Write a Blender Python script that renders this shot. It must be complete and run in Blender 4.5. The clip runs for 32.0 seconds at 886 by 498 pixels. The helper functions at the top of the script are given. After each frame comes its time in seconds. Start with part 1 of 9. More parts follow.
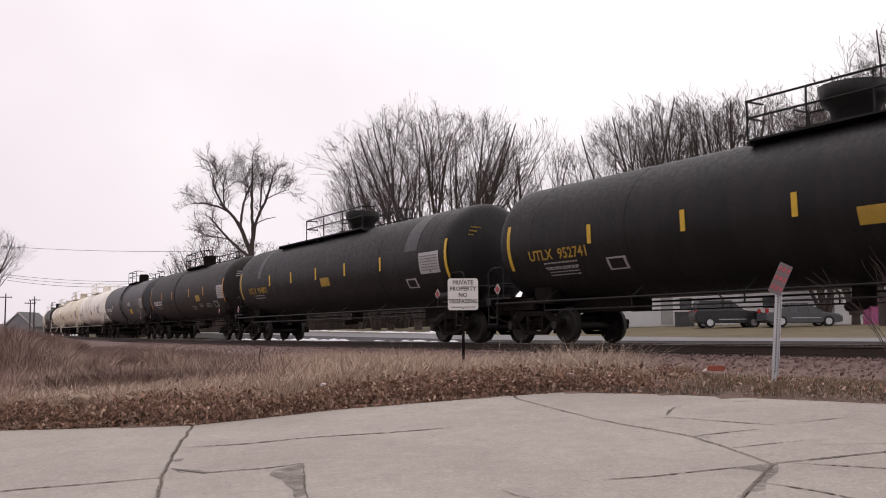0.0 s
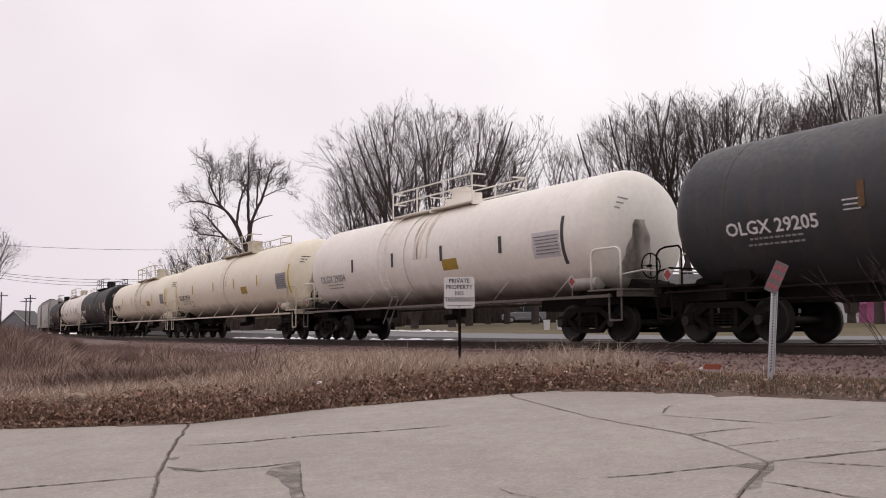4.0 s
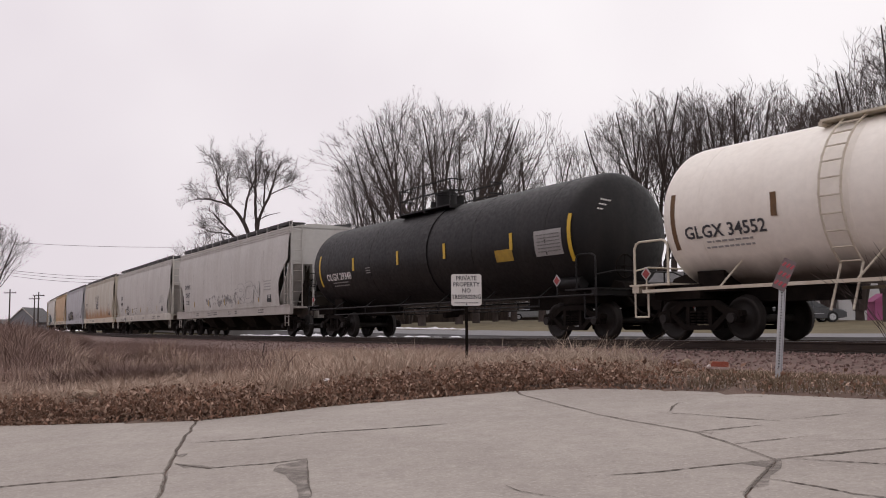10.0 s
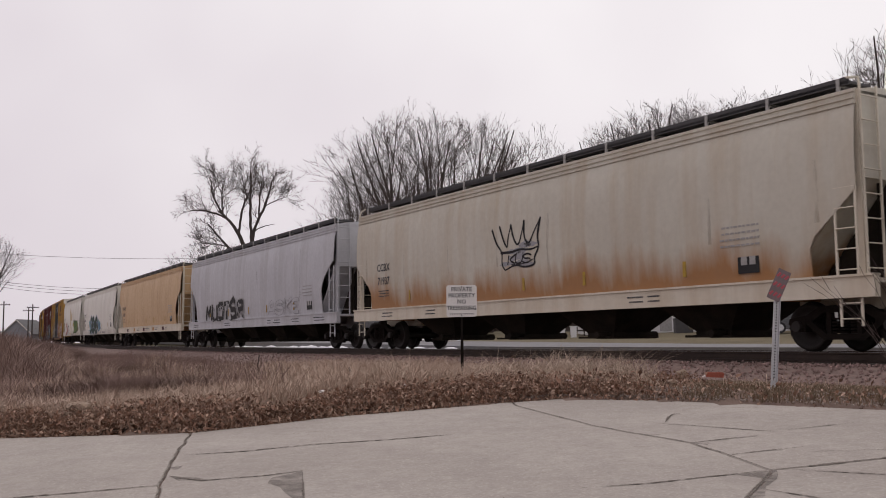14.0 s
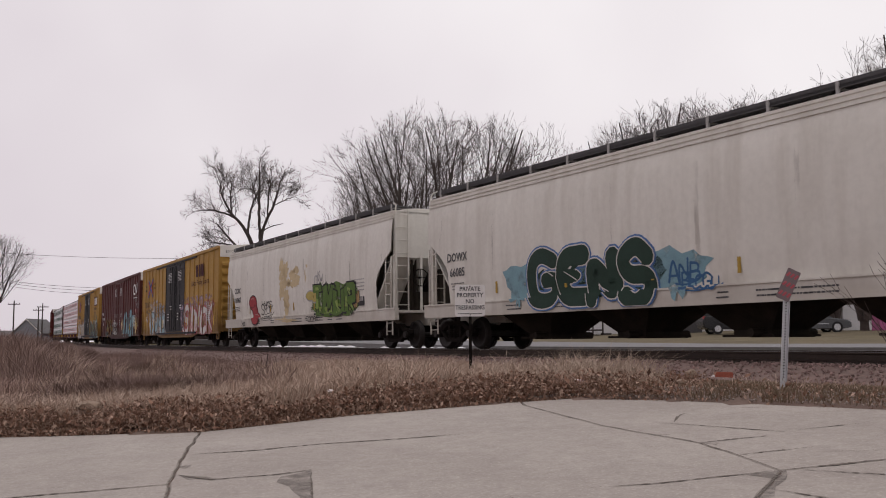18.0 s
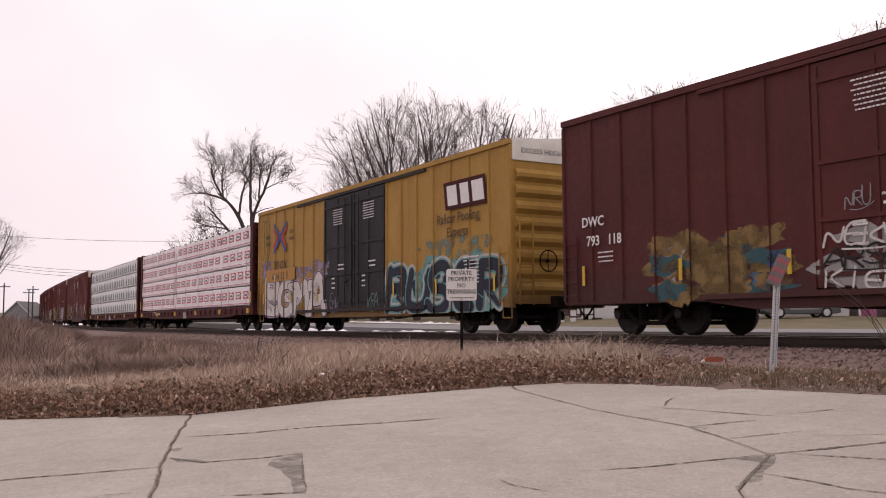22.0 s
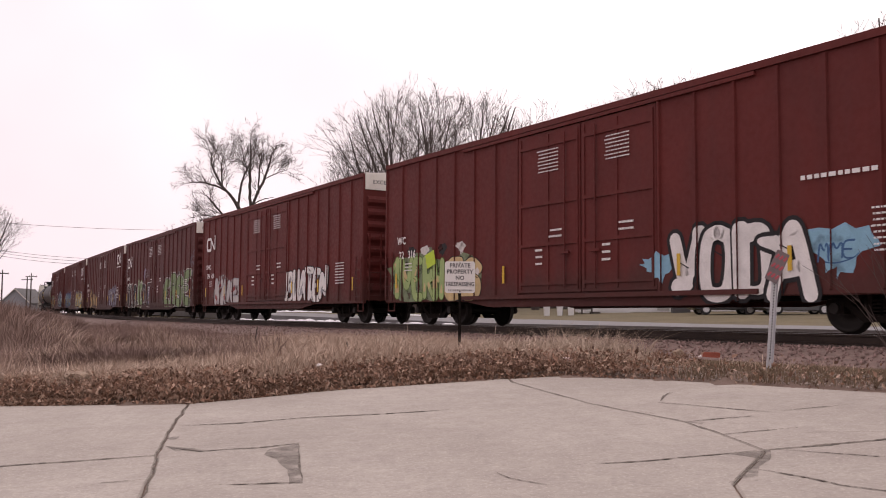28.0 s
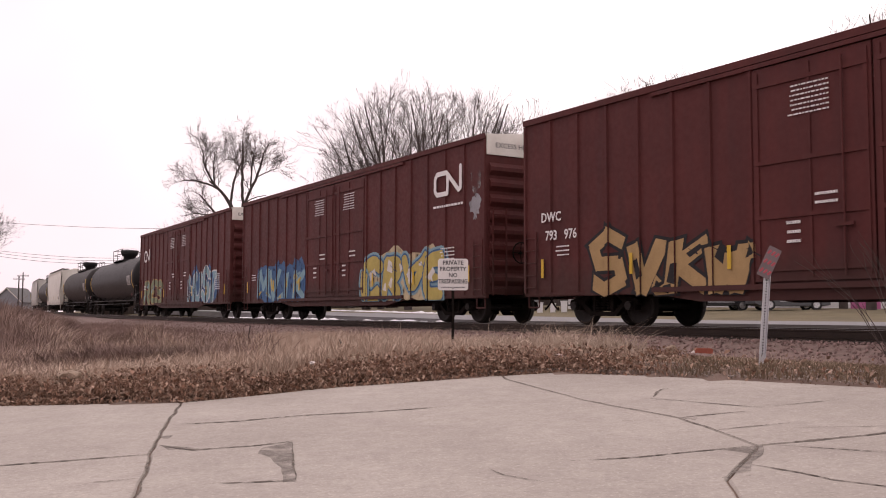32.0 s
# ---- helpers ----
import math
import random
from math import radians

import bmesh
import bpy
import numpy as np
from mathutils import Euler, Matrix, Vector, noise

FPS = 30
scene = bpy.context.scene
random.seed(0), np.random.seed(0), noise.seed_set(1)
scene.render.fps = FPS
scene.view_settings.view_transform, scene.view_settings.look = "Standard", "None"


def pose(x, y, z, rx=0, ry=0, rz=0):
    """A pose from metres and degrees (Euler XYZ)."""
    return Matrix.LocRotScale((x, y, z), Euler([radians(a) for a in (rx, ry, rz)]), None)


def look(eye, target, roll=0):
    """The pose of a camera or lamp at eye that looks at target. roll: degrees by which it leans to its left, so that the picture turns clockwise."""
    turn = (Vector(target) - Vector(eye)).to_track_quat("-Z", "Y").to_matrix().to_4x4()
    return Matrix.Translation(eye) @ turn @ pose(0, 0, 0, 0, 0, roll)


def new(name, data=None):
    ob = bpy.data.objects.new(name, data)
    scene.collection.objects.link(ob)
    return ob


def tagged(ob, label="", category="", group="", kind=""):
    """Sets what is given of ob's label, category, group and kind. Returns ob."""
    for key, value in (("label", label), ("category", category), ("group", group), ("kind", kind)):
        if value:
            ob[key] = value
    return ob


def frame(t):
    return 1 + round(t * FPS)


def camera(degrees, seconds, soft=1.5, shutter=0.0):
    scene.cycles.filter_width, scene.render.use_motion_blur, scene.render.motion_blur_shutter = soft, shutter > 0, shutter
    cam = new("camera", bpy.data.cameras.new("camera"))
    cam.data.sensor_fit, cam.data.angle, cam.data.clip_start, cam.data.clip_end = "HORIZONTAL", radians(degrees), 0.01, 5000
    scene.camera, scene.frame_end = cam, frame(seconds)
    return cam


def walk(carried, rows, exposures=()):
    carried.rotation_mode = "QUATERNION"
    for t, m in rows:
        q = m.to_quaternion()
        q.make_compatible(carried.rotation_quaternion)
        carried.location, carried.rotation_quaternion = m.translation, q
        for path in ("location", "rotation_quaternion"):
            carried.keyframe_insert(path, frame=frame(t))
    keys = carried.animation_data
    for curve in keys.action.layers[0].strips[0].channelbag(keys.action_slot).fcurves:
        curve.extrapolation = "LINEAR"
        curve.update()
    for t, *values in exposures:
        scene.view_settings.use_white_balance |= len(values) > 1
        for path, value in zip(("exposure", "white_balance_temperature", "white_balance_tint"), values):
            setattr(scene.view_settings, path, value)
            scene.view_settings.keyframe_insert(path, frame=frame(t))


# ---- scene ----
# Camera: stands on the paved lot and turns a little in the hand. World: z = 0 is the rail head beside it.
cam = camera(50.33, 32.0, soft=1.0, shutter=0.04)
EYE = (0.0, 0.0, 0.267)
# seconds, turn to the left, tilt up, lean to the left (degrees)
VIEW = [
    (0, -0.09, 5.13, -0.41), (0.5, -0.06, 4.97, -0.40), (1, 0.03, 4.89, -0.35), (1.5, 0.13, 4.85, -0.33), (2, 0.16, 4.83, -0.33), (2.5, 0.15, 4.88, -0.47),
    (3, -0.07, 5.02, -0.62), (3.5, -0.24, 5.04, -0.47), (5.5, -0.55, 4.98, -0.58), (6, -0.61, 5.03, -0.70), (6.5, -0.59, 5.10, -0.69), (7, -0.45, 5.19, -0.58),
    (7.5, -0.15, 5.20, -0.50), (8, -0.06, 5.15, -0.47), (8.5, -0.04, 5.10, -0.44), (9, 0.01, 4.99, -0.69), (9.5, 0.09, 4.93, -0.51), (10, 0.12, 4.87, -0.39),
    (10.5, 0.12, 4.94, -0.26), (11, 0.11, 4.98, -0.29), (11.5, 0.11, 5.00, -0.31), (12, 0.09, 5.05, -0.48), (12.5, 0.06, 5.14, -0.70), (13, -0.00, 5.27, -0.77),
    (13.5, -0.09, 5.45, -0.68), (14, -0.18, 5.54, -0.51), (14.5, -0.21, 5.57, -0.43), (16.5, 0.32, 5.48, -0.67), (17, 0.36, 5.52, -0.59), (17.5, 0.35, 5.52, -0.58),
    (18, 0.33, 5.52, -0.47), (18.5, 0.37, 5.45, -0.50), (19, 0.47, 5.45, -0.59), (19.5, 0.51, 5.42, -0.55), (20, 0.66, 5.39, -0.39), (20.5, 0.70, 5.28, -0.28),
    (21, 0.49, 5.04, -0.13), (21.5, 0.14, 4.83, -0.23), (22, -0.17, 4.55, -0.28), (22.5, -0.29, 4.37, -0.15), (23, -0.32, 4.31, -0.17), (23.5, -0.39, 4.12, 0.07),
    (24, -0.52, 3.99, -0.00), (24.5, -0.55, 3.92, 0.11), (25, -0.43, 3.96, 0.08), (25.5, -0.36, 4.01, 0.07), (27.5, -0.08, 4.14, 0.35), (28, -0.24, 4.08, 0.43),
    (28.5, -0.35, 4.01, 0.30), (29, -0.33, 3.98, 0.13), (29.5, -0.33, 3.91, 0.23), (30, -0.44, 3.84, 0.38), (30.5, -0.62, 3.82, 0.29), (31, -0.76, 3.79, 0.27),
    (31.5, -0.79, 3.84, 0.24), (32, -0.67, 3.92, 0.15),
]
walk(cam, [(t, Matrix.Translation(EYE) @ pose(0, 0, 0, 0, 0, yaw) @ pose(0, 0, 0, 90 + tilt) @ pose(0, 0, 0, 0, 0, lean)) for t, yaw, tilt, lean in VIEW],
     exposures=[(0, -0.36, 6550, 13), (1, -0.36, 6550, 13), (2, -0.30, 6550, 13), (3, -0.34, 6550, 13), (5.5, -0.64, 6500, 12), (7, -0.66, 6500, 12), (8, -0.52, 6500, 12), (9, -0.66, 6500, 12), (10, -0.56, 6500, 12), (11, -0.47, 6500, 12), (12, -0.60, 6500, 12),
                (14, -0.64, 6500, 12), (17, -0.66, 6500, 12), (19, -0.68, 6600, 13), (20, -0.52, 6750, 15), (21, -0.38, 6800, 17), (22, -0.30, 6850, 18), (23, -0.38, 6850, 18), (24, -0.52, 6750, 17), (25, -0.52, 6750, 17), (28, -0.23, 6900, 20), (30, -0.20, 6950, 21), (32, -0.16, 6950, 21)])
# ---- world: a bright overcast winter sky ----
world = bpy.data.worlds.new("overcast_sky")
scene.world = world
world.use_nodes = True
wn, wl = world.node_tree.nodes, world.node_tree.links
sky = wn.new("ShaderNodeTexSky")
sky.sky_type, sky.sun_disc = "NISHITA", False
sky.sun_elevation, sky.sun_rotation = radians(66), radians(-41)
sky.dust_density, sky.air_density = 4.0, 1.5
hsv = wn.new("ShaderNodeHueSaturation")
hsv.inputs["Saturation"].default_value, hsv.inputs["Value"].default_value = 0.15, 0.09
cloud_at = wn.new("ShaderNodeTexCoord")
cloud_noise = wn.new("ShaderNodeTexNoise")
cloud_noise.inputs["Scale"].default_value, cloud_noise.inputs["Detail"].default_value = 1.6, 4
cloud = wn.new("ShaderNodeValToRGB")
cloud.color_ramp.elements[0].position, cloud.color_ramp.elements[0].color = 0.22, (0.76, 0.685, 0.74, 1)
cloud.color_ramp.elements[1].position, cloud.color_ramp.elements[1].color = 0.72, (1.06, 1.02, 1.03, 1)
cloud_split = wn.new("ShaderNodeSeparateXYZ")
cloud_tilt = wn.new("ShaderNodeMath")
cloud_tilt.operation = "MULTIPLY_ADD"
cloud_tilt.inputs[1].default_value = 0.28
both = wn.new("ShaderNodeMix")
both.data_type = "RGBA"
both.inputs["Factor"].default_value = 0.93
wl.new(cloud_at.outputs["Generated"], cloud_noise.inputs["Vector"])
wl.new(cloud_at.outputs["Generated"], cloud_split.inputs["Vector"])
wl.new(cloud_split.outputs["X"], cloud_tilt.inputs[0])
wl.new(cloud_noise.outputs["Fac"], cloud_tilt.inputs[2])
wl.new(cloud_tilt.outputs["Value"], cloud.inputs["Fac"])
wl.new(sky.outputs["Color"], hsv.inputs["Color"])
wl.new(hsv.outputs["Color"], both.inputs["A"])
wl.new(cloud.outputs["Color"], both.inputs["B"])
wl.new(both.outputs["Result"], wn["Background"].inputs["Color"])
wn["Background"].inputs["Strength"].default_value = 1.40
sun = new("sun", bpy.data.lights.new("sun", "SUN"))
sun.data.energy, sun.data.angle, sun.data.color = 0.84, radians(45), (1.0, 0.97, 0.94)
sun.matrix_world = look((-14, 36, 60), (0, 20, 0))


# ---- materials ----
def mat(name, color, rough=0.7, second=None, scale=3.0, mix=0.5, bump=0.0, bump_scale=40.0, metal=0.0, streak=None, grain=0.12, spread=0.0, spec=0.4, grime_shade=None, island=0.0, speck=None):
    """A surface with stains at one scale, grain at another, fine relief, and streaks running down when streak=(colour,
    amount);
    a fade by height, (colour, low, high, amount): ragged dirt or rust that has crept up from one height to another, on
    the pale tanks also painted underside shade."""
    m = bpy.data.materials.new(name)
    m.use_nodes = True
    n, l = m.node_tree.nodes, m.node_tree.links
    b = n["Principled BSDF"]
    b.inputs["Roughness"].default_value, b.inputs["Metallic"].default_value = rough, metal
    b.inputs["Specular IOR Level"].default_value = spec
    at = n.new("ShaderNodeTexCoord")

    def noise_of(sc, detail=5.0, squeeze=None):
        t = n.new("ShaderNodeTexNoise")
        t.inputs["Scale"].default_value, t.inputs["Detail"].default_value, t.inputs["Roughness"].default_value = sc, detail, 0.6
        if squeeze:
            mp = n.new("ShaderNodeMapping")
            mp.inputs["Scale"].default_value = squeeze
            l.new(at.outputs["Object"], mp.inputs["Vector"])
            l.new(mp.outputs["Vector"], t.inputs["Vector"])
        else:
            l.new(at.outputs["Object"], t.inputs["Vector"])
        return t

    def blend(a, fac, second_color):
        x = n.new("ShaderNodeMix")
        x.data_type = "RGBA"
        l.new(fac, x.inputs["Factor"])
        if isinstance(a, tuple):
            x.inputs["A"].default_value = (*a, 1)
        else:
            l.new(a, x.inputs["A"])
        x.inputs["B"].default_value = (*second_color, 1)
        return x.outputs["Result"]

    def ramp(src, lo, hi, top):
        r = n.new("ShaderNodeMapRange")
        r.inputs["From Min"].default_value, r.inputs["From Max"].default_value, r.inputs["To Max"].default_value = lo, hi, top
        l.new(src, r.inputs["Value"])
        return r.outputs["Result"]

    second = second or tuple(c * 0.6 for c in color)
    c = blend(color, ramp(noise_of(scale).outputs["Fac"], 0.38, 0.68, mix), second)
    if streak:
        c = blend(c, ramp(noise_of(1.0, 4.0, (2.2, 2.2, 0.22)).outputs["Fac"], 0.45, 0.72, streak[1]), streak[0])
    if grime_shade:
        g_color, lo, hi, amount, ragged = grime_shade if len(grime_shade) == 5 else (*grime_shade, 1.0)
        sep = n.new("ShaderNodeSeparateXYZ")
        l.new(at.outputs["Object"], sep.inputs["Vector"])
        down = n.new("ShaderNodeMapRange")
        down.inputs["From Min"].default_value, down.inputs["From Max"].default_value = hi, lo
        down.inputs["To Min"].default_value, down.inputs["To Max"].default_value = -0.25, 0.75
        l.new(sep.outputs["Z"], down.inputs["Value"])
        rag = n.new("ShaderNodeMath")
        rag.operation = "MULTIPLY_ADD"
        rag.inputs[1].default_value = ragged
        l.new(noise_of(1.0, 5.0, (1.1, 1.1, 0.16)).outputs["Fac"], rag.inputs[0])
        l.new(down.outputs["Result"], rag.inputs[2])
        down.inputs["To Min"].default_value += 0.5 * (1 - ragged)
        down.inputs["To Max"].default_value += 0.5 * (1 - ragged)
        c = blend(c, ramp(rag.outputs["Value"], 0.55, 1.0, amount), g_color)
    fine = noise_of(scale * 14, 3.0)
    c = blend(c, ramp(fine.outputs["Fac"], 0.35, 0.75, grain), tuple(x * 0.35 for x in color))
    if spread:
        info = n.new("ShaderNodeObjectInfo")
        c = blend(c, ramp(info.outputs["Random"], 0.0, 1.0, spread), tuple(x * 0.45 for x in color))
    if speck:
        c = blend(c, ramp(noise_of(speck[0], 2.0).outputs["Fac"], 0.45, 0.72, speck[1]), tuple(x * 0.45 for x in color))
        c = blend(c, ramp(noise_of(speck[0] * 1.7, 1.0).outputs["Fac"], 0.56, 0.76, speck[1]), tuple(min(1.0, x * 1.7) for x in color))
    if island:
        piece = n.new("ShaderNodeNewGeometry")
        c = blend(c, ramp(piece.outputs["Random Per Island"], 0.0, 1.0, island), tuple(x * 0.3 for x in color))
    l.new(c, b.inputs["Base Color"])
    if bump:
        bp = n.new("ShaderNodeBump")
        bp.inputs["Strength"].default_value, bp.inputs["Distance"].default_value = bump, 0.02
        l.new(noise_of(bump_scale, 4.0).outputs["Fac"], bp.inputs["Height"])
        l.new(bp.outputs["Normal"], b.inputs["Normal"])
    rr = ramp(fine.outputs["Fac"], 0.3, 0.7, 1.0)
    mr = n.new("ShaderNodeMapRange")
    mr.inputs["To Min"].default_value, mr.inputs["To Max"].default_value = max(0.05, rough - 0.1), min(1.0, rough + 0.1)
    l.new(rr, mr.inputs["Value"])
    l.new(mr.outputs["Result"], b.inputs["Roughness"])
    return m


M_CONCRETE = mat("worn_concrete", (0.405, 0.365, 0.325), 0.88, (0.315, 0.278, 0.246), 0.55, 0.8, 0.4, 110, grain=0.16, speck=(30, 0.3), streak=((0.30, 0.262, 0.238), 0.35))
M_CRACK = mat("crack_dirt", (0.115, 0.096, 0.08), 0.95, (0.22, 0.185, 0.155), 9, 0.8, 0.8, 60, speck=(70, 0.5))
M_PATCH = mat("crumbled_patch", (0.30, 0.265, 0.235), 0.92, (0.20, 0.175, 0.155), 9, 0.8, 0.9, 60, grain=0.4, speck=(55, 0.7))
M_EARTH = mat("dry_winter_ground", (0.185, 0.127, 0.102), 0.95, (0.115, 0.08, 0.06), 1.2, 0.8, 0.8, 30)
M_LAWN = mat("dormant_lawn", (0.155, 0.125, 0.07), 0.95, (0.095, 0.08, 0.045), 0.4, 0.8, 0.6, 12)
M_ROAD = mat("asphalt_road", (0.22, 0.215, 0.22), 0.85, (0.17, 0.165, 0.17), 0.5, 0.6, 0.4, 50)
M_BALLAST = mat("pink_quartzite_ballast", (0.25, 0.175, 0.152), 0.9, (0.12, 0.09, 0.078), 6, 0.7, 0.9, 18)
M_STONE = mat("ballast_stone", (0.37, 0.25, 0.225), 0.9, (0.13, 0.095, 0.085), 8, 0.7, 0.4, 30, island=0.7)
M_RAIL = mat("rusty_rail", (0.055, 0.038, 0.030), 0.75, (0.03, 0.022, 0.02), 3, 0.6, 0.3, 60, 0.3)
M_RAILHEAD = mat("polished_rail_head", (0.45, 0.44, 0.43), 0.3, None, 3, 0.3, 0, 1, 1.0)
M_TIE = mat("creosoted_tie", (0.06, 0.048, 0.04), 0.95, (0.11, 0.09, 0.075), 5, 0.6, 0.6, 30, spread=0.5)
M_GRASS = mat("dry_grass", (0.54, 0.39, 0.30), 0.9, (0.31, 0.20, 0.15), 0.8, 0.6, island=0.5)
M_SCRUB = mat("dead_brush", (0.28, 0.185, 0.16), 0.95, (0.115, 0.08, 0.06), 1.0, 0.7, island=0.6)
M_LEAF = mat("fallen_leaves", (0.30, 0.160, 0.105), 0.75, (0.38, 0.24, 0.17), 9.0, 0.8, island=0.95)
M_SNOW = mat("old_snow", (0.80, 0.80, 0.83), 0.7, (0.62, 0.61, 0.62), 2, 0.5, 0.5, 12)
M_BARK = mat("grey_bark", (0.075, 0.058, 0.052), 0.95, (0.045, 0.036, 0.033), 3, 0.6, 0.7, 14)
M_TWIG = mat("bare_twigs", (0.085, 0.064, 0.058), 0.95, (0.065, 0.05, 0.045), 1, 0.6)
M_BLACK = mat("black_tank_paint", (0.010, 0.0095, 0.010), 0.5, (0.018, 0.0165, 0.016), 0.7, 0.55, 0.0, 8, streak=((0.03, 0.026, 0.024), 0.4), spec=0.2)
M_BROWNBLACK = mat("faded_black_tank_paint", (0.016, 0.0135, 0.013), 0.55, (0.03, 0.025, 0.023), 0.7, 0.6, 0.0, 8, streak=((0.045, 0.036, 0.032), 0.4), spec=0.2)
M_GREYTANK = mat("slate_grey_tank_paint", (0.055, 0.058, 0.064), 0.5, (0.034, 0.034, 0.036), 0.6, 0.6, 0.0, 8, streak=((0.10, 0.075, 0.055), 0.4), spec=0.3)
# Pale tanks: the dark lower fade is grime plus underside shade put into the colour.
M_CREAM = mat("cream_tank_paint", (0.86, 0.79, 0.64), 0.45, (0.78, 0.70, 0.55), 0.5, 0.6, 0.0, 8, streak=((0.56, 0.45, 0.30), 0.10), grime_shade=((0.055, 0.042, 0.032), 0.95, 2.1, 0.97, 0.35))
M_WHITETANK = mat("off_white_tank_paint", (0.88, 0.84, 0.76), 0.45, (0.80, 0.745, 0.665), 0.5, 0.6, 0.0, 8, streak=((0.60, 0.51, 0.40), 0.08), grime_shade=((0.07, 0.055, 0.042), 0.95, 2.05, 0.97, 0.35))
M_CREAMRAIL = mat("cream_steel", (0.62, 0.57, 0.47), 0.55, (0.35, 0.27, 0.19), 3, 0.5)
M_DIRT = mat("road_film", (0.055, 0.040, 0.03), 0.8, (0.10, 0.07, 0.05), 2, 0.6)
M_RUNS = mat("rust_runs", (0.42, 0.27, 0.13), 0.75, (0.30, 0.18, 0.08), 2, 0.6)


def worn(m, lo, hi, squeeze):
    """Lets a coat of dirt thin out in ragged patches."""
    n, l = m.node_tree.nodes, m.node_tree.links
    at, mp, tx, keep = n.new("ShaderNodeTexCoord"), n.new("ShaderNodeMapping"), n.new("ShaderNodeTexNoise"), n.new("ShaderNodeMapRange")
    mp.inputs["Scale"].default_value = squeeze
    tx.inputs["Scale"].default_value, tx.inputs["Detail"].default_value = 1.0, 6
    keep.inputs["From Min"].default_value, keep.inputs["From Max"].default_value = lo, hi
    l.new(at.outputs["Object"], mp.inputs["Vector"])
    l.new(mp.outputs["Vector"], tx.inputs["Vector"])
    l.new(tx.outputs["Fac"], keep.inputs["Value"])
    l.new(keep.outputs["Result"], n["Principled BSDF"].inputs["Alpha"])


M_STREAK = mat("grime_streak", (0.24, 0.20, 0.165), 0.8, (0.30, 0.22, 0.15), 2, 0.6)
worn(M_STREAK, 0.44, 1.25, (6.0, 1.0, 1.2))
worn(M_CRACK, 0.33, 0.47, (17, 17, 17))
worn(M_PATCH, 0.34, 0.72, (6, 6, 6))
worn(M_DIRT, 0.46, 0.78, (2.2, 1.4, 0.9))
worn(M_RUNS, 0.48, 0.85, (5.0, 1.0, 0.5))
M_IRON = mat("dark_running_gear", (0.011, 0.009, 0.008), 0.85, (0.024, 0.018, 0.015), 4, 0.6, 0.3, 30, spec=0.06)
M_WHEEL = mat("wheel_steel", (0.022, 0.018, 0.016), 0.7, (0.013, 0.011, 0.01), 5, 0.5, 0.2, 30, 0.2)
M_YELLOW = mat("yellow_reflector", (0.62, 0.40, 0.03), 0.5, (0.45, 0.28, 0.03), 6, 0.4)
M_DULLYELLOW = mat("weathered_yellow_lettering", (0.42, 0.27, 0.035), 0.6, (0.2, 0.13, 0.03), 6, 0.5)
M_WHITEPAINT = mat("white_lettering", (0.78, 0.77, 0.76), 0.6, (0.55, 0.54, 0.53), 5, 0.4)
M_PANEL = mat("pale_print_panel", (0.46, 0.45, 0.45), 0.6, (0.34, 0.33, 0.33), 9, 0.5)
M_LILACPANEL = mat("pale_lilac_print_panel", (0.62, 0.59, 0.60), 0.6, (0.52, 0.49, 0.51), 9, 0.5)
M_GREYPAINT = mat("pale_grey_panel", (0.36, 0.35, 0.34), 0.6, (0.22, 0.21, 0.2), 9, 0.5)
M_DARKPAINT = mat("dark_lettering", (0.06, 0.06, 0.065), 0.6, None, 5, 0.3)
M_REDPAINT = mat("red_placard", (0.30, 0.045, 0.045), 0.5, None, 8, 0.3)
M_HOPGREY = mat("pale_grey_hopper_paint", (0.56, 0.545, 0.515), 0.55, (0.47, 0.455, 0.43), 0.5, 0.7, 0.04, 6, streak=((0.42, 0.385, 0.345), 0.45), grime_shade=((0.26, 0.22, 0.18), 0.9, 1.9, 0.5))
M_HOPBLUE = mat("blue_grey_hopper_paint", (0.50, 0.505, 0.53), 0.55, (0.42, 0.42, 0.445), 0.5, 0.7, 0.04, 6, streak=((0.27, 0.25, 0.24), 0.4))
M_HOPWHITE = mat("white_hopper_paint", (0.71, 0.69, 0.63), 0.55, (0.62, 0.60, 0.54), 0.5, 0.6, 0.04, 6, streak=((0.45, 0.41, 0.35), 0.4), grime_shade=((0.30, 0.26, 0.21), 0.9, 1.7, 0.5))
M_HOPTAN = mat("tan_hopper_paint", (0.55, 0.38, 0.21), 0.55, (0.47, 0.30, 0.15), 0.5, 0.7, 0.04, 6, streak=((0.38, 0.22, 0.10), 0.45))
M_HOPCREAM = mat("cream_hopper_paint", (0.64, 0.59, 0.49), 0.55, (0.55, 0.49, 0.39), 0.5, 0.7, 0.04, 6, streak=((0.42, 0.30, 0.17), 0.4))
M_HOPRUSTED = mat("cream_hopper_paint_with_rust", (0.55, 0.525, 0.45), 0.55, (0.47, 0.435, 0.36), 0.5, 0.7, 0.04, 6, streak=((0.40, 0.30, 0.18), 0.45), grime_shade=((0.33, 0.145, 0.04), 1.05, 2.75, 0.92, 1.25))
M_RUST = mat("rust_wash", (0.36, 0.17, 0.05), 0.8, (0.48, 0.30, 0.14), 1.5, 0.8, 0.2, 20, streak=((0.5, 0.4, 0.26), 0.8))
M_WALKWAY = mat("running_board", (0.075, 0.072, 0.075), 0.75, (0.045, 0.043, 0.043), 2, 0.5)
# Near-black that holds the shade under and between cars as well as grime.
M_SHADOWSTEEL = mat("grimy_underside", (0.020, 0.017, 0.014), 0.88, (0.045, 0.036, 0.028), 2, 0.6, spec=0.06)
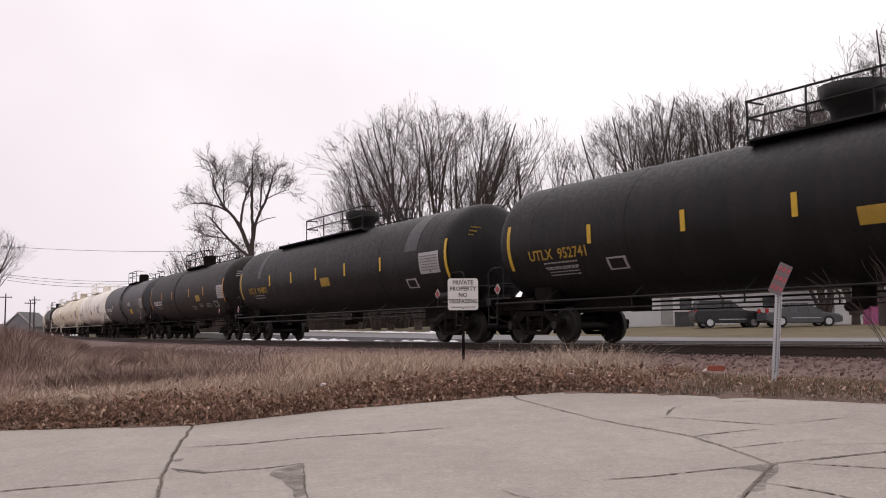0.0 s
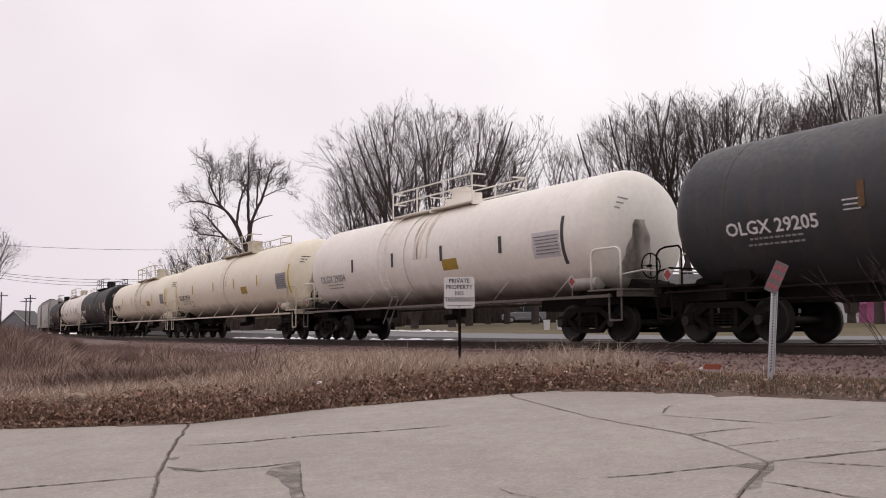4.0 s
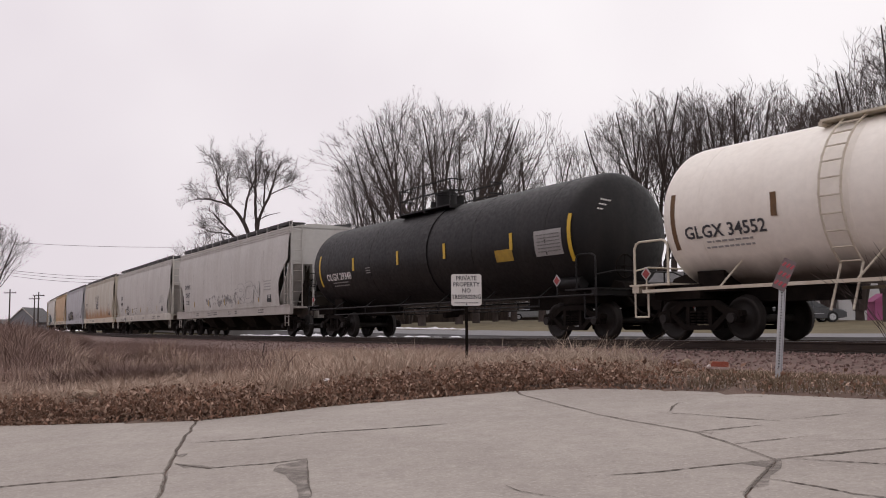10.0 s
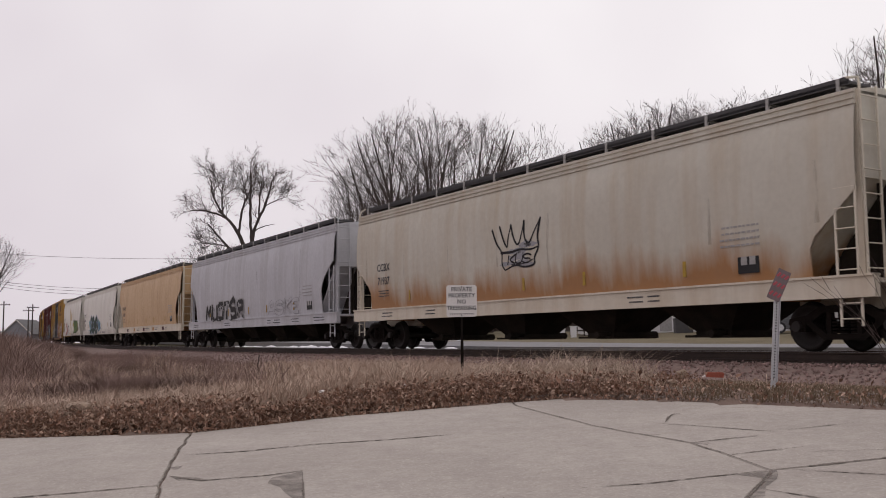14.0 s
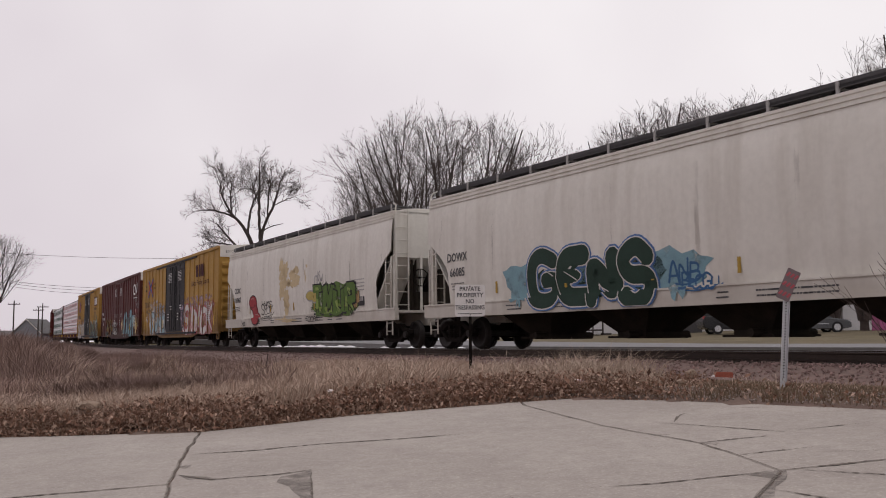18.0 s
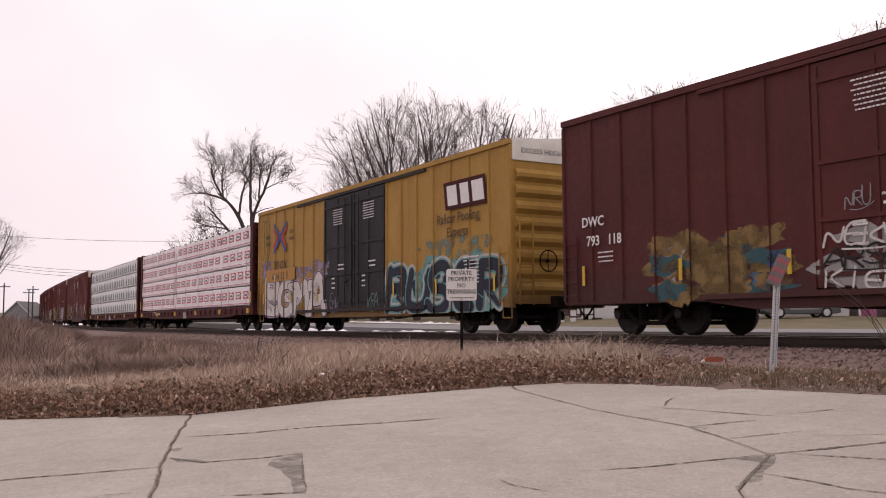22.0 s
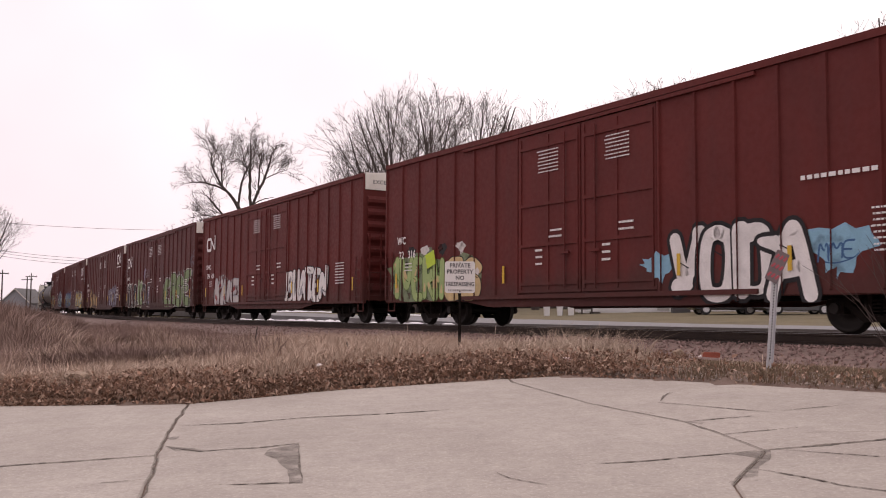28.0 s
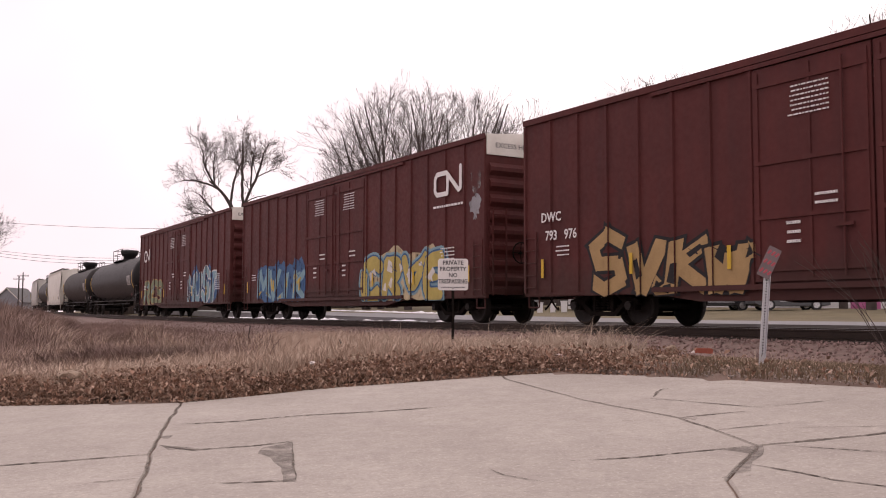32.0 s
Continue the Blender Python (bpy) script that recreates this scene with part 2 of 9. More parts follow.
M_MAROON = mat("boxcar_brown_paint", (0.100, 0.026, 0.024), 0.62, (0.070, 0.020, 0.019), 0.6, 0.7, 0.05, 8, streak=((0.06, 0.023, 0.023), 0.5), grime_shade=((0.05, 0.028, 0.024), 0.6, 2.0, 0.6), spec=0.18)
M_REDBROWN = mat("boxcar_red_paint", (0.125, 0.023, 0.020), 0.62, (0.088, 0.020, 0.018), 0.6, 0.7, 0.05, 8, streak=((0.09, 0.026, 0.024), 0.45), grime_shade=((0.06, 0.03, 0.026), 0.6, 1.9, 0.6), spec=0.18)
M_DARKMAROON = mat("faded_dark_brown_paint", (0.070, 0.016, 0.017), 0.65, (0.045, 0.013, 0.014), 0.6, 0.7, 0.05, 8, streak=((0.04, 0.014, 0.014), 0.5), spec=0.12)
M_OLDRUST = mat("rusty_stripe", (0.17, 0.095, 0.045), 0.8, (0.10, 0.06, 0.035), 5, 0.6)
M_AMBER = mat("amber_reflector", (0.50, 0.24, 0.03), 0.55, (0.32, 0.15, 0.03), 6, 0.5)
M_FINEPRINT = mat("grey_fine_print", (0.17, 0.165, 0.16), 0.7, None, 6, 0.4)
M_BOXYELLOW = mat("boxcar_yellow_paint", (0.41, 0.245, 0.06), 0.62, (0.34, 0.19, 0.045), 0.6, 0.7, 0.05, 8, streak=((0.25, 0.135, 0.04), 0.5), grime_shade=((0.13, 0.075, 0.035), 0.5, 1.9, 0.7), spec=0.2)
M_BOXBLACK = mat("black_door_paint", (0.022, 0.022, 0.024), 0.6, (0.04, 0.038, 0.038), 1.5, 0.6, 0.05, 8, spec=0.15)
M_GALV = mat("galvanised_steel", (0.52, 0.52, 0.54), 0.45, (0.42, 0.42, 0.43), 3, 0.5, 0.1, 30, 0.6)
M_ROOFWHITE = mat("white_end_panel", (0.70, 0.67, 0.62), 0.65, (0.5, 0.46, 0.42), 2, 0.5)


# ---- mesh building ----
class Shape:
    """Collects plain solids into one mesh."""

    def __init__(self):
        self.v, self.f, self.smooth = [], [], []

    def add(self, verts, faces, smooth=False):
        o = len(self.v)
        self.v += [tuple(p) for p in verts]
        self.f += [tuple(i + o for i in f) for f in faces]
        self.smooth += [smooth] * len(faces)
        return self

    def box(self, x0, x1, y0, y1, z0, z1):
        return self.add([(x, y, z) for x in (x0, x1) for y in (y0, y1) for z in (z0, z1)],
                        [(0, 1, 3, 2), (4, 6, 7, 5), (0, 4, 5, 1), (2, 3, 7, 6), (0, 2, 6, 4), (1, 5, 7, 3)])

    def rod(self, p, q, r, n=6, r2=None, caps=True):
        p, q = Vector(p), Vector(q)
        d = (q - p).normalized()
        a = d.orthogonal().normalized()
        b = d.cross(a)
        r2 = r if r2 is None else r2
        ring = [(math.cos(2 * math.pi * k / n), math.sin(2 * math.pi * k / n)) for k in range(n)]
        v = [p + a * (c * r) + b * (s * r) for c, s in ring] + [q + a * (c * r2) + b * (s * r2) for c, s in ring]
        self.add(v, [(k, (k + 1) % n, n + (k + 1) % n, n + k) for k in range(n)], n > 5)
        if caps:
            self.add(v[:n], [tuple(range(n))[::-1]])
            self.add(v[n:], [tuple(range(n))])
        return self

    def path(self, pts, r, n=6):
        for p, q in zip(pts, pts[1:]):
            self.rod(p, q, r, n)
        return self

    def prism(self, poly, axis, lo, hi):
        """A polygon of (a, b) pushed from lo to hi along axis x, y or z."""
        def put(a, b, c):
            return {"x": (c, a, b), "y": (a, c, b), "z": (a, b, c)}[axis]
        k = len(poly)
        v = [put(a, b, lo) for a, b in poly] + [put(a, b, hi) for a, b in poly]
        return self.add(v, [tuple(range(k))[::-1], tuple(range(k, 2 * k))] + [(i, (i + 1) % k, k + (i + 1) % k, k + i) for i in range(k)])

    def loft(self, rings, smooth=True, closed=True, caps=True):
        k = len(rings[0])
        v = [p for r in rings for p in r]
        faces = []
        for a in range(len(rings) - 1):
            for i in range(k if closed else k - 1):
                j = (i + 1) % k
                faces.append((a * k + i, a * k + j, (a + 1) * k + j, (a + 1) * k + i))
        self.add(v, faces, smooth)
        if caps:
            self.add(rings[0], [tuple(range(k))[::-1]])
            self.add(rings[-1], [tuple(range(k))])
        return self

    def mesh(self, name, material):
        me = bpy.data.meshes.new(name)
        me.from_pydata(self.v, [], self.f)
        me.polygons.foreach_set("use_smooth", self.smooth)
        me.materials.append(material)
        me.update()
        b = bmesh.new()
        b.from_mesh(me)
        bmesh.ops.recalc_face_normals(b, faces=b.faces)
        b.to_mesh(me)
        b.free()
        return me


def part(name, data, parent=None, label="", m=None):
    ob = new(name, data)
    if parent:
        ob.parent = parent
    if m is not None:
        ob.matrix_basis = m
    if label:
        tagged(ob, label)
    if "writing" in name or name.startswith("letter_") or name == "sill_mark":
        tagged(ob, kind="stuff")
    return ob


FONT = {}


def text_mesh(body, size, material, bold=0.0, width=1.0, key=""):
    """Painted lettering as a thin mesh; x runs along the words, z up, centred, facing -y."""
    k = (body, size, material.name, bold, width)
    if k in FONT:
        return FONT[k]
    cu = bpy.data.curves.new("lettering", "FONT")
    cu.body, cu.size, cu.align_x, cu.align_y = body, size, "CENTER", "CENTER"
    cu.offset, cu.extrude, cu.resolution_u, cu.space_line = bold * size, 0.0015, 2, 1.0
    ob = bpy.data.objects.new("lettering", cu)
    me = bpy.data.meshes.new_from_object(ob)
    bpy.data.objects.remove(ob)
    me.transform(Matrix.Rotation(radians(90), 4, "X") @ Matrix.Diagonal((width, 1, 1, 1)))
    me.materials.clear()
    me.materials.append(material)
    FONT[k] = me
    return me


# On a car's near side, words run towards its front: x turned round, facing +y.
TURN = Matrix.Rotation(math.pi, 4, "Z")


def lettering(parent, body, x, y, z, size, material, bold=0.0, width=1.0, tilt=0.0, name="lettering"):
    return part(name, text_mesh(body, size, material, bold, width), parent, "",
                Matrix.Translation((x, y, z)) @ Matrix.Rotation(radians(-tilt), 4, "X") @ TURN)


# ---- the line of the track ----
# Heading (from +x) and bend along the line; s runs away from the camera.
BEND_AT = (-40, 20, 60, 130, 155, 200, 235)
BEND = (-0.00039, -0.0012, -0.0008, -0.0002, -0.009, -0.009, 0.0)
LINE_S = np.arange(-420.0, 860.0, 1.0)
_bend = np.interp(LINE_S, BEND_AT, BEND)
_bend[LINE_S < -60] = 0.0
LINE_H = np.concatenate([[0.0], np.cumsum((_bend[1:] + _bend[:-1]) / 2)])
LINE_H += radians(120.69) - np.interp(0, LINE_S, LINE_H)
_dx, _dy = np.cos(LINE_H), np.sin(LINE_H)
LINE_X = np.concatenate([[0.0], np.cumsum((_dx[1:] + _dx[:-1]) / 2)])
LINE_Y = np.concatenate([[0.0], np.cumsum((_dy[1:] + _dy[:-1]) / 2)])
LINE_X += 0.406 - np.interp(0, LINE_S, LINE_X)
LINE_Y += 29.50 - np.interp(0, LINE_S, LINE_Y)


def rise(s):
    """Height of the rail head along the line: a slight climb into the distance."""
    s = np.clip(s, 0, 400)
    return np.where(s < 80, 0.00003 * s * s, 0.192 + 0.0048 * (np.minimum(s, 130) - 80))


def line_at(s):
    return float(np.interp(s, LINE_S, LINE_X)), float(np.interp(s, LINE_S, LINE_Y)), float(np.interp(s, LINE_S, LINE_H))


def beside(s, off, z=0.0):
    """A point off metres from the track's middle; off > 0 is the camera's side."""
    x, y, a = line_at(s)
    return Vector((x - math.sin(a) * off, y + math.cos(a) * off, float(rise(s)) + z))


def gone(t):
    """How far the train has run since 16 s."""
    return 16.756 * (t - 16) + 0.018257 * (t - 16) ** 2


def nearest(px, py):
    """Distance along the line and to its side for many points at once."""
    sel = (LINE_S > -120) & (LINE_S < 330)
    sx, sy, sh, ss = LINE_X[sel][::2], LINE_Y[sel][::2], LINE_H[sel][::2], LINE_S[sel][::2]
    d = (px[:, None] - sx[None]) ** 2 + (py[:, None] - sy[None]) ** 2
    k = d.argmin(1)
    off = -np.sin(sh[k]) * (px - sx[k]) + np.cos(sh[k]) * (py - sy[k])
    along = ss[k] + np.cos(sh[k]) * (px - sx[k]) + np.sin(sh[k]) * (py - sy[k])
    return along, off


# ---- ground ----
def lot_z(x, y):
    return -0.85 + 0.0445 * x + 0.0381 * y


# the lot's far edge, from the camera's left to its right
EDGE_X = np.array([-30.0, -12.0, -7.0, -4.56, -2.39, -1.1, 0.6, 1.33, 2.2, 3.23, 4.2, 7.0, 12.0])
EDGE_Y = np.array([9.6, 9.6, 9.7, 9.77, 9.35, 10.05, 10.5, 10.6, 9.95, 8.9, 7.9, 5.0, 0.0])


def ground_z(x, y):
    """Height of the ground: the lot, the verge, the track's bed, the road and the lawns behind."""
    x, y = np.atleast_1d(np.asarray(x, float)), np.atleast_1d(np.asarray(y, float))
    along, off = nearest(x, y)
    top = rise(along)
    lot = lot_z(np.clip(x, -14, 8), np.clip(y, -12, 14))
    ey = np.interp(x, EDGE_X, EDGE_Y)
    over = np.clip(y - ey, 0, None)
    # share of the way from the lot to the ballast's foot
    w = np.clip(over / (over + np.clip(off - 2.9, 0.001, None)), 0, 1)
    verge = lot * (1 - w) + (top - 0.52) * w + 0.10 * np.exp(-((over - 0.7) / 0.6) ** 2) * (over > 0)
    verge = verge - 0.55 * np.sin(np.pi * np.clip(w, 0, 1)) * np.clip((-3 - x) / 12, 0, 1)
    q = x / np.clip(y, 4.0, None)
    rough = 0.12 * np.sin(x * 1.9 + 1.0) * np.sin(y * 1.3) + 0.08 * np.sin(x * 3.7 + y * 2.1)
    bank = np.interp(q, (-0.7, -0.405, -0.38, -0.34), (-0.10, -0.14, -0.50, -2.0)) - (np.abs(y - 22.5) / 6.0) ** 4 + rough
    hump = np.interp(q, (-0.41, -0.36, -0.30, -0.255, -0.21), (-2.0, -0.50, -0.46, -0.62, -2.0)) - (np.abs(y - 20.0) / 4.2) ** 4 + rough
    verge = np.where((off > 4.0) & (over > 1.2), np.maximum(verge, np.maximum(bank, hump)), verge)
    bed = np.where(np.abs(off) < 1.9, top - 0.23, top - 0.23 - 0.29 * np.clip((np.abs(off) - 1.9) / 1.0, 0, 1))
    back = top - 0.30 + 0.25 * np.clip((-off - 4) / 4, 0, 1) + 0.60 * np.clip((-off - 17.5) / 20, 0, 1) + 0.5 * np.clip((along - 5) / 50, 0, 1) * np.clip((-off - 3) / 12, 0, 1)
    z = np.where(off > 2.9, verge, np.where(off > -2.9, bed, np.maximum(back, top - 0.52)))
    z = np.where((y < ey) & (off > 2.9), lot - 0.06, z)
    return z


def build_ground():
    def axis(fine_lo, fine_hi, step, far, n):
        a = np.arange(fine_lo, fine_hi, step)
        up = fine_hi + (far - fine_hi) * (np.linspace(0, 1, n) ** 2.5)
        dn = fine_lo - (far + fine_lo) * (np.linspace(0, 1, n)[1:] ** 2.5)
        return np.concatenate([dn[::-1], a, up])
    gx, gy = axis(-45, 45, 0.5, 1500, 26), axis(-6, 85, 0.5, 1500, 26)
    X, Y = np.meshgrid(gx, gy)
    Z = ground_z(X.ravel(), Y.ravel())
    jig = np.array([noise.noise(Vector((a * 0.9, b * 0.9, 0))) for a, b in zip(X.ravel(), Y.ravel())])
    along, off = nearest(X.ravel(), Y.ravel())
    far = np.hypot(X.ravel(), Y.ravel())
    inlot = Y.ravel() < np.interp(X.ravel(), EDGE_X, EDGE_Y) + 0.3
    Z = Z + jig * np.where(inlot | (np.abs(off) < 3), 0.0, 0.06)
    n = len(gx)
    v = np.stack([X.ravel(), Y.ravel(), Z], 1)
    faces, which = [], []
    cx = (off.reshape(X.shape)[:-1, :-1] + off.reshape(X.shape)[1:, 1:]) / 2
    cs = along.reshape(X.shape)[:-1, :-1]
    for j in range(len(gy) - 1):
        for i in range(n - 1):
            k = j * n + i
            faces.append((k, k + 1, k + n + 1, k + n))
            o = cx[j, i]
            spread = 3.1 + 3.4 * min(1.0, max(0.0, (cs[j, i] - 4) / 12))
            which.append(1 if -3.1 < o < spread and -110 < cs[j, i] < 320 else 2 if o < -3 else 0)
    me = bpy.data.meshes.new("ground")
    me.from_pydata([tuple(p) for p in v], [], faces)
    for m in (M_EARTH, M_BALLAST, M_LAWN):
        me.materials.append(m)
    me.polygons.foreach_set("material_index", which)
    me.polygons.foreach_set("use_smooth", [True] * len(faces))
    return tagged(new("ground", me), "dry brown winter ground with ballast and dormant lawn", "ground", kind="structure")


ground = build_ground()


def ribbon(lo, hi, a, b, z, thick, step=2.0):
    """A strip along the line between two offsets."""
    sh = Shape()
    rings = []
    for s in np.arange(lo, hi + 0.01, step):
        p, q = beside(s, a), beside(s, b)
        zz = z(s) if callable(z) else float(rise(s)) + z
        rings.append([(p.x, p.y, zz), (q.x, q.y, zz), (q.x, q.y, zz - thick), (p.x, p.y, zz - thick)])
    return sh.loft(rings, smooth=False)


def road_z(s):
    p = beside(s, -13.0)
    return float(ground_z(p.x, p.y)[0]) + 0.02


road = tagged(new("road", ribbon(-90, 210, -5.6, -17.0, lambda s: road_z(s) + 0.03, 0.4).mesh("road", M_ROAD)), "grey asphalt road running beside the track", "road", kind="structure")

# rails, ties
RAIL_PROFILE = ((-0.07, -0.178), (0.07, -0.178), (0.07, -0.165), (0.012, -0.145), (0.01, -0.045), (0.036, -0.036), (0.036, -0.004), (-0.036, -0.004), (-0.036, -0.036), (-0.01, -0.045), (-0.012, -0.145), (-0.07, -0.165))
for side in (0.7525, -0.7525):
    web = Shape()
    web.loft([[tuple(beside(s, side + a, b)) for a, b in RAIL_PROFILE] for s in np.arange(-100, 300, 2.0)], smooth=False)
    rail = tagged(new("rail", web.mesh("rail", M_RAIL)), "rusty steel rail with a polished head", "rail", group="rails", kind="structure")
    part("rail_head", ribbon(-100, 300, side - 0.033, side + 0.033, 0.0, 0.006).mesh("rail_head", M_RAILHEAD), rail, "bright worn rail head")


# ---- running gear, shared by all cars ----
def wheelset_mesh():
    sh = Shape()
    sh.rod((0, -1.05, 0), (0, 1.05, 0), 0.075, 10)
    for s in (-1, 1):
        prof = ((0.47, 0.683), (0.445, 0.70), (0.43, 0.755), (0.425, 0.82), (0.36, 0.82), (0.33, 0.775), (0.16, 0.765), (0.14, 0.82), (0.0, 0.82))
        back = ((0.0, 0.66), (0.14, 0.66), (0.17, 0.72), (0.33, 0.735), (0.36, 0.683))
        rings = [[(r * math.cos(2 * math.pi * k / 22), s * y, r * math.sin(2 * math.pi * k / 22)) for k in range(22)] for r, y in (*back, *prof)]
        rings = [[(max(abs(p[0]), 1e-4) * (1 if p[0] >= 0 else -1), p[1], p[2]) for p in ring] for ring in rings]
        sh.loft(rings, smooth=True, caps=False)
        sh.rod((0, s * 1.0, 0), (0, s * 1.19, 0), 0.10, 10)
    return sh.mesh("wheelset", M_WHEEL)


def side_frame_mesh():
    sh = Shape()
    top = [(-1.15, 0.50), (-1.12, 0.60), (-0.75, 0.66), (-0.45, 0.82), (0.45, 0.82), (0.75, 0.66), (1.12, 0.60), (1.15, 0.50), (0.98, 0.42), (0.72, 0.50), (0.40, 0.70), (-0.40, 0.70), (-0.72, 0.50), (-0.98, 0.42)]
    sh.prism(top, "y", -0.07, 0.07)
    low = [(-0.80, 0.52), (-0.42, 0.22), (0.42, 0.22), (0.80, 0.52), (0.70, 0.58), (0.36, 0.32), (-0.36, 0.32), (-0.70, 0.58)]
    sh.prism(low, "y", -0.065, 0.065)
    for x in (-0.30, 0.30):
        sh.box(x - 0.045, x + 0.045, -0.06, 0.06, 0.28, 0.74)
    for x in (-0.92, 0.92):
        sh.box(x - 0.15, x + 0.15, -0.09, 0.09, 0.36, 0.60)
        sh.rod((x, -0.02, 0.45), (x, 0.13, 0.45), 0.09, 10)
    for x in (-0.18, 0.0, 0.18):
        for z in range(5):
            sh.rod((x, 0, 0.33 + z * 0.06), (x, 0, 0.36 + z * 0.06), 0.075, 8)
    return sh.mesh("side_frame", M_IRON)


def bolster_mesh():
    sh = Shape()
    sh.box(-0.2, 0.2, -0.95, 0.95, 0.48, 0.70)
    sh.rod((0, 0, 0.66), (0, 0, 0.82), 0.2, 12)
    for x in (-0.55, 0.55):
        sh.box(x - 0.05, x + 0.05, -0.8, 0.8, 0.34, 0.44)
        for y in (-0.75, 0.75):
            sh.box(x - 0.06 + (0.08 if x < 0 else -0.08), x + 0.06 + (0.08 if x < 0 else -0.08), y - 0.05, y + 0.05, 0.25, 0.60)
    return sh.mesh("bolster", M_IRON)


def coupler_mesh():
    sh = Shape()
    sh.box(0.0, 0.62, -0.08, 0.08, 0.76, 0.94)
    sh.prism([(0.55, -0.14), (0.82, -0.19), (0.86, -0.05), (0.72, 0.03), (0.84, 0.10), (0.78, 0.18), (0.55, 0.14)], "z", 0.68, 1.0)
    sh.path([(0.3, 0.3, 0.8), (0.55, 0.32, 0.5), (0.8, 0.25, 0.38), (1.0, 0.1, 0.42)], 0.025, 6)
    return sh.mesh("coupler", M_IRON)


WHEELSET, SIDE_FRAME, BOLSTER, COUPLER = wheelset_mesh(), side_frame_mesh(), bolster_mesh(), coupler_mesh()
AXLES = []


def running_gear(car, half, centre, coupler=True):
    """Two trucks and two couplers under a car whose ends are half from its middle."""
    for sx in (-1, 1):
        truck = part("truck", BOLSTER, car, "grimy two-axle freight truck", pose(sx * centre, 0, 0))
        for y in (-1.02, 1.02):
            part("side_frame", SIDE_FRAME, truck, "", pose(0, y, 0, 0, 0, 0 if y > 0 else 180))
        for x in (-0.92, 0.92):
            AXLES.append(part("wheelset", WHEELSET, truck, "", pose(x, 0, 0.455)))
        if coupler:
            part("coupler", COUPLER, car, "", pose(sx * (half - 0.35), 0, 0, 0, 0, 0 if sx > 0 else 180))


def brake_wheel_mesh():
    sh = Shape()
    pts = [(0, 0.28 * math.cos(a), 0.28 * math.sin(a)) for a in [k * math.pi / 7 for k in range(15)]]
    sh.path(pts, 0.018, 5)
    for k in range(4):
        a = k * math.pi / 2
        sh.rod((0.04, 0, 0), (0, 0.28 * math.cos(a), 0.28 * math.sin(a)), 0.012, 4)
    sh.rod((0, 0, 0), (0.12, 0, 0), 0.035, 6)
    return sh.mesh("brake_wheel", M_IRON)


BRAKE_WHEEL = brake_wheel_mesh()
CARS = []          # (thing, place of its middle along the train)


def new_car(name, u_rear, u_front, label, category, group):
    car = tagged(new(name), label, category, group)
    CARS.append((car, (u_rear + u_front) / 2))
    return car, abs(u_rear - u_front)


def ladder_mesh(height, rungs, width, material):
    sh = Shape()
    for x in (-width / 2, width / 2):
        sh.box(x - 0.02, x + 0.02, -0.015, 0.015, 0, height)
    for k in range(rungs):
        z = height * (k + 0.5) / rungs
        sh.rod((-width / 2, 0.02, z), (width / 2, 0.02, z), 0.013, 5)
    return sh.mesh("ladder", material)


# ---- tank cars ----
def tank_mesh(length, r, zc, material, band=None):
    sh = Shape()
    n, depth = 48, 0.72
    rings = []
    prof = []
    for k in range(10):
        a = math.pi / 2 * k / 9
        prof.append((-length / 2 + depth - depth * math.cos(a), math.sin(a)))
    prof[0] = (prof[0][0], 0.002)
    mids = [(x, 1.0) for x in np.linspace(-length / 2 + depth + 0.4, length / 2 - depth - 0.4, 14)]
    prof = prof + mids + [(-x, f) for x, f in prof[::-1]]
    for x, f in prof:
        rings.append([(x, r * f * math.cos(2 * math.pi * k / n), zc + r * f * math.sin(2 * math.pi * k / n)) for k in range(n)])
    sh.loft(rings, smooth=True, caps=False)
    return sh.mesh("tank", material)


def on_tank(r, zc, deg):
    """y, z and tilt at an angle above the tank's middle, on the camera's side."""
    a = radians(deg)
    return (r + 0.006) * math.cos(a), zc + (r + 0.006) * math.sin(a), -deg


def decal(name, w, h, material, thick=0.004):
    sh = Shape()
    sh.box(-w / 2, w / 2, -thick, thick, -h / 2, h / 2)
    return sh.mesh(name, material)


def curved_decal(name, r, zc, x0, x1, deg0, deg1, material, n=6):
    """A patch that lies on the tank's round side."""
    sh = Shape()
    rows = []
    for k in range(n + 1):
        a = radians(deg0 + (deg1 - deg0) * k / n)
        rows.append([(x0, (r + 0.005) * math.cos(a), zc + (r + 0.005) * math.sin(a)), (x1, (r + 0.005) * math.cos(a), zc + (r + 0.005) * math.sin(a)),
                     (x1, (r - 0.01) * math.cos(a), zc + (r - 0.01) * math.sin(a)), (x0, (r - 0.01) * math.cos(a), zc + (r - 0.01) * math.sin(a))])
    sh.loft(rows, smooth=False)
    return sh.mesh(name, material)


def text_bars(w, h, rows, material, seed=1, fill=0.8):
    """Small writing that cannot be read, as rows of bars."""
    rnd = random.Random(seed)
    sh = Shape()
    for k in range(rows):
        z = h / 2 - h * (k + 0.5) / rows
        x = -w / 2
        while x < w / 2 * fill:
            d = rnd.uniform(0.03, 0.11) * w
            x1 = min(x + d, w / 2)
            sh.box(x, x1, -0.003, 0.003, z - h / rows * 0.16, z + h / rows * 0.16)
            x = x1 + 0.028 * w
    return sh.mesh("small_writing", material)


def placard_mesh(size, material, inner):
    sh = Shape()
    s = size / 2
    sh.prism([(-s, 0), (0, -s), (s, 0), (0, s)], "y", -0.004, 0.004)
    return sh.mesh("placard", material)


PLACARD = placard_mesh(0.30, M_PANEL, None)
PLACARD_RED = placard_mesh(0.22, M_REDPAINT, None)


MIDDLE = {}


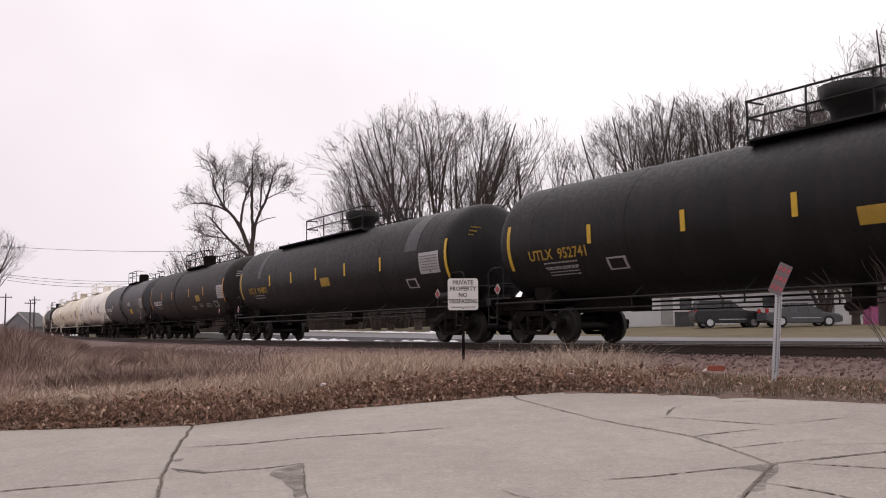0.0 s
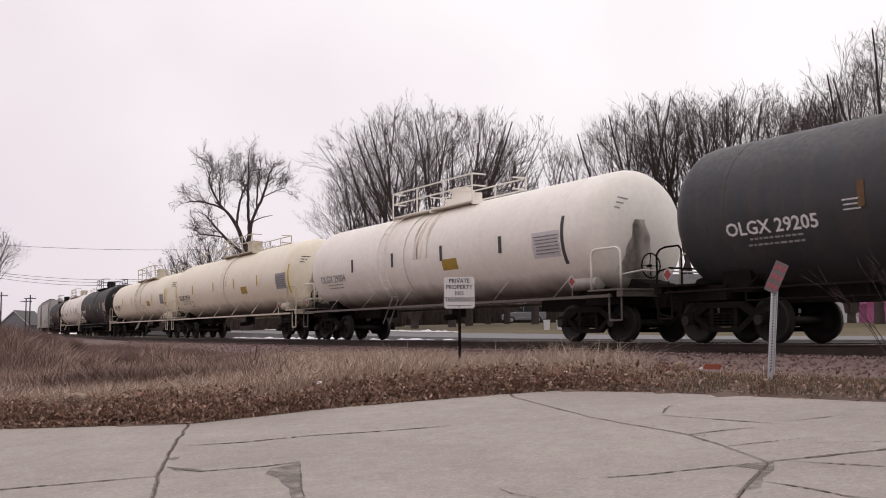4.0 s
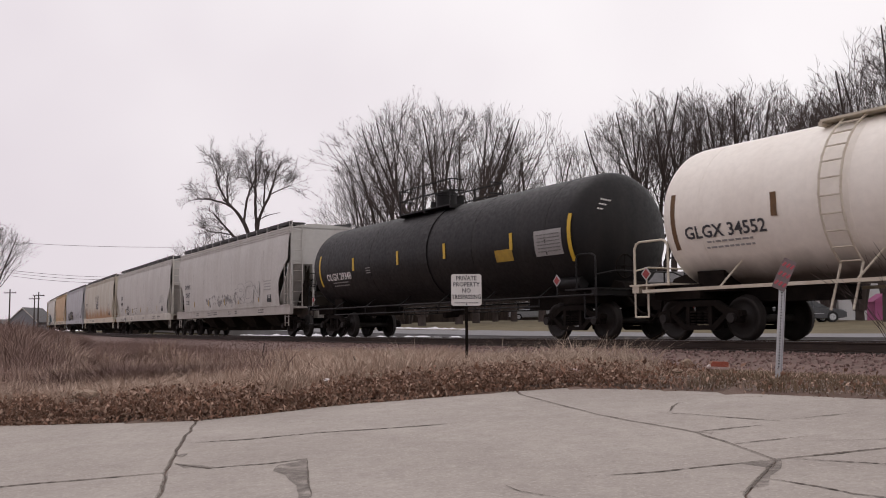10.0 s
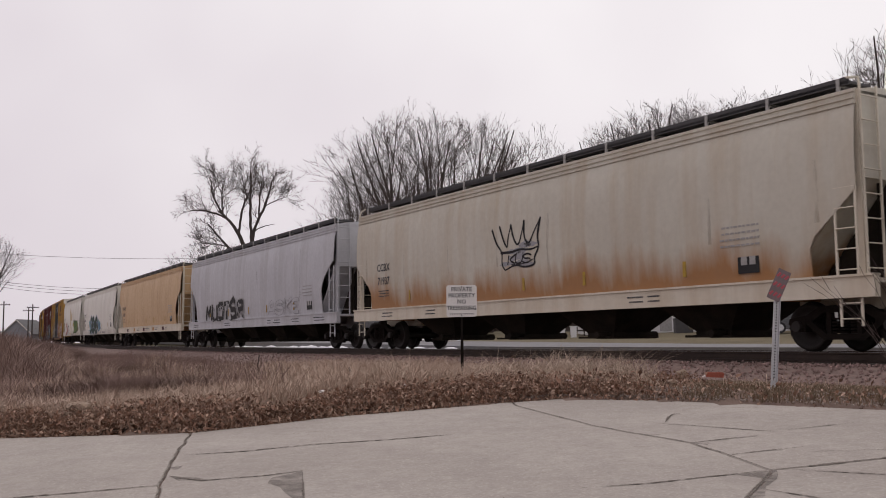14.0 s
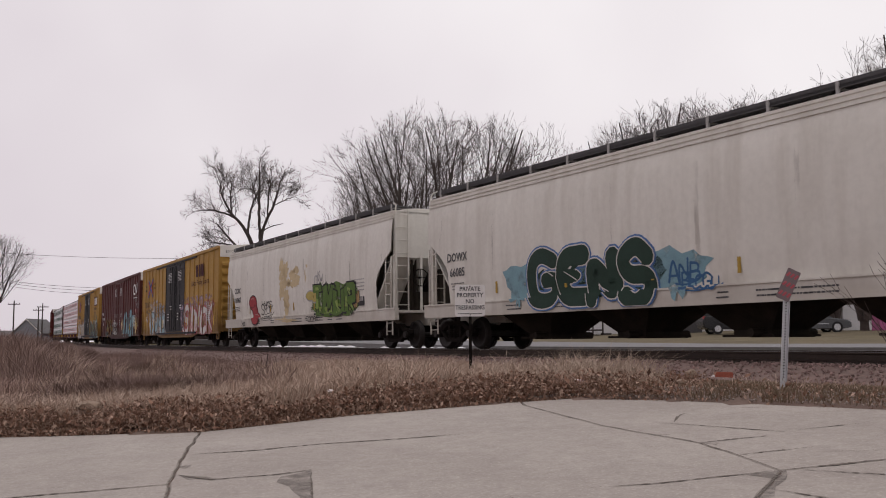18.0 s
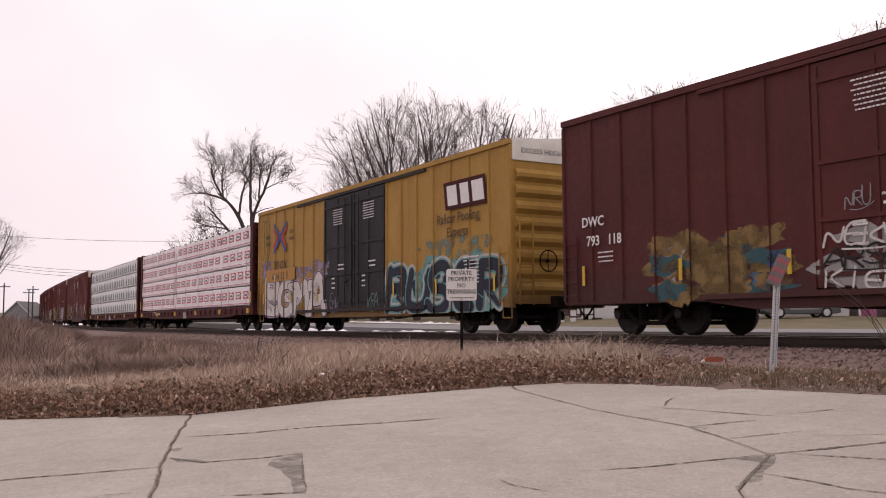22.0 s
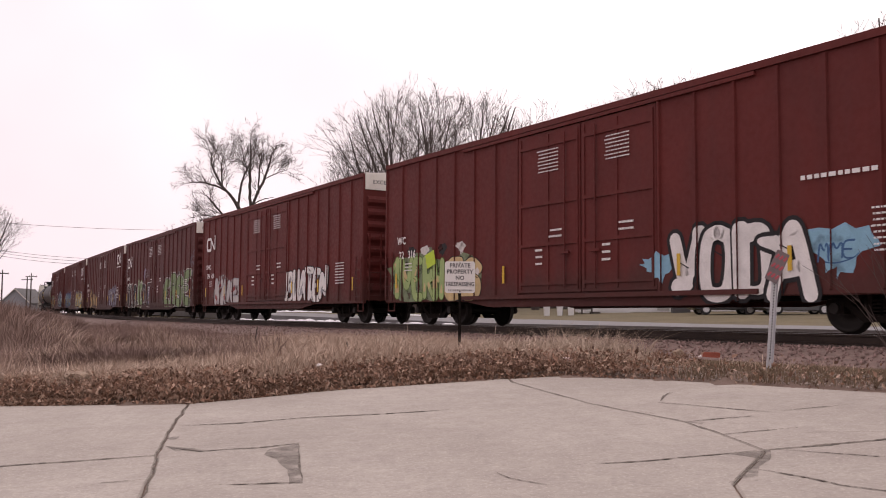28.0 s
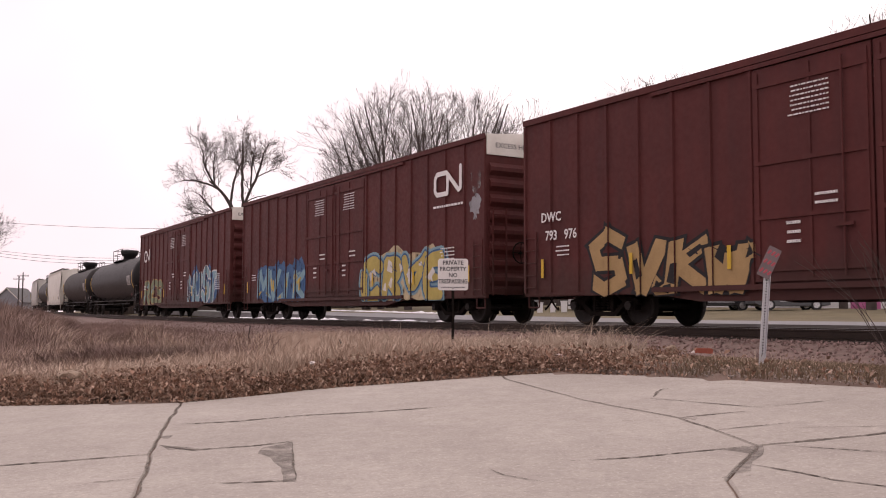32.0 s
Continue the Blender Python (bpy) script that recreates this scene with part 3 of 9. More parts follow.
def tank_car(u_front, u_rear, label, paint, rail_paint, mark_paint, number=None, number_x=7.0, plat=(2.0, -2.0), dome=0.5, stripes=(), ends=(9.0, -8.5), data=(-6.8, -7.9), yellow=None, square=None, stencils=(), side_sill=False, band=(), hatch="bowl", ladder=None, stripe_paint=None, panel_paint=None, r=1.53, zc=2.58, read_at=None, rear_more=0.0, front_more=0.0):
    """One tank car; places along it are metres from its middle, + towards its rear."""
    car, length = new_car("tank_car", u_rear, u_front, label, "tank car", "cars of the freight train")
    half = length / 2
    L = length - (1.9 if side_sill else 1.3)
    if read_at is not None:
        # places were read from another middle
        c = read_at - (u_front + u_rear) / 2
        MIDDLE[car.name] = c
        number_x, plat, dome, stripes, ends = number_x + c, (plat[0] + c, plat[1] + c), dome + c, [x + c for x in stripes], [x + c for x in ends]
        data, yellow, square = (data[0] + c, data[1] + c) if data else data, None if yellow is None else yellow + c, None if square is None else square + c
        stencils, band, ladder = [(x + c, w, d) for x, w, d in stencils], [x + c for x in band], None if ladder is None else ladder + c
    stripe_paint = stripe_paint or M_YELLOW
    part("tank", tank_mesh(L + rear_more + front_more, r, zc, paint), car, label, pose((rear_more - front_more) / 2, 0, 0))
    for x in (-half + 1.95, half - 1.95):
        sh = Shape()
        sh.prism([(-1.0, 1.0), (1.0, 1.0), (1.05, 1.42), (0.8, 1.36), (0, 1.15), (-0.8, 1.36), (-1.05, 1.42)], "x", x - 0.35, x + 0.35)
        part("saddle", sh.mesh("saddle", M_IRON), car)
    for sx in (-1, 1):
        hx = half + 0.85 * (rear_more if sx > 0 else front_more)
        sh = Shape()
        sh.box(*sorted((sx * (half - 4.4), sx * (hx - 0.15))), -0.33, 0.33, 0.78, 1.18)
        part("stub_sill", sh.mesh("stub_sill", M_IRON), car)
        hb = Shape()
        hb.prism([(sx * (hx - 0.5), 1.16), (sx * (hx - 0.6), 1.34), (sx * (hx - 1.3), 1.5), (sx * (hx - 2.3), 1.3), (sx * (hx - 2.3), 1.16)], "y", -0.42, 0.42)
        hb.box(*sorted((sx * (hx - 0.7), sx * (hx - 2.0))), -1.1, 1.1, 0.86, 1.16)
        part("head_brace", hb.mesh("head_brace", M_IRON), car, "grimy head brace and end gear")
        part("air_line", Shape().path([(sx * (hx - 0.35), 0.5, 1.0), (sx * (half + 0.1), 0.45, 0.62), (sx * (half + 0.42), 0.2, 0.5)], 0.03, 6).mesh("air_line", M_IRON), car)
        part("end_beam", Shape().box(*sorted((sx * (hx - 0.55), sx * (hx - 0.35))), -1.42, 1.42, 1.02, 1.16).mesh("end_beam", rail_paint), car)
        e = sx * (hx - 0.42)
        for y in (-1.4, 1.4):
            rl = Shape()
            if side_sill:
                rl.path([(e, y, 1.1), (e, y, 1.98), (e - sx * 0.06, y, 2.08), (e - sx * 0.16, y, 2.12), (e - sx * 0.84, y, 2.12), (e - sx * 0.94, y, 2.08), (e - sx * 1.0, y, 1.98), (e - sx * 1.0, y, 1.15)], 0.026, 6)
            else:
                rl.path([(e, y, 1.1), (e, y, 1.85), (e - sx * 0.06, y * 0.98, 1.95), (e - sx * 0.2, y * 0.97, 2.0), (e - sx * 0.62, y, 2.0), (e - sx * 0.7, y, 1.92), (e - sx * 0.7, y, 1.15)], 0.022, 6)
            part("end_handrail", rl.mesh("end_handrail", rail_paint), car)
            st = Shape().path([(e, y, 1.1), (e, y, 0.5), (e - sx * 0.4, y, 0.5), (e - sx * 0.4, y, 1.1)], 0.022, 5)
            part("step", st.mesh("step", rail_paint), car)
        part("cross_rail", Shape().path([(e, -1.4, 1.5), (e + sx * 0.12, -0.9, 1.6), (e + sx * 0.12, 0.9, 1.6), (e, 1.4, 1.5)], 0.02, 6).mesh("cross_rail", rail_paint), car)
        pl = Shape()
        pl.box(*sorted((sx * (hx - 1.5), sx * (hx - 0.3))), -1.45, 1.45, 1.16, 1.2)
        part("end_platform", pl.mesh("end_platform", rail_paint), car)
    part("brake_wheel", BRAKE_WHEEL, car, "", pose(-half - 0.85 * front_more + 0.42, 0.5, 1.72))
    part("brake_cylinder", Shape().rod((-half + 1.2, 1.05, 1.36), (-half + 2.1, 1.05, 1.36), 0.16, 10).mesh("brake_cylinder", rail_paint), car)
    zl = 1.04
    for y in (-1.42, 1.42):
        low = Shape()
        if side_sill:
            low.box(-half + 0.4, half - 0.4, y - 0.04, y + 0.04, zl - 0.025, zl + 0.04)
        else:
            low.rod((-half + 0.4, y, zl), (half - 0.4, y, zl), 0.028, 6)
        part("side_rail", low.mesh("side_rail", rail_paint), car)
        for x in np.linspace(-half + 2.5, half - 2.5, 6):
            br = Shape()
            if side_sill:
                br.rod((x, y, zl), (x - 0.38, y * 0.80, zl + 0.55), 0.02, 5)
            else:
                br.rod((x, y, zl), (x, y * 0.72, zl + 0.28), 0.02, 5)
                br.rod((x, y, zl), (x, y, zl - 0.22), 0.02, 5)
            part("rail_bracket", br.mesh("rail_bracket", rail_paint), car)
        if not side_sill:
            part("lower_rail", Shape().rod((-half + 2.5, y, zl - 0.22), (half - 2.5, y, zl - 0.22), 0.02, 5).mesh("lower_rail", rail_paint), car)
    # top platform with rails
    px1, px0 = plat
    zt = zc + r
    for y0, y1 in ((-0.95, -0.45), (0.45, 0.95)):
        part("top_platform", Shape().box(px0, px1, y0, y1, zt - 0.12, zt - 0.08).mesh("top_platform", rail_paint), car)
    for x in (px0, (px0 + px1) / 2, px1):
        part("platform_bracket", Shape().box(x - 0.04, x + 0.04, -0.95, 0.95, zt - 0.2, zt - 0.12).mesh("platform_bracket", rail_paint), car)
    post = Shape().rod((0, 0, zt - 0.1), (0, 0, zt + 0.68), 0.024, 5).mesh("rail_post", rail_paint)
    rx1, rx0 = min(px1, dome + 3.2), max(px0, dome - 2.4)
    for y in (-0.95, 0.95):
        for x in np.linspace(rx0, rx1, max(3, int((rx1 - rx0) / 1.3) + 1)):
            part("rail_post", post, car, "", pose(x, y, 0))
        for z in (zt + 0.34, zt + 0.68):
            part("top_rail", Shape().path([(rx0, y * 0.5, z), (rx0, y, z), (rx1, y, z), (rx1, y * 0.5, z)], 0.024, 5).mesh("top_rail", rail_paint), car)
    hs = Shape()
    if hatch == "bowl":
        rings = [[(dome + q * math.cos(2 * math.pi * k / 20), q * math.sin(2 * math.pi * k / 20), z) for k in range(20)] for q, z in ((0.42, zt - 0.1), (0.45, zt + 0.28), (0.62, zt + 0.42), (0.66, zt + 0.72), (0.55, zt + 0.74), (0.3, zt + 0.76))]
        hs.loft(rings, smooth=True)
    else:
        hs.rod((dome, 0, zt - 0.1), (dome, 0, zt + 0.44), 0.34, 18)
        hs.rod((dome, 0, zt + 0.44), (dome, 0, zt + 0.50), 0.38, 18)
        hs.rod((dome, 0, zt + 0.50), (dome, 0, zt + 0.58), 0.30, 14)
        for x, y, q, hh in ((-1.0, 0.1, 0.13, 0.3), (0.9, -0.1, 0.16, 0.35)):
            part("valve", Shape().rod((dome + x, y, zt - 0.1), (dome + x, y, zt + hh), q, 10).mesh("valve", rail_paint), car)
    part("manway", hs.mesh("manway", rail_paint), car, "round hatch housing on the tank's top")
    if ladder is not None:
        arc = Shape()
        for dx in (-0.22, 0.22):
            arc.path([(ladder + dx, (r + 0.1) * math.cos(radians(q)), zc + (r + 0.1) * math.sin(radians(q))) for q in range(-48, 70, 12)], 0.022, 5)
            arc.rod((ladder + dx, 1.42, 0.55), (ladder + dx, (r + 0.1) * math.cos(radians(-48)), zc + (r + 0.1) * math.sin(radians(-48))), 0.022, 5)
        for q in range(-46, 70, 11):
            y, z = (r + 0.1) * math.cos(radians(q)), zc + (r + 0.1) * math.sin(radians(q))
            arc.rod((ladder - 0.22, y, z), (ladder + 0.22, y, z), 0.016, 5)
        part("ladder", arc.mesh("ladder", rail_paint), car)
    for x in band:
        part("jacket_band", curved_decal("jacket_band", r + 0.025, zc, x - 0.18, x + 0.18, -80, 100, paint, 16), car)
    for x in (-half + 2.1, -half + 5.5, half - 5.5, half - 2.1):
        part("weld_seam", curved_decal("weld_seam", r + 0.003, zc, x - 0.02, x + 0.02, -85, 95, paint, 16), car)
    # marks on the near side
    y, z, tilt = on_tank(r, zc, -2)
    stripe = decal("stripe", 0.13, 0.44, stripe_paint)
    for x in stripes:
        part("reflective_stripe", stripe, car, "", Matrix.Translation((x, y, z)) @ Matrix.Rotation(radians(-2), 4, "X"))
    for x in ends:
        part("reflective_stripe", curved_decal("stripe", r, zc, x - 0.06, x + 0.06, -28, 16, stripe_paint), car)
    if number:
        yy, zz, tt = on_tank(r + 0.004, zc, -16)
        lettering(car, number, number_x, yy, zz, 0.36, mark_paint, 0.018, 1.04, 16)
        yy, zz, tt = on_tank(r, zc, -26)
        part("small_writing", text_bars(1.3, 0.24, 2, M_GREYPAINT, len(label)), car, "", Matrix.Translation((number_x, yy, zz)) @ Matrix.Rotation(radians(-26), 4, "X"))
    pp = panel_paint or M_GREYPAINT
    if data:
        d0, d1 = data
        dp = part("data_panel", curved_decal("panel", r, zc, d1, d0, -20, 4, pp), car, "pale panel of unreadable small print")
        yy, zz, tt = on_tank(r + 0.008, zc, -8)
        part("small_writing", text_bars((d0 - d1) * 0.9, 0.5, 6, M_FINEPRINT, len(label) + 3), dp, "", Matrix.Translation(((d0 + d1) / 2, yy, zz)) @ Matrix.Rotation(radians(-8), 4, "X"))
    if yellow is not None:
        part("warning_panel", curved_decal("panel", r, zc, yellow - 0.4, yellow + 0.4, -32 if paint is M_GREYTANK else -21, -20 if paint is M_GREYTANK else -9, M_YELLOW if paint is M_GREYTANK else M_DULLYELLOW), car, "small yellow notice panel")
    if square is not None:
        sq = part("square_mark", curved_decal("panel", r, zc, square - 0.32, square + 0.32, -36, -24, pp), car, "outlined square stencil")
        part("square_centre", curved_decal("panel", r + 0.004, zc, square - 0.24, square + 0.24, -34.5, -25.5, paint), sq)
    for k, (x, w, deg) in enumerate(stencils):
        yy, zz, tt = on_tank(r, zc, deg)
        part("small_writing", text_bars(w, 0.25, 3, mark_paint if paint is M_GREYTANK else M_GREYPAINT, 40 + k), car, "", Matrix.Translation((x, yy, zz)) @ Matrix.Rotation(radians(deg), 4, "X"))
    for sx in (-1, 1):
        at_x = half - 0.5 if sx > 0 else -half + 1.75
        hold = part("placard", PLACARD, car, "diamond hazard placard", pose(at_x, 1.43, 1.42))
        part("placard_face", PLACARD_RED, hold, "red diamond", pose(0, 0.006, 0))
        part("placard_bracket", Shape().rod((at_x, 1.42, 1.05), (at_x, 1.42, 1.4), 0.018, 5).mesh("placard_bracket", rail_paint), car)
    part("end_writing", text_bars(0.9, 0.35, 3, mark_paint, 5), car, "", Matrix.Translation((-L / 2 - front_more + 0.19, 0.62, zc + 0.62)) @ Matrix.Rotation(radians(-90 + 20), 4, "Z") @ Matrix.Rotation(radians(24), 4, "X"))
    if side_sill:
        # rusty smear down the front head
        stain, rows = Shape(), []
        for k in range(11):
            z = 0.25 - 1.35 * k / 10
            row = []
            for j in range(5):
                y = 0.35 + (0.14 + 0.04 * k) * (j - 2) / 2 + 0.03 * math.sin(k * 1.7)
                rho = min(0.97, math.hypot(y, z) / r)
                row.append((-(L / 2 + front_more) + 0.72 * (1 - math.sqrt(1 - rho * rho)) - 0.012, y, zc + z))
            rows.append(row)
        stain.loft(rows, smooth=True, closed=False, caps=False)
        part("head_stain", stain.mesh("head_stain", M_DIRT), car, "dark rusty smear on the tank head")
        part("rust_run", curved_decal("rust_run", r + 0.002, zc, dome - 0.5, dome + 0.5, -5, 62, M_RUNS, 12), car, "rusty streaks running down from the platform")
    sh = Shape()
    sh.rod((0, 0, zc - r + 0.05), (0, 0, 0.72), 0.22, 10)
    sh.rod((0, 0, 0.74), (0, 0.5, 0.70), 0.09, 8)
    part("bottom_outlet", sh.mesh("bottom_outlet", M_IRON), car)
    running_gear(car, half + 0.2, half - 1.63)
    return car


# ---- spray-painted pieces ----
def stroke(sh, pts, width, y, jig=0.0):
    """A flat painted stroke through points of the x, z plane, with round joints."""
    for k, (a, b) in enumerate(zip(pts, pts[1:])):
        ax, az, bx, bz = *a, *b
        d = math.hypot(bx - ax, bz - az) or 1e-6
        nx, nz = -(bz - az) / d * width / 2, (bx - ax) / d * width / 2
        yy = y + 0.0006 * (k % 4)
        sh.add([(ax + nx, yy, az + nz), (ax - nx, yy, az - nz), (bx - nx, yy, bz - nz), (bx + nx, yy, bz + nz)], [(0, 1, 2, 3)])
    for k, (ax, az) in enumerate(pts):
        sh.add([(ax + width / 2 * math.cos(i * math.pi / 4 + 0.3), y + 0.0003 + 0.0006 * (k % 3), az + width / 2 * math.sin(i * math.pi / 4 + 0.3)) for i in range(8)], [tuple(range(8))])


SPRAY = {}
SKIN = {}


def spray(name, color, cover=0.9):
    """Sprayed paint, worn through in flecks; cover: how much of the paint is left."""
    if name not in SPRAY:
        m = mat("spray_" + name, color, 0.65, tuple(c * 0.7 for c in color), 3, 0.6, grain=0.25, spec=0.25)
        n, l = m.node_tree.nodes, m.node_tree.links
        at, worn, keep = n.new("ShaderNodeTexCoord"), n.new("ShaderNodeTexNoise"), n.new("ShaderNodeMapRange")
        worn.inputs["Scale"].default_value, worn.inputs["Detail"].default_value = 2.6, 6
        keep.inputs["From Min"].default_value, keep.inputs["From Max"].default_value = 0.68 - 0.5 * cover, 0.92 - 0.5 * cover
        l.new(at.outputs["Object"], worn.inputs["Vector"])
        l.new(worn.outputs["Fac"], keep.inputs["Value"])
        l.new(keep.outputs["Result"], n["Principled BSDF"].inputs["Alpha"])
        SPRAY[name] = m
    return SPRAY[name]


S_WHITE, S_BLACK, S_GREY = spray("white", (0.66, 0.64, 0.61)), spray("black", (0.02, 0.019, 0.021)), spray("silver", (0.33, 0.33, 0.35))
S_GREEN, S_LIME, S_PALEGREEN = spray("green", (0.10, 0.18, 0.035)), spray("lime", (0.26, 0.36, 0.09)), spray("pale_green", (0.20, 0.25, 0.15), 0.8)
S_BLUE, S_SKY, S_TEAL = spray("blue", (0.05, 0.13, 0.27)), spray("sky_blue", (0.22, 0.38, 0.44)), spray("teal", (0.04, 0.10, 0.115))
S_YELLOW, S_TAN, S_RED, S_PINK = spray("yellow", (0.50, 0.40, 0.12)), spray("sand", (0.42, 0.28, 0.13)), spray("red", (0.27, 0.04, 0.04)), spray("pink", (0.42, 0.25, 0.24), 0.7)
S_LILAC, S_MUD, S_CREAM = spray("lilac", (0.28, 0.24, 0.34), 0.65), spray("ochre_smear", (0.25, 0.165, 0.065), 0.7), spray("cream", (0.52, 0.43, 0.27))


def solid(m):
    """The same sprayed paint without its worn-through flecks, for strokes laid over one another."""
    if not m.name.startswith("spray_"):
        return m
    if m.name + "_solid" not in SPRAY:
        c = m.copy()
        c.name = m.name + "_solid"
        plug = c.node_tree.nodes["Principled BSDF"].inputs["Alpha"]
        c.node_tree.links.remove(plug.links[0])
        plug.default_value = 1.0
        SPRAY[m.name + "_solid"] = c
    return SPRAY[m.name + "_solid"]


def cut_x(ring, at, keep_low):
    """The part of a convex ring of (x, z) on one side of x = at."""
    out = []
    for p, q in zip(ring, ring[1:] + ring[:1]):
        inside_p, inside_q = (p[0] <= at) == keep_low, (q[0] <= at) == keep_low
        if inside_p:
            out.append(p)
        if inside_p != inside_q:
            k = (at - p[0]) / (q[0] - p[0])
            out.append((at, p[1] + (q[1] - p[1]) * k))
    return out


def coat(sh, ring, up, car):
    """Lays a convex patch of paint on a car's near side: over the ribs of a boxcar, along the curve of a hopper."""
    ribs, skin = SKIN.get(car.name, ((), None))
    if skin:
        rest = [(z, x) for x, z in ring]
        for knot in (1.315, 1.55, 2.0, 2.6, 3.3, 3.9, 9.0):
            low, rest = cut_x(rest, knot, True), cut_x(rest, knot, False)
            if len(low) > 2:
                sh.add([(x, (skin(z) + 0.005 if knot > 1.4 else 1.578) + up, z) for z, x in low], [tuple(range(len(low)))])
            if len(rest) < 3:
                break
        return
    wall = 1.523 if abs(sum(p[0] for p in ring) / len(ring)) > 2.47 else 1.556
    rest = ring
    lo, hi = min(p[0] for p in ring), max(p[0] for p in ring)
    for rx in ribs:
        if rx + 0.05 < lo or rx - 0.05 > hi or len(rest) < 3:
            continue
        left, mid = cut_x(rest, rx - 0.05, True), cut_x(cut_x(rest, rx - 0.05, False) or rest, rx + 0.05, True)
        rest = cut_x(rest, rx + 0.05, False)
        for piece, y in ((left, wall), (mid, 1.568)):
            if len(piece) > 2:
                sh.add([(x, y + up, z) for x, z in piece], [tuple(range(len(piece)))])
    if len(rest) > 2:
        sh.add([(x, wall + up, z) for x, z in rest], [tuple(range(len(rest)))])


def slab_rings(pts, w0, w1, grow):
    """Angular tapered bars along a line of points, widened all round by grow."""
    n = len(pts) - 1
    for k in range(n):
        (ax, az), (bx, bz) = pts[k], pts[k + 1]
        d = math.hypot(bx - ax, bz - az) or 1e-6
        ux, uz = (bx - ax) / d, (bz - az) / d
        wa, wb = (w0 + (w1 - w0) * k / n) / 2 + grow, (w0 + (w1 - w0) * (k + 1) / n) / 2 + grow
        ea, eb = grow + (wa * 0.5 if k else 0.0), grow + (wb * 0.5 if k < n - 1 else 0.0)
        ax, az, bx, bz = ax - ux * ea, az - uz * ea, bx + ux * eb, bz + uz * eb
        cut = 0.35 * wb
        yield [(ax - uz * wa, az + ux * wa), (ax + uz * wa, az - ux * wa), (bx + uz * wb - ux * cut, bz - ux * wb - uz * cut), (bx - uz * wb + ux * cut, bz + ux * wb + uz * cut)]


def round_rings(pts, w0, w1, grow):
    """The same line as a soft, round-jointed bar."""
    n = len(pts) - 1
    for k in range(n + 1):
        r = (w0 + (w1 - w0) * k / n) / 2 + grow
        x, z = pts[k]
        yield [(x + r * math.cos(i * math.pi / 5), z + r * math.sin(i * math.pi / 5)) for i in range(10)]
        if k < n:
            (ax, az), (bx, bz) = pts[k], pts[k + 1]
            d = math.hypot(bx - ax, bz - az) or 1e-6
            ux, uz = (bx - ax) / d, (bz - az) / d
            yield [(ax - uz * r, az + ux * r), (ax + uz * r, az - ux * r), (bx + uz * r, bz - ux * r), (bx - uz * r, bz + ux * r)]


def eased(pts, cuts=2):
    """Rounds the corners of a line."""
    for _ in range(cuts):
        out = [pts[0]]
        for (ax, az), (bx, bz) in zip(pts, pts[1:]):
            out += [(ax * 0.75 + bx * 0.25, az * 0.75 + bz * 0.25), (ax * 0.25 + bx * 0.75, az * 0.25 + bz * 0.75)]
        pts = out + [pts[-1]]
    return pts


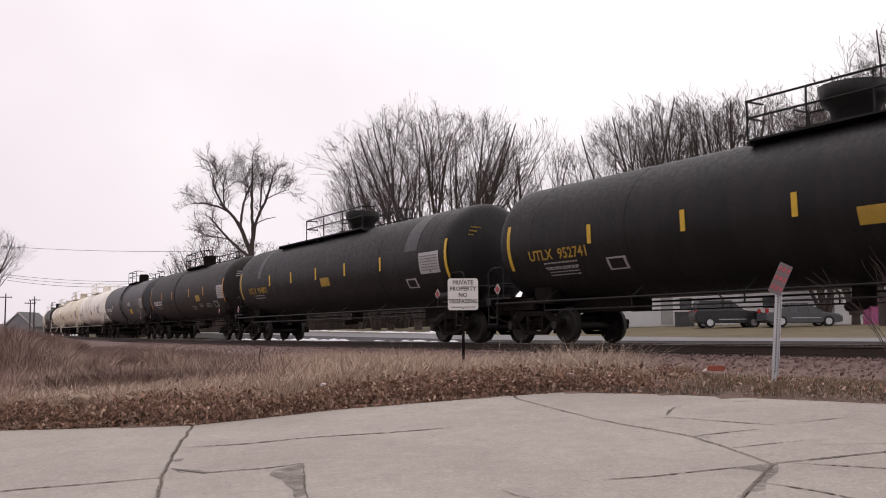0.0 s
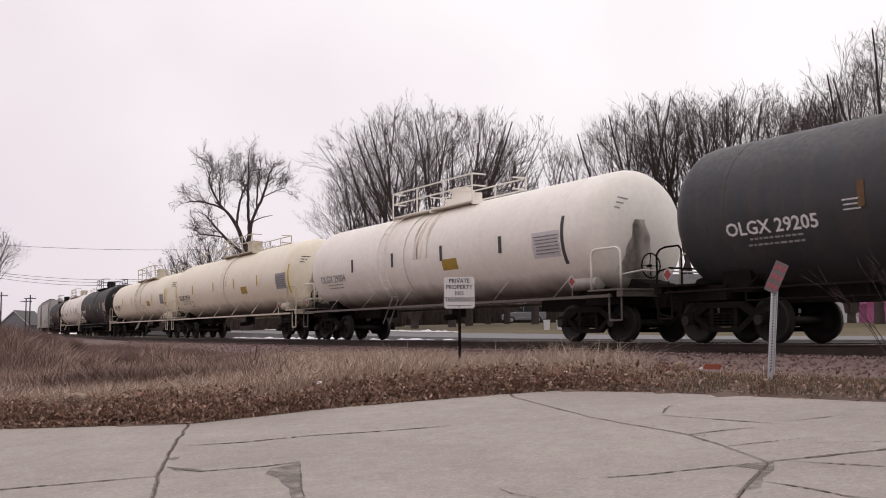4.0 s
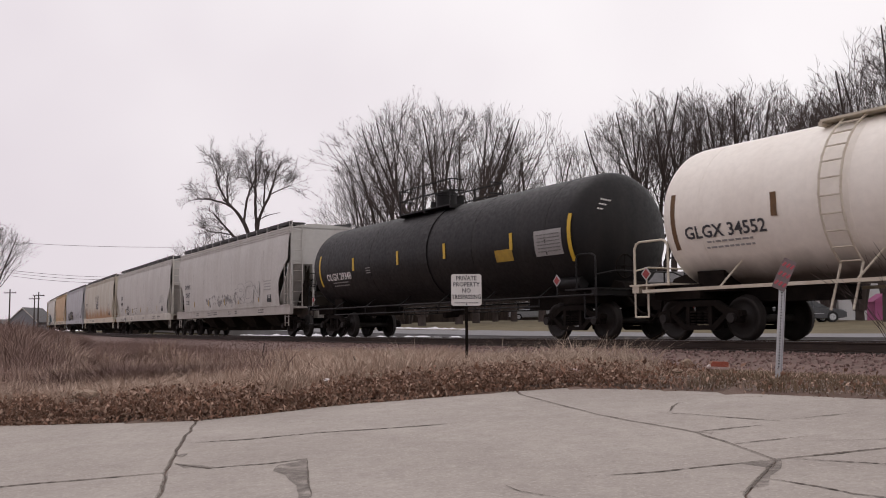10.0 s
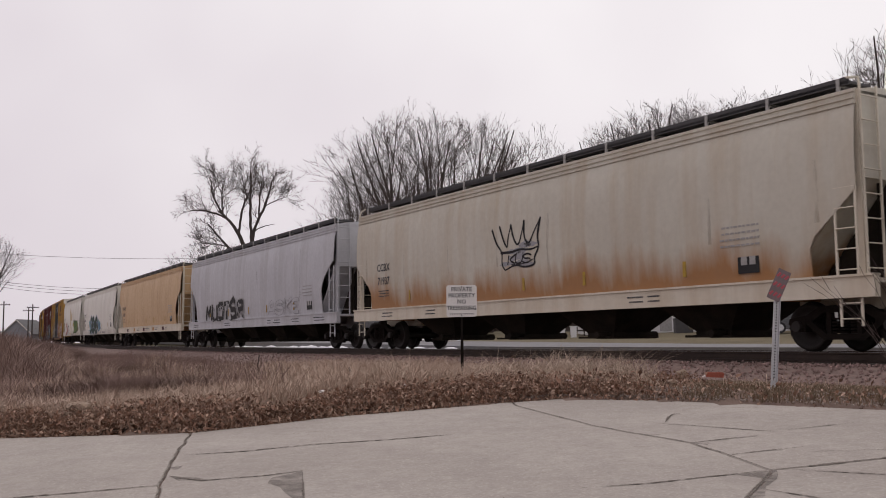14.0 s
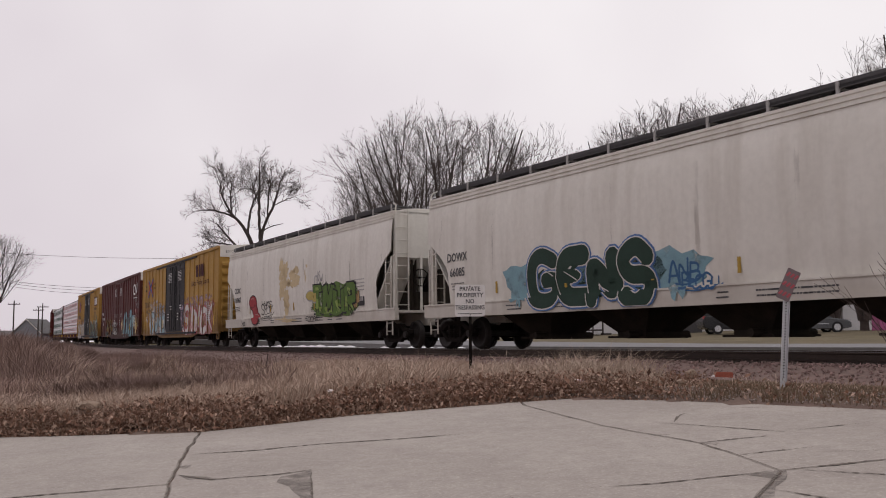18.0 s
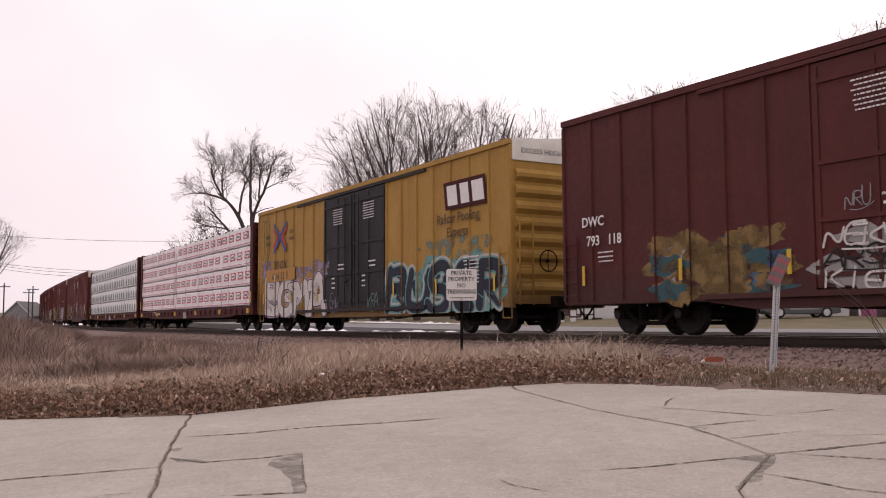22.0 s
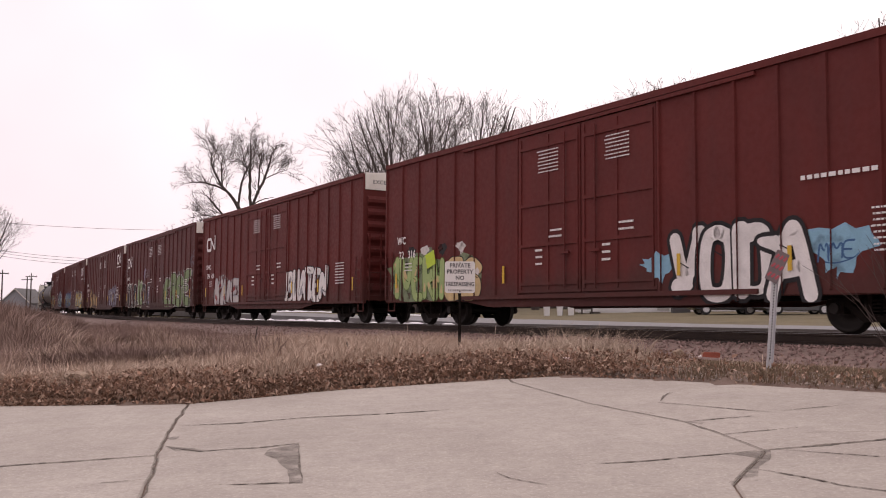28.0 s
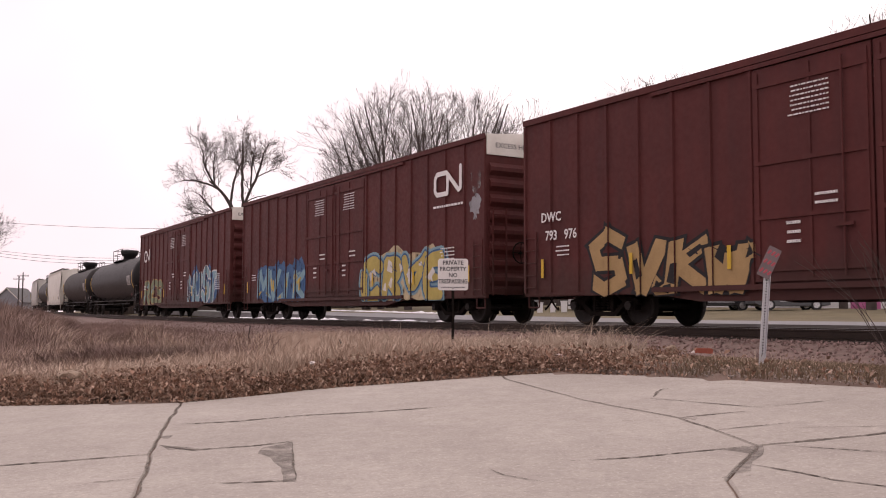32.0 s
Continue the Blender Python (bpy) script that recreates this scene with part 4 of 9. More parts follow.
GLYPH = {
    "A": [[(0.0, 0.0), (0.38, 1.0), (0.62, 1.0), (1.0, 0.0)], [(0.2, 0.36), (0.8, 0.36)]],
    "B": [[(0.12, 0.0), (0.12, 1.0)], [(0.12, 1.0), (0.85, 1.0), (0.85, 0.55), (0.2, 0.52)], [(0.2, 0.52), (1.0, 0.5), (1.0, 0.0), (0.12, 0.0)]],
    "C": [[(0.95, 0.9), (0.5, 1.1), (0.0, 0.85), (0.0, 0.1), (0.5, -0.08), (0.95, 0.12)]],
    "D": [[(0.12, 0.0), (0.12, 1.0)], [(0.12, 1.0), (0.9, 1.0), (1.0, 0.5), (0.9, 0.0), (0.12, 0.0)]],
    "E": [[(0.95, 1.0), (0.1, 1.0), (0.1, 0.0), (0.95, 0.0)], [(0.1, 0.5), (0.75, 0.5)]],
    "F": [[(0.95, 1.0), (0.12, 0.98), (0.12, 0.0)], [(0.12, 0.52), (0.72, 0.52)]],
    "G": [[(0.95, 0.9), (0.5, 1.1), (0.0, 0.85), (0.0, 0.1), (0.5, -0.08), (0.95, 0.1), (0.95, 0.45), (0.55, 0.45)]],
    "H": [[(0.1, 0.0), (0.1, 1.0)], [(0.9, 0.0), (0.9, 1.0)], [(0.1, 0.5), (0.9, 0.5)]],
    "I": [[(0.5, 0.0), (0.45, 1.0)]],
    "K": [[(0.12, 0.0), (0.12, 1.0)], [(0.95, 1.0), (0.2, 0.5), (1.0, 0.0)]],
    "M": [[(0.0, 0.0), (0.12, 1.0), (0.5, 0.35), (0.88, 1.0), (1.0, 0.0)]],
    "N": [[(0.08, 0.0), (0.1, 1.0), (0.88, 0.0), (0.92, 1.0)]],
    "O": [[(0.5, 1.05), (0.0, 0.95), (0.0, 0.05), (0.5, -0.05), (1.0, 0.05), (1.0, 0.95), (0.5, 1.05)]],
    "P": [[(0.12, 0.0), (0.12, 1.0)], [(0.12, 1.0), (0.95, 1.0), (0.95, 0.45), (0.2, 0.45)]],
    "R": [[(0.12, 0.0), (0.12, 1.0)], [(0.12, 1.0), (0.9, 1.0), (0.9, 0.5), (0.2, 0.48)], [(0.35, 0.48), (1.0, 0.0)]],
    "S": [[(0.95, 0.88), (0.5, 1.12), (0.0, 0.85), (0.2, 0.5), (0.85, 0.5), (1.0, 0.1), (0.5, -0.1), (0.0, 0.12)]],
    "T": [[(0.0, 0.98), (1.0, 1.0)], [(0.5, 1.0), (0.48, 0.0)]],
    "U": [[(0.08, 1.0), (0.05, 0.1), (0.5, -0.12), (0.95, 0.1), (0.92, 1.0)]],
    "V": [[(0.0, 1.0), (0.5, 0.0), (1.0, 1.0)]],
    "W": [[(0.0, 1.0), (0.25, 0.0), (0.5, 0.7), (0.75, 0.0), (1.0, 1.0)]],
    "Y": [[(0.0, 1.0), (0.5, 0.5), (1.0, 1.0)], [(0.5, 0.55), (0.45, 0.0)]],
}


def graffiti(car, span, z0, z1, word, fill, edge, back=None, accent=None, halo=None, seed=0, thick=0.24, lean=0.12, hard=False, rim=None, label="fat interlocking spray-painted letters"):
    """A piece of interlocking letters between two places along a car's near side and two heights; hard: angular bars instead of soft ones."""
    count = len(word)
    bars = slab_rings if hard else round_rings
    soft = (lambda q: q) if hard else eased
    rnd = random.Random(seed)
    xa, xb = span
    w, h = xa - xb, z1 - z0
    halo_sh, low, top, mark, ground_coat = Shape(), Shape(), Shape(), Shape(), Shape()
    cell = w / count
    wide = min(h * thick * 0.95, cell * 0.40)
    rim = rim or max(0.03, min(0.055, wide * 0.2))
    for k in range(count):
        x0 = xa - cell * (k - 0.06)
        cw, chh, dz = cell * rnd.uniform(0.95, 1.25), h * rnd.uniform(0.78, 1.0), h * rnd.uniform(-0.02, 0.08)
        deep = 0.0042 * (k % 6)
        lines = [list(q) for q in GLYPH[word[k]]]
        if rnd.random() < (0.8 if hard else 0.3):
            a = rnd.choice(((0.0, 0.75), (0.9, 0.85), (0.2, 0.1), (0.85, 0.15)))
            lines.append([a, (a[0] + rnd.choice((-0.5, 0.5)), a[1] + rnd.uniform(-0.25, 0.35))])
        for j, line in enumerate(lines):
            pts = [(x0 - cw * (0.1 + 0.78 * px + lean * (pz - 0.5)) - rnd.uniform(-0.05, 0.05) * cell, z0 + dz + h * 0.1 + chh * pz * 0.80 + rnd.uniform(-0.03, 0.03) * h) for px, pz in line]
            pts = soft(pts)
            spike = j and j == len(lines) - 1
            wa, wb = wide * rnd.uniform(0.8, 1.15), wide * (0.3 if spike else rnd.uniform(0.8, 1.2))
            bit = 0.0003 * j
            if halo:
                for i, r in enumerate(bars(pts, wa, wb, rim * 2.4)):
                    coat(halo_sh, [(a, max(b, z0 - 0.02)) for a, b in r], 0.0024 + bit + 0.0004 * (k % 4) + 0.00012 * (i % 5), car)
            for i, r in enumerate(bars(pts, wa, wb, rim)):
                coat(low, [(a, max(b, z0 - 0.01)) for a, b in r], 0.006 + deep + bit + 0.00012 * (i % 5), car)
            for i, r in enumerate(bars(pts, wa, wb, 0.0)):
                coat(top, [(a, max(b, z0)) for a, b in r], 0.0083 + deep + bit + 0.00012 * (i % 5), car)
            (ax, az), (bx, bz) = pts[0], pts[len(pts) // 2]
            if accent:
                q = rnd.uniform(0.05, 0.5)
                p1, p2 = (ax + (bx - ax) * q, az + (bz - az) * q), (ax + (bx - ax) * (q + 0.4), az + (bz - az) * (q + 0.4))
                for r in slab_rings([p1, p2], wa * rnd.uniform(0.3, 0.95), wa * rnd.uniform(0.1, 0.9), 0.0):
                    coat(mark, r, 0.0105 + deep + bit, car)
            if rnd.random() < 0.5:
                q = rnd.uniform(0.3, 0.8)
                cx, cz = ax + (bx - ax) * q, az + (bz - az) * q
                for r in slab_rings([(cx - wa * 0.45, cz - wa * 0.2), (cx + wa * 0.45, cz + wa * 0.25)], 0.03, 0.015, 0.0):
                    coat(low, r, 0.0115 + deep + bit, car)
    layers = []
    if back:
        cols = max(6, int(w / 0.28))
        shape = [(0.1 * math.sin(q * 0.9 + seed) + rnd.uniform(-0.12, 0.1), rnd.uniform(-0.05, 0.06)) for q in range(cols + 1)]
        for q in range(cols):
            taper0, taper1 = (min(1, 0.45 + 0.25 * min(i, cols - i)) for i in (q, q + 1))
            xq, xr = xa + 0.12 - (w + 0.24) * q / cols, xa + 0.12 - (w + 0.24) * (q + 1) / cols
            m = (z0 + z1) / 2
            coat(ground_coat, [(xq, max(z0, m + (z0 - m) * taper0 + h * shape[q][1])), (xr, max(z0, m + (z0 - m) * taper1 + h * shape[q + 1][1])), (xr, m + h * (0.5 + shape[q + 1][0]) * taper1), (xq, m + h * (0.5 + shape[q][0]) * taper0)], 0.0008, car)
        layers.append(("letter_back", ground_coat, back))
    if halo:
        layers.append(("letter_halo", halo_sh, solid(halo)))
    layers += [("letter_edge", low, solid(edge)), ("letter_fill", top, solid(fill))]
    if accent:
        layers.append(("letter_accent", mark, solid(accent)))
    base = None
    for nm, sh, mt in layers:
        if base is None:
            base = tagged(part("graffiti", sh.mesh("graffiti", mt), car, label), kind="stuff")
        else:
            part(nm, sh.mesh(nm, mt), base)
    return base


def scrawl(car, x, z, w, h, paint, seed, y=1.57, width=0.045, word=None):
    """A thin hand-written tag: joined letters, one stroke each, and a flick under them."""
    rnd = random.Random(seed)
    word = word or "".join(rnd.choice("ABCEGKMNORSUW") for _ in range(max(3, min(5, round(w / h * 1.6)))))
    sh = Shape()
    cell, lift = w / len(word), max(0.0, y - 1.57)
    for k, letter in enumerate(word):
        size, drop, slant = rnd.uniform(0.75, 1.1), rnd.uniform(-0.12, 0.12), rnd.uniform(0.05, 0.25)
        for j, line in enumerate(GLYPH[letter]):
            pts = eased([(x + w / 2 - cell * (k + 1.05 * px + slant * pz - 0.05), z + h * (drop + size * pz) + rnd.uniform(-0.04, 0.04) * h) for px, pz in line])
            for i, r in enumerate(round_rings(pts, width, width * rnd.uniform(0.6, 1.1), 0.0)):
                coat(sh, r, 0.003 + lift + 0.0004 * (k % 3) + 0.0001 * (i % 4) + 0.0002 * j, car)
    tail_end = eased([(x + w * 0.3, z - h * 0.15), (x, z - h * 0.25), (x - w * 0.45, z - h * 0.05), (x - w * 0.62, z + h * 0.2)])
    for i, r in enumerate(round_rings(tail_end, width * 0.7, width * 0.4, 0.0)):
        coat(sh, r, 0.0045 + lift + 0.0001 * (i % 4), car)
    return tagged(part("tag", sh.mesh("tag", solid(paint)), car, "thin spray-painted tag"), kind="stuff")


def brush(car, lines, width, paint, label, up=0.003):
    """Free strokes through points of the side, rounded and thinning to their ends."""
    sh = Shape()
    for j, line in enumerate(lines):
        for i, r in enumerate(round_rings(eased(line), width, width * 0.45, 0.0)):
            coat(sh, r, up + 0.0002 * (j % 5) + 0.0001 * (i % 4), car)
    return tagged(part("tag", sh.mesh("tag", solid(paint)), car, label), kind="stuff")


def fat_shape(car, lobes, fill, edge, label):
    """A swollen figure of overlapping round lobes (x, z, width, height) with a dark rim."""
    low, top = Shape(), Shape()
    for k, (x, z, w, h) in enumerate(lobes):
        for sh, grow, up in ((low, 0.05, 0.004), (top, 0.0, 0.0072)):
            coat(sh, [(x + (w / 2 + grow) * math.cos(i * math.pi / 9), z + (h / 2 + grow) * math.sin(i * math.pi / 9)) for i in range(18)], up + 0.0004 * k, car)
    base = tagged(part("graffiti", low.mesh("graffiti", solid(edge)), car, label), kind="stuff")
    part("letter_fill", top.mesh("letter_fill", fill), base)
    return base


def flaked(car, x, z, w, h, paint, seed, count=14, rubbed=False):
    """Old coat showing where the newer one has flaked away: many ragged bits that run into one another downwards."""
    rnd = random.Random(seed)
    sh = Shape()
    for k in range(count):
        cx, cz = x + w * rnd.uniform(-0.42, 0.42), z + h * rnd.uniform(0.08, 0.92)
        rw, rh = w * rnd.uniform(0.12, 0.30), h * rnd.uniform(0.07, 0.17)
        turn = rnd.uniform(0, 6)
        ring = [(cx + rw * (1 + 0.3 * math.sin(3 * t + turn)) * math.cos(t), cz + rh * (1 + 0.28 * math.sin(5 * t + turn * 2) + 0.12 * math.sin(9 * t)) * math.sin(t)) for t in [i * math.pi / 12 for i in range(24)]]
        for p, q in zip(ring, ring[1:] + ring[:1]):
            coat(sh, [(cx, cz), p, q], 0.0012 + 0.0003 * (k % 6), car)
    return tagged(part("paint_patch", sh.mesh("paint_patch", paint if rubbed else solid(paint)), car, "old worn paint in ragged bits"), kind="stuff")


HOP_SIDE = ((1.47, 1.30), (1.50, 1.55), (1.54, 2.0), (1.56, 2.6), (1.56, 3.3), (1.53, 3.9), (1.47, 4.22))


def hopper_side_y(z):
    return float(np.interp(z, [p[1] for p in HOP_SIDE], [p[0] for p in HOP_SIDE]))


def hopper_car(u_front, u_rear, label, paint, number, sill_paint=None, mark_paint=None, seed=0, number_x=None, stripes=(0.2, 0.35, 0.5, 0.62, 0.78), cut=3.15):
    """cut: the height at which the side sheet begins to draw in over the end platforms."""
    car, length = new_car("covered_hopper", u_rear, u_front, label, "hopper car", "cars of the freight train")
    half = length / 2
    SKIN[car.name] = ((), hopper_side_y)
    sill_paint = sill_paint or paint
    mark_paint = mark_paint or M_DARKPAINT
    top_x = half - 0.35

    def reach(z):
        f = min(1.0, max(0.0, (cut - z) / 1.05))
        return top_x - 1.15 * (1 - (1 - f) ** 1.7) if cut > 3 else top_x - 0.98 * min(1.0, f * 1.25)

    zs = (1.30, 1.45, 1.6, 1.8, 2.0, 2.1, 2.2, 2.32, 2.44, 2.56, 2.68, 2.8, 2.92, 3.04, 3.15, 3.4, 3.75, 4.0, 4.22)
    for s in (1, -1):
        sh = Shape()
        cols = 40
        outer = [[(reach(z) * (2 * c / cols - 1), s * hopper_side_y(z), z) for c in range(cols + 1)] for z in zs]
        sh.loft(outer, smooth=True, closed=False, caps=False)
        inner = [[(p[0], p[1] - s * 0.03, p[2]) for p in r] for r in outer]
        sh.loft(inner, smooth=True, closed=False, caps=False)
        part("side_sheet", sh.mesh("side_sheet", paint), car, label if s > 0 else "")
        chord = Shape()
        chord.prism([(s * 1.40, 4.20), (s * 1.50, 4.20), (s * 1.50, 4.245), (s * 1.465, 4.255), (s * 1.465, 4.29), (s * 1.495, 4.30), (s * 1.495, 4.345), (s * 1.455, 4.355), (s * 1.455, 4.40), (s * 1.48, 4.41), (s * 1.48, 4.47), (s * 1.40, 4.49)], "x", -top_x, top_x)
        part("top_chord", chord.mesh("top_chord", paint), car)
        sl = Shape()
        a, b = sorted((s * 1.40, s * 1.545))
        sl.box(-half + 0.1, half - 0.1, a, b, 0.92, 1.30)
        sl.box(-half + 0.1, half - 0.1, *sorted((s * 1.38, s * 1.575)), 1.27, 1.31)
        part("side_sill", sl.mesh("side_sill", sill_paint), car, "long pale side sill")
    roof = Shape()
    prof = ((1.42, 4.46), (1.0, 4.54), (0.5, 4.58), (0, 4.60), (-0.5, 4.58), (-1.0, 4.54), (-1.42, 4.46), (-1.42, 4.40), (1.42, 4.40))
    roof.prism(prof, "x", -top_x, top_x)
    part("roof", roof.mesh("roof", paint), car)
    # running boards along the roof with their brackets
    for s in (1, -1):
        rb = Shape()
        rb.box(-half + 0.55, half - 0.55, *sorted((s * 0.72, s * 1.32)), 4.62, 4.67)
        rb.box(-half + 0.55, half - 0.55, *sorted((s * 1.29, s * 1.32)), 4.60, 4.74)
        part("running_board", rb.mesh("running_board", M_WALKWAY), car, "dark steel grating walkway")
        br = Shape()
        br.box(-0.03, 0.03, *sorted((s * 1.30, s * 1.35)), 4.42, 4.73)
        br.box(-0.03, 0.03, *sorted((s * 0.7, s * 1.34)), 4.58, 4.62)
        br = br.mesh("walkway_bracket", M_GREYPAINT)
        for x in np.linspace(-half + 0.75, half - 0.75, 13):
            part("walkway_bracket", br, car, "", pose(x, 0, 0))
    hatch = Shape().rod((0, 0, 4.56), (0, 0, 4.72), 0.32, 14).mesh("roof_hatch", paint)
    for x in np.linspace(-half + 1.5, half - 1.5, 10):
        part("roof_hatch", hatch, car, "", pose(x, 0, 0))
    for sx in (-1, 1):
        sl = Shape()
        e = sx * top_x
        # sloping end sheet and the flat upper end
        part("end_sheet", Shape().prism([(e, 2.95), (e, 4.45), (e - sx * 0.06, 4.45), (e - sx * 0.06, 2.95)], "y", -1.42, 1.42).mesh("end_sheet", paint), car)
        sl.prism([(e - sx * 0.05, 3.05), (e - sx * 1.75, 1.0), (e - sx * 1.75, 0.92), (e - sx * 0.07, 2.97)], "y", -1.45, 1.45)
        # Webs and gear are coloured near black so the end opening looks shaded.
        web = Shape()
        for y in (-0.62, 0.0, 0.62):
            web.prism([(e - sx * 0.04, 1.16), (e - sx * 0.04, 2.9), (e - sx * 1.45, 1.2)], "y", y - 0.02, y + 0.02)
        gear = Shape()
        gear.box(*sorted((e - sx * 0.9, e - sx * 0.02)), -0.62, 0.62, 1.24, 1.85)
        gear.box(*sorted((e - sx * 0.3, e + sx * 0.12)), -0.9, -0.2, 1.24, 2.6)
        gear.rod((e - sx * 0.1, 0.75, 1.24), (e - sx * 0.1, 0.75, 2.9), 0.05, 6)
        part("end_gear", gear.mesh("end_gear", M_SHADOWSTEEL), car, "grimy brake gear on the end platform, darkened for shade")
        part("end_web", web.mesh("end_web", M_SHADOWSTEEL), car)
        part("slope_sheet", sl.mesh("slope_sheet", paint), car)
        post = Shape()
        for y in (-1.38, 1.38):
            post.box(*sorted((e - sx * 0.10, e + sx * 0.02)), y - 0.05, y + 0.05, 1.2, 4.45)
        for y in (-0.45, 0.45):
            post.box(*sorted((e - sx * 0.08, e + sx * 0.02)), y - 0.04, y + 0.04, 1.2, 3.1)
        post.box(*sorted((e - sx * 1.5, e + sx * 0.2)), -1.5, 1.5, 1.16, 1.24)
        post.box(*sorted((e - sx * 2.2, e + sx * 0.2)), -0.3, 0.3, 0.76, 1.16)
        part("end_frame", post.mesh("end_frame", sill_paint), car)
        part("ladder", ladder_mesh(1.75, 5, 0.40, sill_paint), car, "", pose(e - sx * 0.24, 1.53, 1.22))
        part("ladder", ladder_mesh(3.35, 8, 0.46, sill_paint), car, "", pose(e + sx * 0.06, 1.18, 1.2, 0, 0, 90 if sx < 0 else -90))
        part("sill_step", ladder_mesh(0.52, 2, 0.40, sill_paint), car, "", pose(e - sx * 0.24, 1.48, 0.44))
        grab = Shape().path([(e + sx * 0.06, 1.41, 4.5), (e + sx * 0.03, 1.38, 4.66), (e - sx * 0.22, 1.34, 4.72)], 0.022, 5)
        part("roof_grab", grab.mesh("roof_grab", sill_paint), car)
    part("brake_wheel", BRAKE_WHEEL, car, "", pose(-half + 0.2, 0.55, 2.3))
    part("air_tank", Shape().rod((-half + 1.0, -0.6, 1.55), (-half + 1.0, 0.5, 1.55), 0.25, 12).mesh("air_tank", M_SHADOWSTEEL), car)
    # the hoppers below, their shade put into a near-black colour
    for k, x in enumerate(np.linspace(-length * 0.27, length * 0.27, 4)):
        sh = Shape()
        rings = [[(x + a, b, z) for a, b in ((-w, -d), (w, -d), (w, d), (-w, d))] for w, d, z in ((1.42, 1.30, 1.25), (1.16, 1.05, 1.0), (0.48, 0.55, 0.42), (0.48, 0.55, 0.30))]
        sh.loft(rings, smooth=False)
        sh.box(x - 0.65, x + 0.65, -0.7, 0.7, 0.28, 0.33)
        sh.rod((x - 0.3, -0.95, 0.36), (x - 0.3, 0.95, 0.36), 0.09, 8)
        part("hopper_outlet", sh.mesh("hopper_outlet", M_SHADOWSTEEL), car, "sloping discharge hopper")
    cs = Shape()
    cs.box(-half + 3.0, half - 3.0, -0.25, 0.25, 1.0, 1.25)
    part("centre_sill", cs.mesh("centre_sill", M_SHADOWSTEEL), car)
    # marks
    if number:
        a, b = number
        yy = hopper_side_y(2.75) + 0.01
        nx = number_x if number_x is not None else half - 2.55
        lettering(car, a, nx, yy, 2.6, 0.34, mark_paint, 0.012, 0.95)
        lettering(car, b, nx, yy - 0.01, 2.17, 0.34, mark_paint, 0.012, 0.95)
        part("small_writing", text_bars(0.7, 0.25, 3, mark_paint, seed), car, "", pose(nx, yy - 0.012, 1.78))
    part("data_writing", text_bars(1.0, 0.6, 5, M_GREYPAINT, seed + 3), car, "", pose(-half + 2.9, hopper_side_y(2.2) + 0.006, 2.25))
    bx = part("black_panel", decal("black_panel", 0.5, 0.42, M_BOXBLACK), car, "black panel with white squares", pose(-half + 2.7, hopper_side_y(1.65) + 0.008, 1.68))
    for dx in (-0.1, 0.1):
        part("white_square", decal("white_square", 0.14, 0.16, M_GREYPAINT), bx, "", pose(dx, 0.004, 0.03))
    for q in stripes:
        part("reflective_stripe", decal("stripe", 0.09, 0.5, M_DULLYELLOW), car, "", pose(half - length * q, hopper_side_y(1.7) + 0.006, 1.75))
    rnd = random.Random(seed + 11)
    for k in range(7):
        part("sill_mark", text_bars(rnd.uniform(0.3, 1.0), 0.2, 2, mark_paint, seed + k), car, "", pose(rnd.uniform(-half + 1.5, half - 1.5), 1.55, 1.1))
    for k in range(8):
        x, top, bot = half - length * (k + 0.5) / 8 + rnd.uniform(-0.15, 0.15), rnd.uniform(2.9, 3.9), rnd.uniform(1.32, 2.2)
        wd = rnd.uniform(0.02, 0.07)
        sh = Shape()
        for q in range(5):
            za, zb = bot + (top - bot) * q / 5, bot + (top - bot) * (q + 1) / 5
            if abs(x) < min(reach(za), reach(zb)) - 0.1:
                coat(sh, [(x - wd, za), (x + wd, za), (x + wd * 0.7, zb), (x - wd * 0.7, zb)], 0.0, car)
        if sh.v:
            tagged(part("grime_streak", sh.mesh("grime_streak", M_STREAK), car), kind="stuff")
    running_gear(car, half + 0.25, half - 1.05)
    return car


